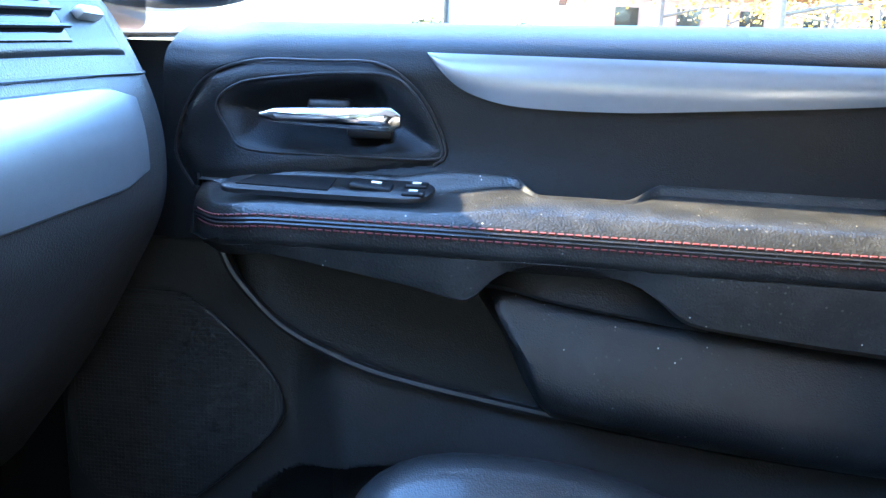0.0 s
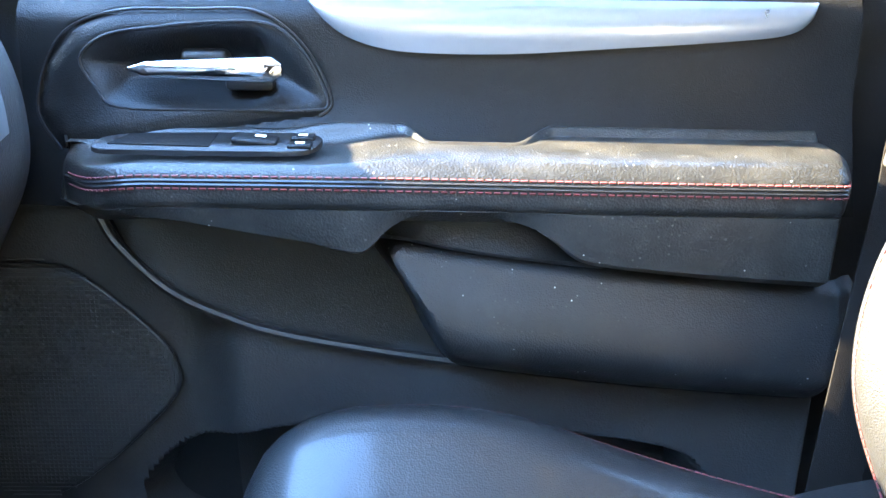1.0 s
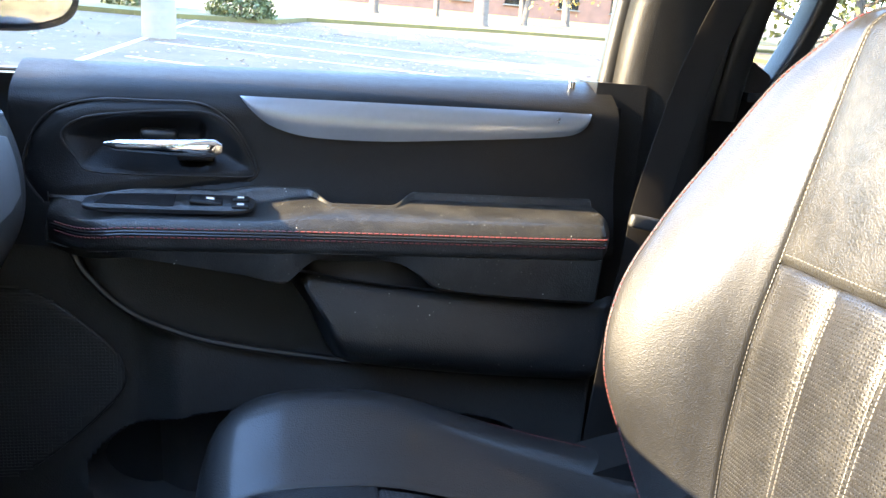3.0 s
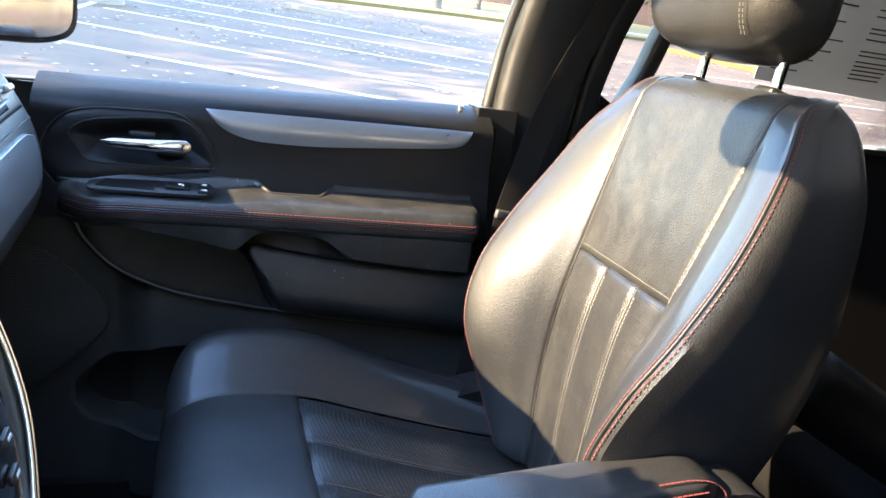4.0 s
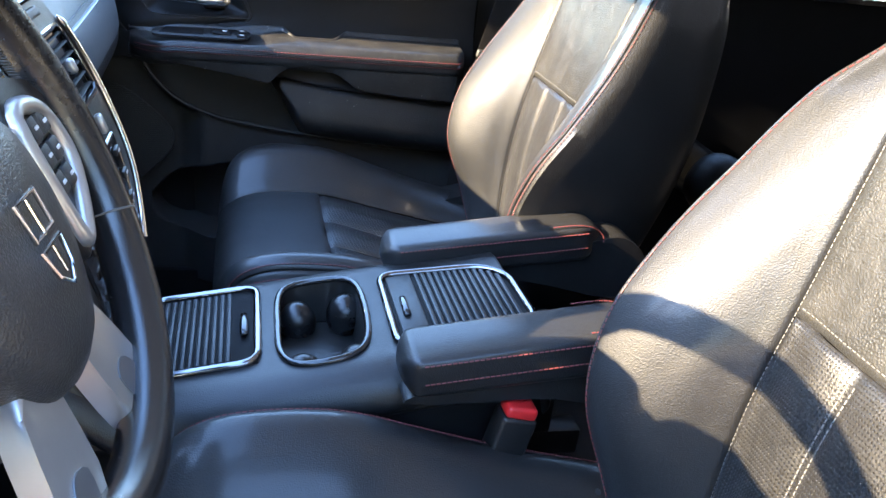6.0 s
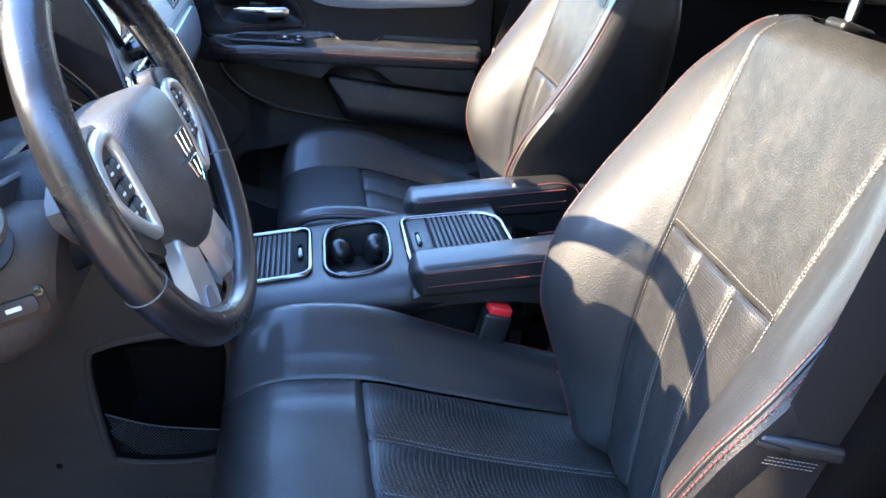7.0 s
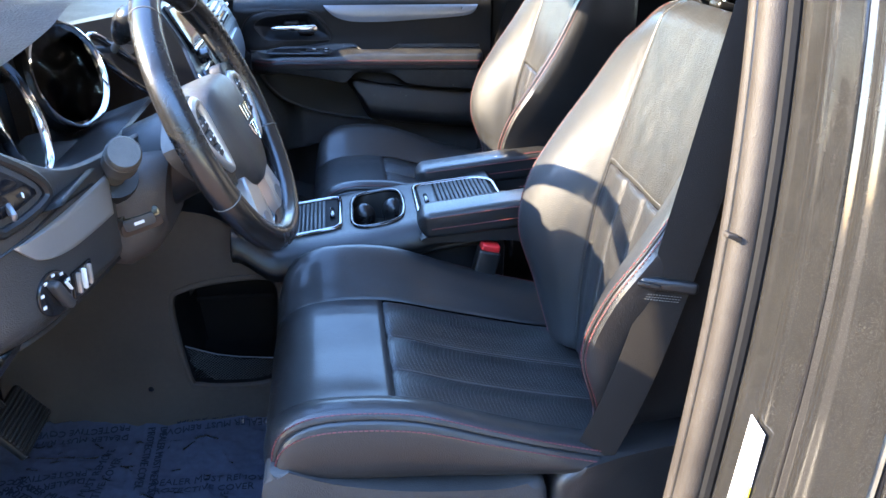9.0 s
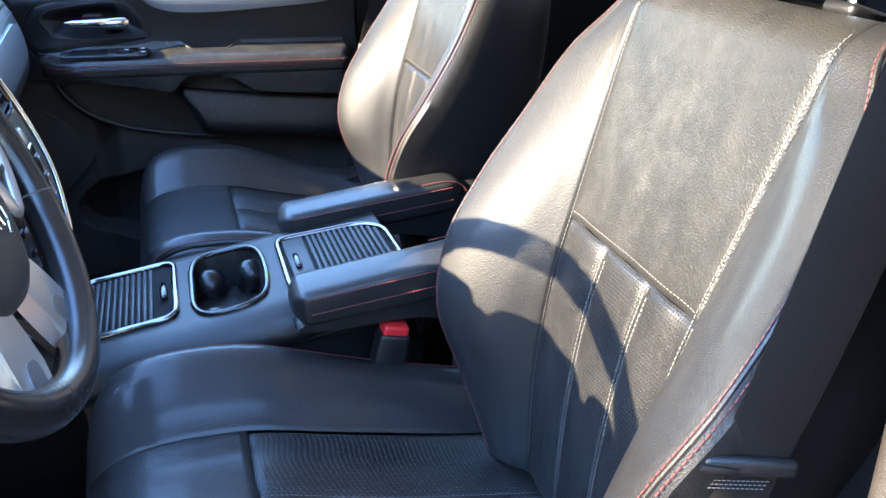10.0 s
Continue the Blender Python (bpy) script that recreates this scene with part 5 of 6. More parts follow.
def vent_d(u, v):
    s = 0.282 + 0.18 * v
    zt = spline([(0.282, 1.096), (0.30, 1.114), (0.334, 1.139), (0.368, 1.159), (0.42, 1.168), (0.465, 1.160)], s)[0]
    zb = spline([(0.282, 1.092), (0.325, 1.083), (0.345, 1.086), (0.372, 1.108), (0.402, 1.126), (0.465, 1.136)], s)[0]
    return face(s, zb + (zt - zb) * u, 0.0015)


part("vent_well", panel(vent_d, 0, 1, 0, 1, 6, 20, 0.04, 0.01, sink=0.001), PIANO, dv)
for k in range(4):
    u = 0.16 + 0.23 * k
    part("vent_slat", tube([vent_d(u, 0.30 + 0.68 * j / 10) + Vector((0.002, -0.002, 0)) for j in range(11)], 0.0032, 6, squash=0.5), PLASTIC, dv)
for k in range(5):
    v = 0.36 + 0.13 * k
    part("vent_vane", tube([vent_d(u, v + 0.10 * (u - 0.5)) + Vector((0.001, -0.001, 0)) for u in (0.05, 0.5, 0.95)], 0.0022, 6), PLASTIC, dv)
part("vent_tab", rbox((0.012, 0.030, 0.010), vent_d(0.55, 0.56) + Vector((0.006, -0.006, 0)), 0.003, 2, pose(0, 0, 0, 0, -20, 35)), PLASTIC_GREY, dv)
part("vent_wheel", rbox((0.006, 0.026, 0.010), face(0.322, 1.0895, 0.004), 0.003, 2, pose(0, 0, 0, 20, 0, 35)), SILVER, dv, "silver thumb wheel")
for s_, z_ in ((0.343, 1.081), (0.303, 1.098)):
    part("vent_mark", rbox((0.001, 0.007, 0.004), face(s_, z_, 0.003), 0, 1, pose(0, 0, 0, 0, 0, 35)), WHITE_PAINT, dv, smooth=False)
lamp_c = face(0.287, 0.987, 0.001)
nl = Vector((0.93, -0.36, 0))
e1, e2 = Vector((0.36, 0.93, 0)), Vector((0, 0, 1))
ls = part("lamp_switch", prism([lamp_c + (e1 * math.cos(a) + e2 * math.sin(a)) * 0.024 for a in [2 * math.pi * k / 28 for k in range(28)]], nl * 0.004, 0.002), PLASTIC_GLOSS, dash, "round headlamp switch")
part("switch_grip", rbox((0.014, 0.010, 0.040), lamp_c + nl * 0.010, 0.004, 3, pose(0, 0, 0, 30, 0, -21)), PLASTIC_GREY, ls)
part("switch_pointer", rbox((0.003, 0.002, 0.012), lamp_c + nl * 0.0175 + e2 * 0.009 + e1 * 0.004, 0, 1, pose(0, 0, 0, 30, 0, -21)), WHITE_PAINT, ls, smooth=False)
for k in range(6):
    a = radians(20 + 36 * k)
    part("switch_mark", rbox((0.001, 0.004, 0.003), lamp_c + nl * 0.0045 + (e1 * math.cos(a) + e2 * math.sin(a)) * 0.0205, 0, 1, pose(0, 0, 0, 0, 0, -21)), WHITE_PAINT, ls, smooth=False)
dm = part("dimmer_panel", prism([face(s_, z_, 0.001) for s_, z_ in ((0.254, 0.964), (0.254, 0.993), (0.214, 0.993), (0.214, 0.965))], (0.003, -0.001, 0), 0.001), PLASTIC_GLOSS, dash)
for s_ in (0.246, 0.235, 0.223):
    part("dimmer_wheel", rbox((0.006, 0.005, 0.024), face(s_, 0.979, 0.005), 0.002, 2, pose(0, 0, 0, 0, 0, -11)), SILVER_SATIN if s_ != 0.235 else WHITE_PAINT, dm)
part("knee_panel", panel(lambda u, v: Vector((-0.30 - 0.20 * u, -0.71 + 0.63 * v, 0.945 - 0.26 * u)), 0, 1, 0, 1, 8, 12, 0.02, 0.02), PLASTIC, dash)

# gauges behind the wheel
for gy, gx, gz_, turn in ((-0.290, -0.335, 1.135, -0.36), (-0.480, -0.340, 1.125, 0.08)):
    g = thing("gauge", (gx - 0.03, gy, 1.09), "round gauge with thick chrome rim and grey dial", "gauge", "instrument gauges")
    gc = Vector((gx, gy, gz_))
    nrm = Vector((0.90, turn, 0.27)).normalized()
    e1 = Vector((-turn, 0.90, 0)).normalized()
    e2 = nrm.cross(e1)
    circ = [(math.cos(a * math.pi / 28), math.sin(a * math.pi / 28)) for a in range(56)]
    rings = [[gc + (e1 * c + e2 * s_) * r + nrm * o for c, s_ in circ] for r, o in ((0.073, -0.006), (0.073, 0.0), (0.0715, 0.004), (0.069, 0.005), (0.0645, 0.001), (0.061, -0.012), (0.060, -0.024))]
    bm, _ = grid(rings, wrap=True)
    part("bezel", bm, CHROME, g, "thick polished chrome bezel")
    bm, _ = grid([[gc + (e1 * c + e2 * s_) * r + nrm * o for c, s_ in circ] for r, o in ((0.076, -0.045), (0.0745, -0.012), (0.0722, -0.005))], wrap=True)
    part("gauge_skirt", bm, PLASTIC_DUSTY, g, "matt black surround")
    part("dial", prism([gc + (e1 * c + e2 * s_) * 0.0605 - nrm * 0.026 for c, s_ in circ], nrm * 0.003), DIAL, g, "grey dial face", smooth=False)
    part("dial_centre", prism([gc + (e1 * c + e2 * s_) * 0.033 - nrm * 0.0232 for c, s_ in circ], nrm * 0.003), PIANO, g, "dark dial centre", smooth=False)
    for k in range(22):
        a = radians(-130 + 260 * k / 21 + 90)
        c = gc - nrm * 0.0225 + (e1 * math.cos(a) + e2 * math.sin(a)) * 0.051
        m = Matrix((e1.to_4d(), e2.to_4d(), nrm.to_4d(), (0, 0, 0, 1))).transposed()
        m = Matrix.LocRotScale(None, m.to_3x3().to_quaternion() @ Euler((0, 0, a)).to_quaternion(), None)
        part("dial_tick", rbox((0.009 if k % 3 == 0 else 0.005, 0.0016, 0.0006), c, 0, 1, m), RED_PLASTIC if k < 3 else PLASTIC_GREY, g, smooth=False)
    tip = gc - nrm * 0.019 + (e1 * -0.75 + e2 * -0.65) * 0.050
    cover = part("gauge_glass", prism([gc + (e1 * c + e2 * s_) * 0.0635 - nrm * 0.0015 for c, s_ in circ], nrm * 0.001), GLASS, g, "clear reflecting cover glass", smooth=False)
    cover.visible_shadow = False
    part("needle", ribbon([gc - nrm * 0.019, tip], 0.0016, 0.0010, nrm.cross(e1 * 0.75 + e2 * 0.65)), RED_PLASTIC, g, "red needle")
binn = thing("instrument_panel", (-0.4, -0.37, 1.0), "black instrument panel behind the steering wheel", "dashboard part")
part("panel_face", prism([(-0.345, -0.68, 1.03), (-0.345, -0.15, 1.03), (-0.395, -0.15, 1.20), (-0.395, -0.68, 1.20)], (-0.03, 0, 0)), PLASTIC, binn, smooth=False)
part("lower_brow", panel(lambda u, v: Vector((-0.345 + 0.095 * u, -0.66 + 0.48 * v, 1.050 + 0.035 * u)), 0, 1, 0, 1, 6, 12, 0.02, 0.02), PLASTIC, binn)

# dash-mounted gear lever
shift = thing("gear_lever", (-0.32, -0.150, 1.10), "dash mounted gear lever with black knob, bright shaft", "gear lever")
k0, k1 = Vector((-0.312, -0.145, 1.140)), Vector((-0.258, -0.228, 1.204))
w = (k1 - k0).normalized()
part("shaft", tube([k0 - w * 0.02, k0 + w * 0.05], [0.005, 0.0065], 12), SILVER_SATIN, shift, "bright shaft")
part("knob", tube([k0 + w * 0.040, k0 + w * 0.050, k0 + w * 0.070, k0 + w * 0.092, k0 + w * 0.112, k0 + w * 0.125, k0 + w * 0.130], [0.008, 0.012, 0.018, 0.021, 0.020, 0.014, 0.005], 24), LEATHER_WHEEL, shift, "rounded black knob")
sl = smooth_loop([Vector(q) for q in ((-0.335, -0.185, 1.165), (-0.322, -0.170, 1.168), (-0.270, -0.120, 1.110), (-0.235, -0.090, 1.060), (-0.240, -0.108, 1.052), (-0.285, -0.150, 1.095), (-0.325, -0.190, 1.150))], 5)
part("slot_frame", tube(sl, 0.0035, 8, closed=True), CHROME, shift, "chrome slot frame")
part("slot_plate", prism([p - Vector((0.006, 0, 0.003)) for p in sl], (0.002, 0, 0.001)), PLASTIC_GLOSS, shift)

# ---- centre stack ----
stack = thing("centre_stack", (-0.2, 0.0, 0.8), "black centre stack with screen, vents and controls", "dashboard part")


def st(u, v, out=0.0):
    """u down from the top, v from the driver's edge to the passenger's."""
    x, z = spline([(0, -0.240, 1.205), (0.2, -0.205, 1.145), (0.4, -0.178, 1.090), (0.6, -0.148, 1.020), (0.8, -0.122, 0.945), (1.0, -0.108, 0.865)], u)
    wide = 0.125 + 0.050 * math.sin(min(1, max(0, (u - 0.2) / 0.8)) * math.pi) ** 0.8 if u > 0.2 else 0.125
    return Vector((x + out * 0.93, -0.010 + (wide + 0.004) * (2 * v - 1), z + out * 0.36))


part("stack_face", panel(st, 0, 1, 0, 1, 40, 16, 0.01, 0.01), PLASTIC, stack)
for v in (0.0, 1.0):
    part("chrome_edge", tube([st(0.335 + 0.665 * k / 30, v, 0.002) for k in range(31)], [0.0008] + [0.0044] * 30, 12), CHROME, stack, "chrome edge strip")
part("screen", panel(lambda u, v: st(u, v, 0.004), 0.03, 0.22, 0.12, 0.88, 6, 6, 0.008, 0.01, sink=0.002), PIANO, stack, "dark screen reflecting the cabin")
part("screen_bezel", tube([st(u, v, 0.004) for u, v in ((0.02, 0.10), (0.02, 0.90), (0.235, 0.90), (0.235, 0.10))], 0.004, 8, closed=True), PLASTIC_GLOSS, stack)
part("volume_knob", tube([st(0.285, 0.22, 0.0), st(0.285, 0.22, 0.018)], [0.012, 0.011], 20), PLASTIC_GLOSS, stack)
part("button_bar", panel(lambda u, v: st(u, v, 0.004), 0.265, 0.30, 0.35, 0.85, 3, 6, 0.006, 0.02, sink=0.002), PLASTIC_GREY, stack)
for c in (0.25, 0.75):
    vf = part("centre_vent", tube([st(u, c + v, 0.004) for u, v in ((0.350, -0.13), (0.350, 0.13), (0.39, 0.155), (0.54, 0.16), (0.56, 0.13), (0.56, -0.13), (0.54, -0.16), (0.39, -0.155))], 0.0035, 8, closed=True), PLASTIC_GLOSS, stack, "centre air vent")
    part("vent_well", panel(lambda u, v: st(u, v, 0.0022), 0.355, 0.555, c - 0.145, c + 0.145, 4, 4, 0.01, 0.01, sink=0.001), PIANO, vf)
    for k in range(6):
        u = 0.375 + 0.032 * k
        part("vent_slat", tube([st(u, c - 0.138, 0.004), st(u, c + 0.138, 0.004)], 0.0026, 6, squash=0.4), SHADE_BLACK, vf)
    part("vent_tab", rbox((0.011, 0.010, 0.016), st(0.46, c, 0.008), 0.004, 3, pose(0, 0, 0, 0, -22, 0)), SILVER_SATIN, vf, "silver vent tab")
    part("thumb_wheel", rbox((0.008, 0.012, 0.022), st(0.635, c + 0.05, 0.003), 0.003, 2, pose(0, 0, 0, 0, -20, 0)), SILVER_SATIN, stack)
cp = part("control_panel", panel(lambda u, v: st(u, v, 0.003), 0.68, 0.94, 0.12, 0.90, 6, 8, 0.01, 0.02, sink=0.003), PLASTIC_GLOSS, stack, "glossy climate control panel")
for i in range(4):
    for j in range(5):
        part("button", rbox((0.004, 0.020, 0.008), st(0.715 + 0.062 * i, 0.22 + 0.145 * j, 0.006), 0.0015, 2, pose(0, 0, 0, 0, -14, 0)), PLASTIC, cp)
        part("button_mark", rbox((0.0006, 0.008, 0.0022), st(0.715 + 0.062 * i, 0.22 + 0.145 * j, 0.0088), 0, 1, pose(0, 0, 0, 0, -14, 0)), WHITE_PAINT if (i, j) != (0, 3) else RED_PLASTIC, cp, smooth=False)
part("dial_ring", tube([st(0.80 + 0.030 * math.sin(a), 0.5 + 0.045 * math.cos(a), 0.010) for a in [2 * math.pi * k / 32 for k in range(32)]], 0.003, 8, closed=True), CHROME, cp, "chrome dial ring")
part("stack_body", prism([(-0.245, 0.115, 1.19), (-0.16, 0.115, 1.03), (-0.118, 0.115, 0.87), (-0.145, 0.115, 0.80), (-0.45, 0.115, 0.42), (-0.60, 0.115, 0.42), (-0.6, 0.115, 1.12)], (0, -0.085, 0)), PLASTIC, stack, smooth=False)

# ---- centre console ----
console = thing("centre_console", (0.1, 0.0, 0.42), "black centre console with cup holders and chrome trim", "console")


def ctop(x):
    return 0.806 + 0.17 * (x - 0.02)


CUPS = smooth_loop([Vector((x, y, 0)) for x, y in ((0.046, 0.066), (0.060, 0.094), (0.095, 0.099), (0.128, 0.092), (0.142, 0.062), (0.144, 0.0), (0.138, -0.058), (0.122, -0.084), (0.088, -0.091), (0.058, -0.084), (0.044, -0.055), (0.043, 0.0))], 4)
CUPS = [Vector((0.094 + (q.x - 0.094) * 0.93, 0.004 + (q.y - 0.004) * 0.92, 0)) for q in CUPS]


def con(u, v):
    x = -0.17 + 0.505 * u
    prof = [(0, 0, 0), (0.5, 0.075, 0.0), (0.8, 0.108, -0.002), (0.95, 0.126, -0.012), (1.1, 0.136, -0.038), (1.25, 0.120, -0.062)]
    y, z = spline(prof, abs(v))
    wide = 1.0 - 0.10 * step(0.6, 1.0, u)
    z += 0.055 * (1 - step(0, 0.16, u)) - 0.05 * step(0.965, 1.0, u)
    p = Vector((x, 0.005 + math.copysign(y, v) * wide, ctop(x) + z))
    if abs(v) < 0.9:
        c = inside([(q.x, q.y) for q in CUPS], p.x, p.y) if 0.02 < x < 0.17 else -1
        p.z -= 0.075 * step(-0.001, 0.006, c)
    return p


part("console_top", panel(con, 0, 1, -1.25, 1.25, 130, 110, 0.006, 0.01), PLASTIC, console, "soft black console top")
part("console_body", rbox((0.40, 0.16, 0.36), (0.13, 0.005, 0.59), 0.01), PLASTIC, console)
lift = Vector((-0.17, 0, 1)).normalized()
at_top = lambda x, y, up=0.0: Vector((x, y, ctop(x))) + lift * up
part("cup_rim", tube([at_top(0.094 + (q.x - 0.094) * 1.05, 0.004 + (q.y - 0.004) * 1.03, 0.0006) for q in CUPS], 0.0042, 10, closed=True), PLASTIC_GLOSS, console, "glossy rim of the cup holders")
holder = part("cup_floor", prism([at_top(q.x, q.y, -0.0745) for q in CUPS], lift * 0.002), RUBBER, console, smooth=False)
for cx, cy in ((0.064, 0.062), (0.122, 0.062), (0.064, -0.054), (0.122, -0.054)):
    bm = bmesh.new()
    bmesh.ops.create_uvsphere(bm, u_segments=20, v_segments=14, radius=0.0245)
    bmesh.ops.transform(bm, matrix=Matrix.Translation(at_top(cx, cy, -0.036)) @ Matrix.Diagonal((0.95, 0.95, 1.15, 1)), verts=bm.verts)
    part("cup_grip", bm, GRIP, holder, "rounded rubber cup grip")
part("cup_divider", rbox((0.070, 0.007, 0.026), at_top(0.093, 0.004, -0.062), 0.003, 3, pose(0, 0, 0, 0, -9.6, 0)), RUBBER, holder)


def tambour(corners, label):
    """A slatted sliding lid in a chrome frame set into the console."""
    # near-black base plate gives the gaps between slats their shade
    lid = part("tambour_lid", prism([at_top(x, y, -0.003) for x, y in corners], lift * 0.004), SHADE_BLACK, console, label, smooth=False)
    loop = []
    m = len(corners)
    for i in range(m):
        a, b, c = (Vector((*corners[(i + k - 1) % m], 0)) for k in range(3))
        for w in (0.0, 0.25, 0.5, 0.75, 1.0):
            p1 = b + (a - b).normalized() * 0.020
            p2 = b + (c - b).normalized() * 0.020
            q = (1 - w) ** 2 * p1 + 2 * w * (1 - w) * b + w * w * p2
            loop.append(at_top(q.x, q.y, 0.002))
    part("chrome_frame", tube(loop, 0.0046, 12, closed=True), CHROME_DARK, lid, "chrome frame with dark reflections put into its colour")
    return lid


lid = tambour([(-0.112, -0.064), (-0.100, 0.102), (0.024, 0.098), (0.022, -0.066)], "slatted black sliding lid")
for k in range(13):
    x = -0.102 + 0.0078 * k
    part("slat", rbox((0.0052, 0.148, 0.004), at_top(x, 0.017, 0.0015), 0.0015, 2, pose(0, 0, 0, 0, -9.6, 0)), PLASTIC, lid)
part("lid_handle", rbox((0.009, 0.046, 0.007), at_top(0.0085, 0.010, 0.005), 0.0034, 3, pose(0, 0, 0, 0, -9.6, 0)), PLASTIC_GLOSS, lid, "glossy pull tab")
lid = tambour([(0.166, -0.082), (0.168, 0.080), (0.292, 0.062), (0.318, 0.030), (0.318, -0.080)], "slatted black sliding lid")
for k in range(13):
    x = 0.212 + 0.0078 * k
    w = 0.148 - 0.035 * step(0.28, 0.31, x)
    part("slat", rbox((0.0052, w, 0.004), at_top(x, -0.004 - 0.016 * step(0.28, 0.31, x), 0.0015), 0.0015, 2, pose(0, 0, 0, 0, -9.6, 0)), PLASTIC, lid)
part("lid_border", rbox((0.030, 0.146, 0.004), at_top(0.190, -0.002, 0.0010), 0.0015, 2, pose(0, 0, 0, 0, -9.6, 0)), PLASTIC, lid)
part("lid_handle", rbox((0.009, 0.042, 0.007), at_top(0.186, -0.008, 0.005), 0.0034, 3, pose(0, 0, 0, 0, -9.6, 0)), PLASTIC_GLOSS, lid, "glossy pull tab")

# tall side wall of the console with its open cubby
CUBBY = loop2([(-0.284, 0.672), (-0.262, 0.700), (-0.20, 0.714), (-0.125, 0.718), (-0.103, 0.706), (-0.100, 0.66), (-0.112, 0.53), (-0.128, 0.508), (-0.19, 0.504), (-0.250, 0.510), (-0.268, 0.53)])


def wall_y(x, z):
    zt = wall_top(x)
    return -0.082 - 0.012 * (1 - (z - 0.40) / (zt - 0.40)) + 0.03 * step(-0.3, -0.6, x)


def wall_top(x):
    return spline([(-0.62, 0.86), (-0.30, 0.86), (-0.20, 0.845), (-0.13, 0.79), (-0.05, 0.768), (0.2, 0.772)], x)[0]


def sidewall(u, v):
    x = -0.62 + 0.82 * v
    z = 0.40 + (wall_top(x) - 0.40) * u
    return Vector((x, wall_y(x, z), z))


bm = panel(sidewall, 0, 1, 0, 1, 100, 170, 0.006, 0.004)
bmesh.ops.delete(bm, geom=[f for f in bm.faces if inside(CUBBY, f.calc_center_median().x, f.calc_center_median().z) > -0.003], context="FACES")
part("side_wall", bm, PLASTIC_BOUNCE, console, "black side wall with open cubby, warm bounce light in its colour")
mid_x, mid_z = -0.19, 0.61


def ring_at(grow, deep):
    out = []
    for x, z in CUBBY:
        d = Vector((x - mid_x, z - mid_z))
        d = d * (1 + grow / d.length)
        out.append(Vector((mid_x + d.x, wall_y(x, z) + deep, mid_z + d.y)))
    return out


bm, _ = grid([ring_at(0.013, 0.0015), ring_at(0.012, -0.0012), ring_at(0.007, -0.0028), ring_at(0.003, -0.0022), ring_at(0.0005, 0.001), ring_at(0.0, 0.006)], wrap=True)
part("cubby_rim", bm, PLASTIC_BOUNCE, console, "rounded rim of the cubby")
# the recess is coloured near-black in place of the shade inside it
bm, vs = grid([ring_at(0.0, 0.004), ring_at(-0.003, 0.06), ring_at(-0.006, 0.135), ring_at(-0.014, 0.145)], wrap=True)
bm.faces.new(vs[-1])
part("cubby_inside", bm, SHADE_BLACK, console, "inside of the cubby, its shade put into near-black colour")
part("cubby_shelf", rbox((0.150, 0.004, 0.012), (-0.19, 0.030, 0.628), 0.002, 2), SHADE_BLACK, console)
bm = bmesh.new()
net_top = lambda x: spline([(-0.29, 0.590), (-0.276, 0.583), (-0.208, 0.560), (-0.114, 0.548), (-0.09, 0.546)], x)[0]
for k in range(-6, 36):
    for way in (-1, 1):
        run = []
        for j in range(13):
            x, z = -0.285 + 0.0062 * k + way * 0.0085 * j + (0.0 if way > 0 else 0.10), 0.503 + 0.0075 * j
            if inside(CUBBY, x, z) > -0.004 and z < net_top(x):
                run.append((x, -0.072 - 0.004 * math.sin((x + 0.29) * 16), z))
        if len(run) > 1:
            tube(run, 0.0007, 4, bm=bm)
tagged(part("cubby_net", bm, PLASTIC_GREY, console, "dark elastic net across the cubby"), kind="stuff")
part("net_hem", tube([(-0.280 + 0.178 * k / 16, -0.076, net_top(-0.280 + 0.178 * k / 16)) for k in range(17)], 0.0016, 6), RUBBER, console)
part("retainer_clip", tube([(-0.345, -0.084, 0.502), (-0.345, -0.090, 0.502)], [0.008, 0.005], 14), PLASTIC_GLOSS, console)
# swept moulding where the console top meets the wall
part("moulding", tube(smooth_line([(-0.165, -0.100, 0.86), (-0.155, -0.108, 0.825), (-0.128, -0.112, 0.788), (-0.085, -0.114, 0.768), (0.0, -0.116, 0.766), (0.12, -0.116, 0.776), (0.25, -0.112, 0.790), (0.30, -0.10, 0.786)], 6), 0.008, 10), PLASTIC, console)
part("console_flank", prism([(-0.16, -0.10, 0.86), (-0.05, -0.10, 0.77), (0.32, -0.10, 0.795), (0.32, -0.10, 0.42), (-0.04, -0.10, 0.42), (-0.06, -0.10, 0.70)], (0, 0.02, 0)), PLASTIC, console, smooth=False)

# ---- belts, mats, rear row ----
def make_belt(name, path, across, label):
    belt = thing(name, path[-1], label, "seat belt", "seat belts")
    part("webbing", ribbon(smooth_line(path, 8), 0.047, 0.0016, across), WEBBING, belt)
    return belt


belt = make_belt("driver_belt", [(0.440, -0.715, 1.42), (0.418, -0.705, 1.28), (0.392, -0.690, 1.08), (0.378, -0.676, 0.965), (0.352, -0.664, 0.83), (0.315, -0.645, 0.695), (0.300, -0.64, 0.660)],
                 (0.93, -0.33, 0.0), "black seat belt with latch plate hanging on the driver side")
g = Vector((0.378, -0.676, 0.972))
out = Vector((-0.33, -0.94, 0))
lp = part("latch_plate", rbox((0.064, 0.010, 0.014), g + out * 0.004, 0.0048, 4, pose(0, 0, 0, 0, 2, -20)), PLASTIC, belt, "black plastic latch plate")
part("latch_slot", rbox((0.026, 0.004, 0.006), g + out * 0.009 + Vector((-0.020, 0.007, 0.0)), 0.0018, 2, pose(0, 0, 0, 0, 8, -20)), RUBBER, lp)
bm = bmesh.new()
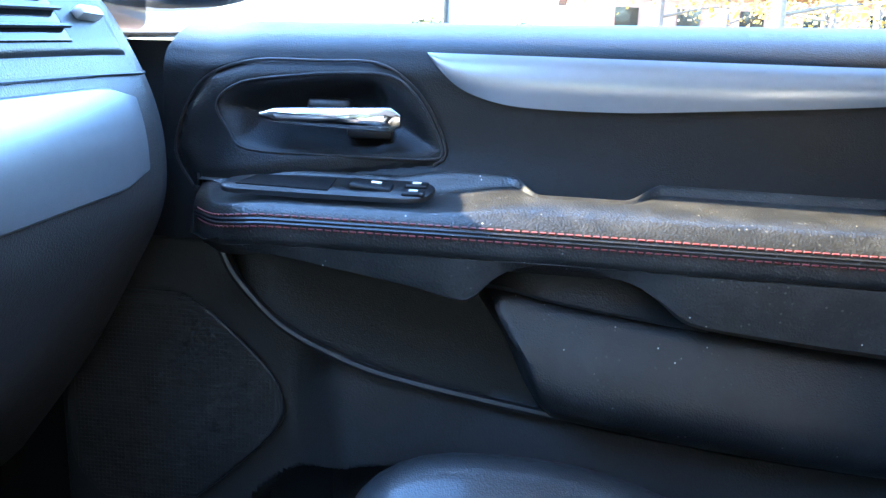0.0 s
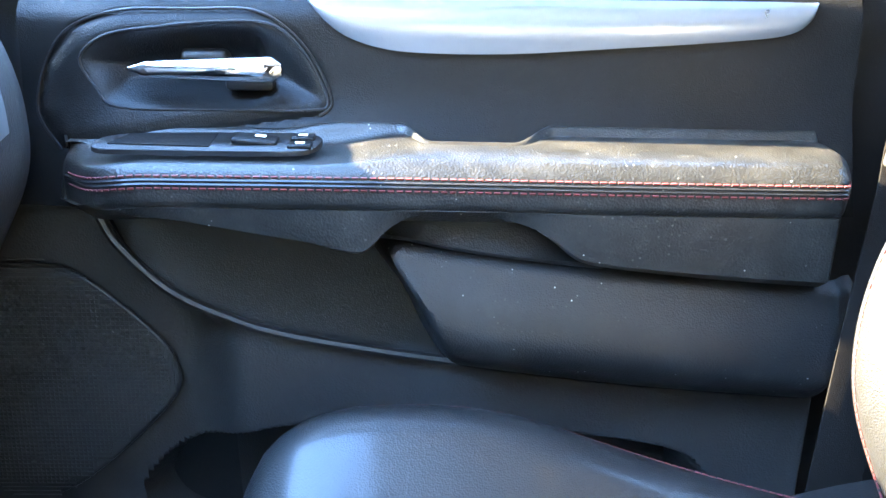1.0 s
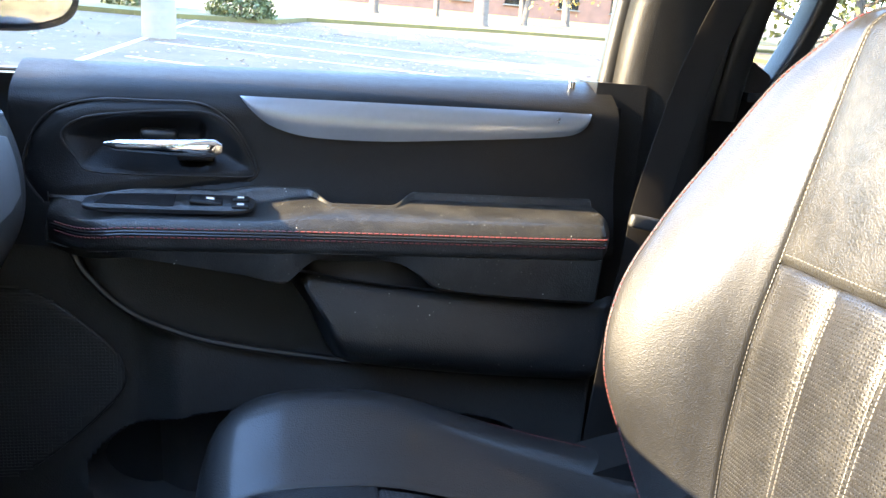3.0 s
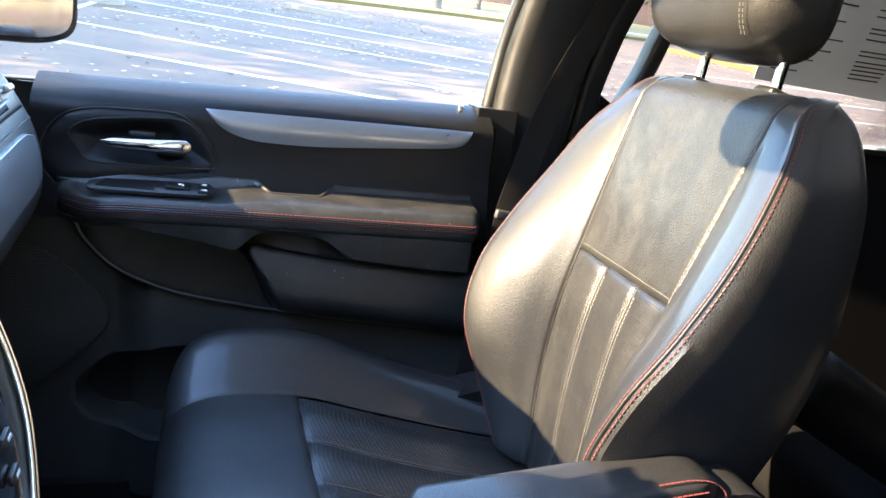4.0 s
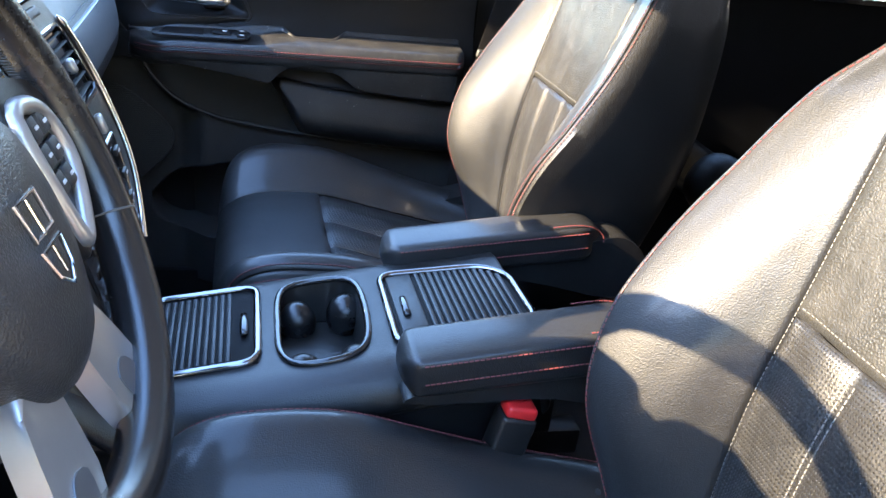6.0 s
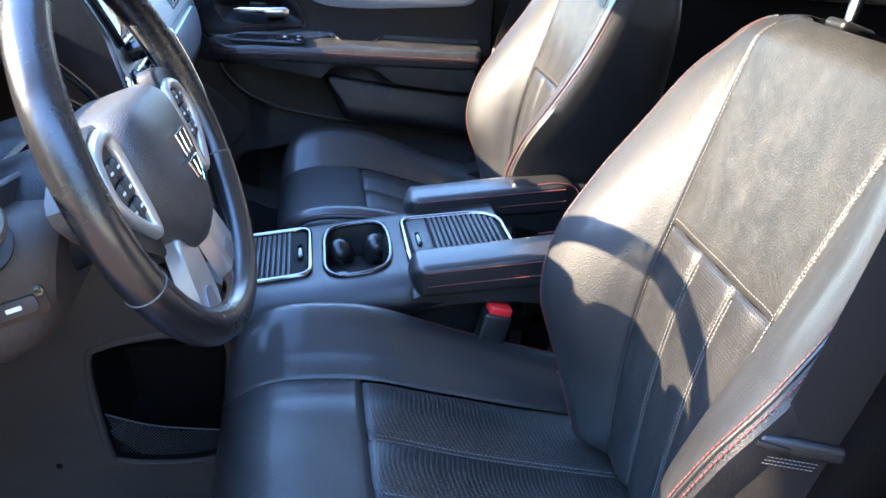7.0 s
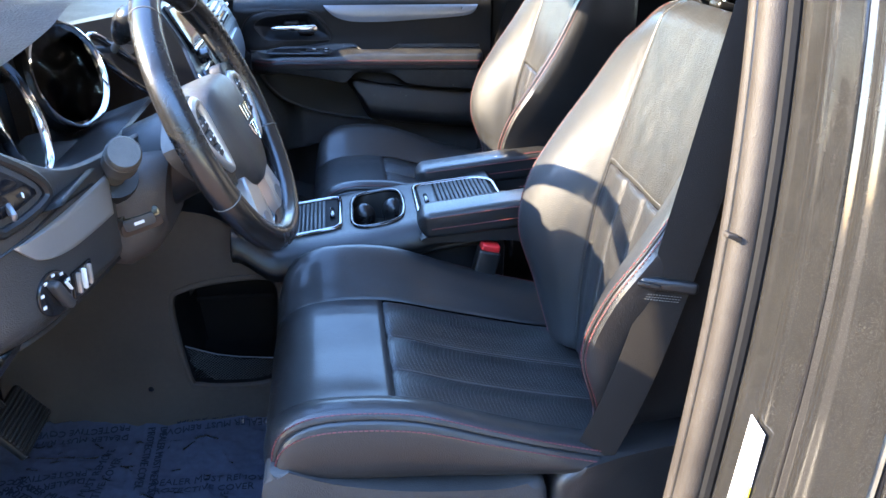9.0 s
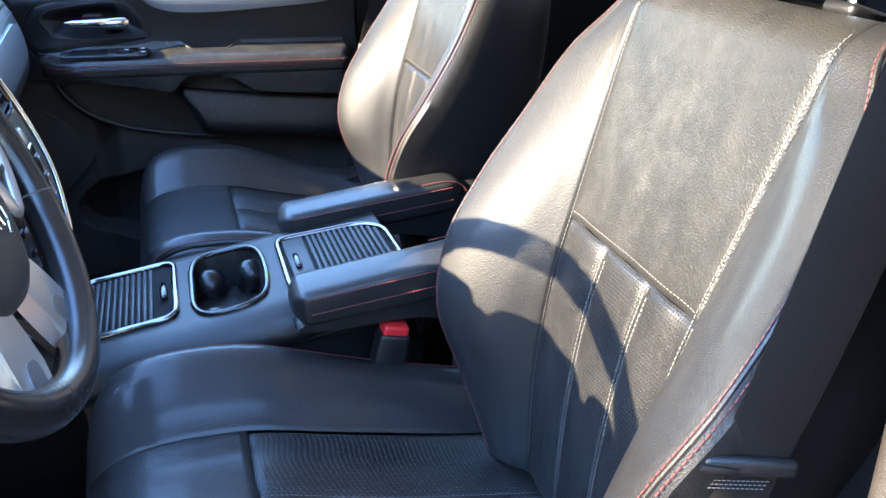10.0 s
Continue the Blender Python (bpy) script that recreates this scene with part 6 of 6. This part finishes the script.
for k in range(3):
    c = g + Vector((-0.0045 - 0.0012 * k, 0.0004 * k, -0.014 - 0.0032 * k)) + out * 0.0012
    a = Vector((0.94, -0.33, 0)) * 0.0195
    stitches([c - a, c + a], 0.0032, 0.0022, 0.0006, 0.0004, bm)
tagged(part("latch_stitching", bm, GREY_THREAD, belt, "pale zigzag stitching"), kind="stuff")
belt2 = make_belt("passenger_belt", [(0.640, 0.755, 1.42), (0.600, 0.785, 1.30), (0.540, 0.775, 1.17), (0.486, 0.745, 1.02), (0.468, 0.725, 0.955), (0.450, 0.71, 0.86), (0.43, 0.695, 0.70), (0.42, 0.69, 0.62)],
                  (0.95, 0.12, 0.1), "black seat belt running past the passenger seat")
part("latch_plate", rbox((0.040, 0.010, 0.016), (0.466, 0.722, 0.985), 0.004, 3, pose(0, 0, 0, 0, 10, 6)), PLASTIC_GREY, belt2, "metal latch plate")


def text_mesh(words, size, m, thick=0.0004):
    cu = bpy.data.curves.new("words", "FONT")
    cu.body = words
    cu.size = size
    cu.extrude = thick
    cu.resolution_u = 2
    ob = bpy.data.objects.new("words", cu)
    scene.collection.objects.link(ob)
    me = bpy.data.meshes.new_from_object(ob.evaluated_get(bpy.context.evaluated_depsgraph_get()))
    bpy.data.objects.remove(ob)
    bm = bmesh.new()
    bm.from_mesh(me)
    bpy.data.meshes.remove(me)
    bpy.data.curves.remove(cu)
    bmesh.ops.transform(bm, matrix=m, verts=bm.verts)
    return bm


FILM = material("plastic_film", (0.056, 0.063, 0.090), 0.14, vary=0.25, vary_size=6, coat=0.5, grain=0.9, grain_size=34)
INK = material("dark_print", (0.016, 0.020, 0.032), 0.8, vary=0.1, spec=0.05)
mat_cover = thing("floor_mat", (-0.40, -0.35, 0.41), "floor mat under crinkled clear plastic with printed warnings", "floor mat")
part("mat", rbox((0.56, 0.62, 0.012), (-0.36, -0.38, 0.407), 0.005), CARPET, mat_cover, "dark carpet mat")


def film(u, v):
    x, y = -0.72 + 0.64 * u, -0.75 + 0.68 * v
    f = 0.0
    for k, (a, b, c, sharp) in enumerate(((5, 4, 0.0050, 7), (11, 7, 0.0034, 7), (22, 15, 0.0026, 6), (7, 34, 0.0018, 3))):
        n = noise.noise(Vector((x * a + k * 7, y * b + 0.6 * x * a, k)))
        f += c * max(0.0, 1 - abs(n) * sharp) ** 1.5 + c * 0.25 * n
    edge = 0.012 * step(0.93, 1.0, v) * (1 + noise.noise(Vector((x * 30, 2, 1))))
    up_ = 0.16 * step(0.22, 0.0, u)
    return Vector((x + 0.01 * noise.noise(Vector((y * 12, 5, 0))), y, 0.4155 + f + edge + up_))


part("plastic_cover", panel(film, 0, 1, 0, 1, 150, 150, 0.004, 0.004, sink=0.002), FILM, mat_cover, "shiny crinkled plastic film, bluish in the shade")
for wx, wy, rot, size in ((-0.324, -0.268, -2, 0.0195), (-0.437, -0.238, 186, 0.0195), (-0.335, -0.100, -87, 0.0195), (-0.440, -0.360, 80, 0.0195), (-0.128, -0.100, 182, 0.0195), (-0.390, -0.115, 182, 0.0195), (-0.56, -0.40, 170, 0.0195), (-0.17, -0.50, 95, 0.0195), (-0.34, -0.46, 10, 0.0195), (-0.56, -0.24, -30, 0.0195), (-0.24, -0.36, 185, 0.0195)):
    for row, words in enumerate(("DEALER MUST REMOVE", "PROTECTIVE COVER")):
        m = Matrix.Translation((wx, wy, 0.4225)) @ pose(0, 0, 0, 0, 0, rot) @ Matrix.Translation((0, -row * size * 1.15, 0))
        bm = text_mesh(words, size, m)
        for v in bm.verts:
            v.co.z = film((v.co.x + 0.72) / 0.64, (v.co.y + 0.75) / 0.68).z + (0.0044 if v.co.z > 0.4225 else 0.0034)
        part("print", bm, INK, mat_cover, "dark printed warning", smooth=False)

# pedals and brake release
ped = thing("brake_pedal", (-0.58, -0.225, 0.42), "ribbed black brake pedal", "pedal")
pm = pose(0, 0, 0, 0, 52, 0)
part("pad", rbox((0.080, 0.130, 0.014), (-0.530, -0.225, 0.540), 0.004, 2, pm), RUBBER, ped)
for k in range(9):
    part("rib", rbox((0.004, 0.124, 0.004), Vector((-0.530, -0.225, 0.540)) + pm.to_3x3() @ Vector((-0.032 + 0.008 * k, 0, 0.008)), 0.001, 1, pm), PLASTIC_GREY, ped)
part("arm", tube([(-0.54, -0.225, 0.545), (-0.62, -0.225, 0.68), (-0.66, -0.225, 0.85)], 0.010, 8), PLASTIC, ped)
rel = thing("brake_release", (-0.42, -0.615, 0.69), "black brake release tab with white lettering", "lever")
rm = pose(0, 0, 0, 62, 0, 12)
rc = Vector((-0.425, -0.615, 0.690))
part("tab", rbox((0.036, 0.030, 0.014), rc, 0.005, 3, rm), PLASTIC, rel)
part("tab_arm", tube([rc + Vector((-0.02, 0.02, 0)), rc + Vector((-0.10, 0.05, 0.02)), rc + Vector((-0.25, 0.06, 0.05))], 0.012, 10), PLASTIC, rel)
for row, words in enumerate(("PUSH TO", "RELEASE")):
    m = Matrix.Translation(rc) @ rm @ pose(0, 0, 0, 0, 0, 25) @ Matrix.Translation((-0.0135, 0.0015 - 0.0075 * row, 0.0073))
    part("lettering", text_mesh(words, 0.0070, m, 0.0002), WHITE_PAINT, rel, "white lettering", smooth=False)

# second row
rear = thing("rear_seat", (1.25, 0.45, 0.42), "second row seat with folded armrest, near-black for the shade there", "car seat")


def rear_back(u, v):
    h = 0.62 * u
    w = 0.235 * (1 - 0.25 * u ** 3)
    pts = [(0, 0, 0.0), (0.5, 0.13, 0.0), (0.8, 0.21, 0.03), (1.0, w, 0.0), (1.3, w, -0.09), (1.6, w * 0.7, -0.12), (2.0, 0, -0.12)]
    y, f = spline(pts, abs(v))
    k = 1 - step(0.85, 1.0, u) * 0.6
    return Vector((1.40 + 0.40 * h - f * k, 0.47 + math.copysign(y, v), 0.74 + h))


rows = [[rear_back(i / 20, -2 + 4 * j / 48) for j in range(48)] for i in range(21)]
bm, vs = grid(rows, wrap=True)
bm.faces.new(vs[-1])
# seat parts take near-black colour as shade, so that sun leaves them dark
part("backrest", bm, SHADE_BLACK, rear)
part("seat", rbox((0.48, 0.48, 0.15), (1.26, 0.47, 0.555), 0.05, 4), SHADE_BLACK, rear)
part("base", rbox((0.40, 0.42, 0.16), (1.24, 0.47, 0.49), 0.02), SHADE_BLACK, rear)
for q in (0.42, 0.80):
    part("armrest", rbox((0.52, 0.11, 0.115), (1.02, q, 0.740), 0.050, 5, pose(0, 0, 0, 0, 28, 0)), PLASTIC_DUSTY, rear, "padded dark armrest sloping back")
    part("armrest_arm", rbox((0.12, 0.06, 0.22), (1.26, q, 0.56), 0.02, 3), SHADE_BLACK, rear)

# window sheet hanging behind the rear side glass
sheet = thing("window_sheet", (1.3, 0.905, 1.25), "white printed paper sheet stuck inside the rear side window", "paper")
PAPER = material("backlit_paper", (0.42, 0.42, 0.43), 0.8, vary=0.04)
sp = lambda x, z: Vector((x, 0.918 - 0.30 * (z - 1.12), z))
part("paper", prism([sp(0.985, 1.245), sp(1.55, 1.225), sp(1.55, 1.50), sp(0.97, 1.50)], (0, 0.001, 0)), PAPER, sheet, smooth=False)
rg = random.Random(8)
for col in range(3):
    z = 1.48
    while z > 1.265:
        wl = rg.uniform(0.05, 0.14)
        x0 = 1.0 + 0.18 * col + 0.01
        part("text_line", prism([sp(x0, z) - Vector((0, 0.001, 0)), sp(x0 + wl, z) - Vector((0, 0.001, 0)), sp(x0 + wl, z + 0.0028) - Vector((0, 0.001, 0)), sp(x0, z + 0.0028) - Vector((0, 0.001, 0))], (0, -0.0004, 0)), PLASTIC_GREY, sheet, smooth=False)
        z -= rg.choice((0.008, 0.008, 0.012, 0.022))

# ---- outside ----
ASPHALT = material("asphalt", (0.110, 0.064, 0.037), 0.9, grain=0.6, grain_size=60, vary=0.45, vary_size=0.9)
GRASS = material("grass", (0.11, 0.09, 0.028), 0.95, grain=0.6, grain_size=30, vary=0.35, vary_size=0.6)
LINE = material("road_paint", (0.50, 0.45, 0.36), 0.8, vary=0.3, vary_size=3)
CONCRETE = material("concrete", (0.22, 0.19, 0.155), 0.85, grain=0.3, grain_size=60, vary=0.12)
BARK = material("bark", (0.12, 0.095, 0.075), 0.95, grain=0.8, grain_size=40, vary=0.3)
LEAF_GOLD = material("golden_leaves", (0.34, 0.22, 0.045), 0.7, vary=0.4, vary_size=3)
LEAF_GREEN = material("evergreen", (0.075, 0.085, 0.025), 0.7, vary=0.4, vary_size=3)
DRY_LEAF = material("dry_leaf", (0.42, 0.31, 0.18), 0.8, vary=0.3, vary_size=20)
BRICK = material("brick_wall", (0.26, 0.13, 0.085), 0.9, grain=0.4, grain_size=12, vary=0.2, vary_size=1.5)
SLOPE = 0.07


def gz(y):
    return SLOPE * (y - 1.0)


bm, _ = grid([[(x, y, gz(y)) for x in (-400, -60, -20, 0, 20, 60, 400)] for y in (-400, -60, -15, 0, 15, 60, 400)])
solo("ground", bm, ASPHALT, "weathered asphalt parking lot", "ground", kind="structure", smooth=False)


def flat(name, outline, mat, label, category, h=0.004, kind="structure"):
    return solo(name, prism([(x, y, gz(y)) for x, y in outline], (0, 0, h)), mat, label, category, kind=kind, smooth=False)


def stripe(x0, y0, x1, y1, w=0.11):
    a, b = Vector((x0, y0, 0)), Vector((x1, y1, 0))
    s = (b - a).normalized().cross(Vector((0, 0, 1))) * w / 2
    flat("parking_line", [(a + s)[:2], (b + s)[:2], (b - s)[:2], (a - s)[:2]], LINE, "faded painted parking line", "marking")


for x0, y0, x1, y1 in ((-1.75, 9.95, 4.6, 6.95), (-1.70, 12.05, 5.2, 8.20), (-1.6, 14.65, 6.0, 10.9), (-1.5, 19.7, 5.2, 15.8), (-1.5, 17.1, 5.5, 13.4), (-2.3, 9.0, -1.4, 22.0),
                       (8.0, 8.6, 14.0, 8.9), (8.6, 11.2, 16.0, 11.3), (9.4, 14.1, 18.0, 14.1), (11, 17.0, 20.0, 17.0)):
    stripe(x0, y0, x1, y1)
flat("lawn", [(-40, 24.5), (-2, 22.0), (0.6, 23.2), (1.6, 26.0), (9, 29.5), (30, 34), (60, 30), (60, 60), (-40, 60)], GRASS, "dry autumn lawn beyond the lot", "grass", 0.12)
flat("side_lawn", [(16, 20), (40, 22), (60, 24), (60, 30), (30, 33), (16, 26)], GRASS, "yellowed grass strip with a pale kerb", "grass", 0.12)
flat("kerb", [(1.9, 21.1), (3.3, 19.9), (3.45, 20.1), (2.05, 21.3)], CONCRETE, "concrete parking stop", "kerb", 0.13)
flat("kerb", [(15.7, 19.9), (40, 21.9), (40, 22.15), (15.7, 20.15)], CONCRETE, "pale concrete kerb", "kerb", 0.15)
flat("path", [(-3, 30), (60, 40), (60, 42.5), (-3, 32.5)], CONCRETE, "pale concrete path over the lawn", "path", 0.135)

# fallen leaves on the asphalt
rng = random.Random(4)
bm = bmesh.new()
for k in range(9000):
    x, y = rng.uniform(-6, 16), rng.uniform(3, 26)
    if noise.noise(Vector((x * 0.35, y * 0.35, 3))) < rng.uniform(-0.35, 0.4):
        continue
    s, a = rng.uniform(0.025, 0.06), rng.uniform(0, 6.3)
    c = Vector((x, y, gz(y) + 0.008 + rng.uniform(0, 0.01)))
    q = [c + Vector((math.cos(a + e) * s * r, math.sin(a + e) * s * r, rng.uniform(0, 0.015))) for e, r in ((0, 1), (1.5, 0.6), (3.1, 1), (4.6, 0.6))]
    bm.faces.new([bm.verts.new(p) for p in q])
solo("fallen_leaves", bm, DRY_LEAF, "scattered dry brown leaves on the asphalt", "leaves", kind="stuff", smooth=False)

# lamp post foot
lamp = thing("lamp_post", (-1.66, 15.7, gz(15.7)), "lamp post on a round concrete base", "lamp post")
part("base", tube([(-1.66, 15.7, gz(15.7) - 0.05), (-1.66, 15.7, gz(15.7) + 0.72), (-1.66, 15.7, gz(15.7) + 0.75)], [0.30, 0.30, 0.27], 28), CONCRETE, lamp, "round pale concrete base")
part("pole", tube([(-1.66, 15.7, gz(15.7) + 0.75), (-1.66, 15.7, gz(15.7) + 6.0)], [0.075, 0.06], 14), PLASTIC, lamp, "dark metal pole")
part("pole_flange", rbox((0.26, 0.26, 0.05), (-1.66, 15.7, gz(15.7) + 0.775), 0.01), PLASTIC, lamp)


def make_tree(x, y, h, r, crown_mat, label, seed, leaves=900, low=0.35, spread=1.0):
    rg = random.Random(seed)
    z = gz(y)
    tree = thing("tree", (x, y, z), label, "tree", "trees")
    top = Vector((x + rg.uniform(-0.4, 0.4), y + rg.uniform(-0.4, 0.4), z + h * 0.8))
    base = Vector((x, y, z))
    trunk = tube([base + Vector((0, 0, -0.1)), base + Vector((0, 0, 0.25)), base.lerp(top, 0.4), top], [r * 1.6, r, r * 0.75, r * 0.2], 10)
    ends = []
    for k in range(11):
        s = low + (0.95 - low) * k / 10
        p = base.lerp(top, s)
        a = k * 2.4 + rg.uniform(-0.5, 0.5)
        ln = h * 0.34 * (1.15 - s) * spread + 0.5
        e = p + Vector((math.cos(a) * ln, math.sin(a) * ln, ln * rg.uniform(0.1, 0.55)))
        tube([p, p.lerp(e, 0.5) + Vector((0, 0, 0.1)), e], [r * 0.35, r * 0.22, r * 0.08], 6, bm=trunk)
        ends += [p.lerp(e, 0.45), p.lerp(e, 0.7), e]
    part("trunk", trunk, BARK, tree, "rough grey-brown trunk and limbs")
    bm = bmesh.new()
    for k in range(leaves):
        c = rg.choice(ends) + Vector((rg.gauss(0, 1), rg.gauss(0, 1), rg.gauss(0, 0.8))) * h * 0.060
        s = rg.uniform(0.06, 0.15) * (h / 8)
        n = Vector((rg.gauss(0, 1), rg.gauss(0, 1), rg.gauss(0, 1))).normalized()
        u = n.orthogonal().normalized()
        w = n.cross(u)
        bm.faces.new([bm.verts.new(c + u * s * a + w * s * b) for a, b in ((1, 0), (0.2, 0.6), (-1, 0.1), (-0.1, -0.7))])
    part("crown", bm, crown_mat, tree, smooth=False)
    return tree


for i, (x, y, h, r) in enumerate(((5.1, 36.3, 9, 0.22), (8.5, 39.0, 8, 0.14), (8.65, 31.4, 10, 0.30), (15.3, 46.7, 8, 0.16), (16.0, 41.3, 9, 0.22), (12.3, 37.0, 7, 0.14), (20, 44, 9, 0.2))):
    make_tree(x, y, h, r, LEAF_GOLD, "deciduous tree with sparse golden autumn leaves", 10 + i, 1100, 0.22)
for i, (x, y, h) in enumerate(((22, 30, 11), (27, 33, 12), (33, 32, 11), (38, 37, 12), (30, 40, 13), (46, 40, 13))):
    make_tree(x, y, h, 0.25, LEAF_GREEN, "dense yellow-green evergreen tree", 40 + i, 3200, 0.06, 1.2)


# trees ahead of the car that shade the lot
for i, (x, y, h) in enumerate(((-21, 8.0, 13), (-19, 11.5, 14), (-22, 15.0, 14), (-16, 17.5, 13), (-14, 13.0, 11), (-11, 21.0, 12), (-9, 17.0, 10), (-24, 20.0, 15))):
    make_tree(x, y, h, 0.28, LEAF_GOLD, "tall autumn tree at the lot's edge", 70 + i, 3400, 0.30, 1.3)
# unseen evergreens on the driver's side, added to dim sky reflections in the paint
for i, (x, y, h) in enumerate(((11, -11, 14), (15, -9.5, 15), (20, -12, 15), (26, -11, 16), (34, -14, 16), (42, -20, 16), (6, -15, 13))):
    make_tree(x, y, h, 0.25, LEAF_GREEN, "unseen evergreen tree added to darken sky reflections", 90 + i, 2600, 0.06, 1.25)


# further unseen evergreens added on the driver's side against the bright sky
for i, (x, y, h) in enumerate(((-1, -17, 13), (-7, -16, 14), (-13, -18, 13), (-20, -16, 14), (2.5, -20, 14), (-4, -22, 15), (-10, -23, 14))):
    make_tree(x, y, h, 0.25, LEAF_GREEN, "unseen evergreen tree added to darken sky reflections", 130 + i, 3600, 0.04, 1.35)


def make_bush(x, y, w, h, seed):
    rg = random.Random(seed)
    z = gz(y)
    bush = thing("bush", (x, y, z), "clipped evergreen shrub at the lawn's edge", "bush", "shrubs")
    bm = bmesh.new()
    for k in range(2600):
        d = Vector((rg.gauss(0, 1), rg.gauss(0, 1), rg.gauss(0, 1))).normalized() * rg.uniform(0.7, 1.0) * (1 + 0.12 * noise.noise(Vector((k * 0.01, x, y))))
        c = Vector((x + d.x * w, y + d.y * w, z + 0.05 + abs(d.z) * h))
        s = rg.uniform(0.035, 0.08)
        n = Vector((rg.gauss(0, 1), rg.gauss(0, 1), rg.gauss(0, 1))).normalized()
        u = n.orthogonal().normalized()
        v = n.cross(u)
        bm.faces.new([bm.verts.new(c + u * s * a + v * s * b) for a, b in ((1, 0), (0, 0.6), (-1, 0), (0, -0.6))])
    part("foliage", bm, LEAF_GREEN, bush, smooth=False)
    part("stem", tube([(x, y, z - 0.05), (x, y, z + h * 0.7)], [0.06, 0.03], 8), BARK, bush)


make_bush(-0.35, 23.6, 0.95, 1.15, 5)
make_bush(-3.2, 25.0, 1.0, 1.2, 6)
house = thing("brick_building", (18, 58, gz(58)), "low red brick building behind the trees", "building")
hz = gz(56)
part("wall", prism([(2, 56, hz - 0.3), (36, 56, hz - 0.3), (36, 66, hz - 0.3), (2, 66, hz - 0.3)], (0, 0, 3.6)), BRICK, house, smooth=False)
part("roof", prism([(1.4, 55.4, hz + 3.3), (36.6, 55.4, hz + 3.3), (36.6, 66.6, hz + 3.3), (1.4, 66.6, hz + 3.3)], (0, 0, 0.35)), PLASTIC_GREY, house, smooth=False)
for k in range(8):
    x = 5 + 4 * k
    w = part("window", prism([(x, 55.97, hz + 0.9), (x + 1.5, 55.97, hz + 0.9), (x + 1.5, 55.97, hz + 2.4), (x, 55.97, hz + 2.4)], (0, -0.05, 0)), PIANO, house, smooth=False)
    part("sill", rbox((1.7, 0.2, 0.1), (x + 0.75, 55.9, hz + 0.85), 0.02), CONCRETE, w)
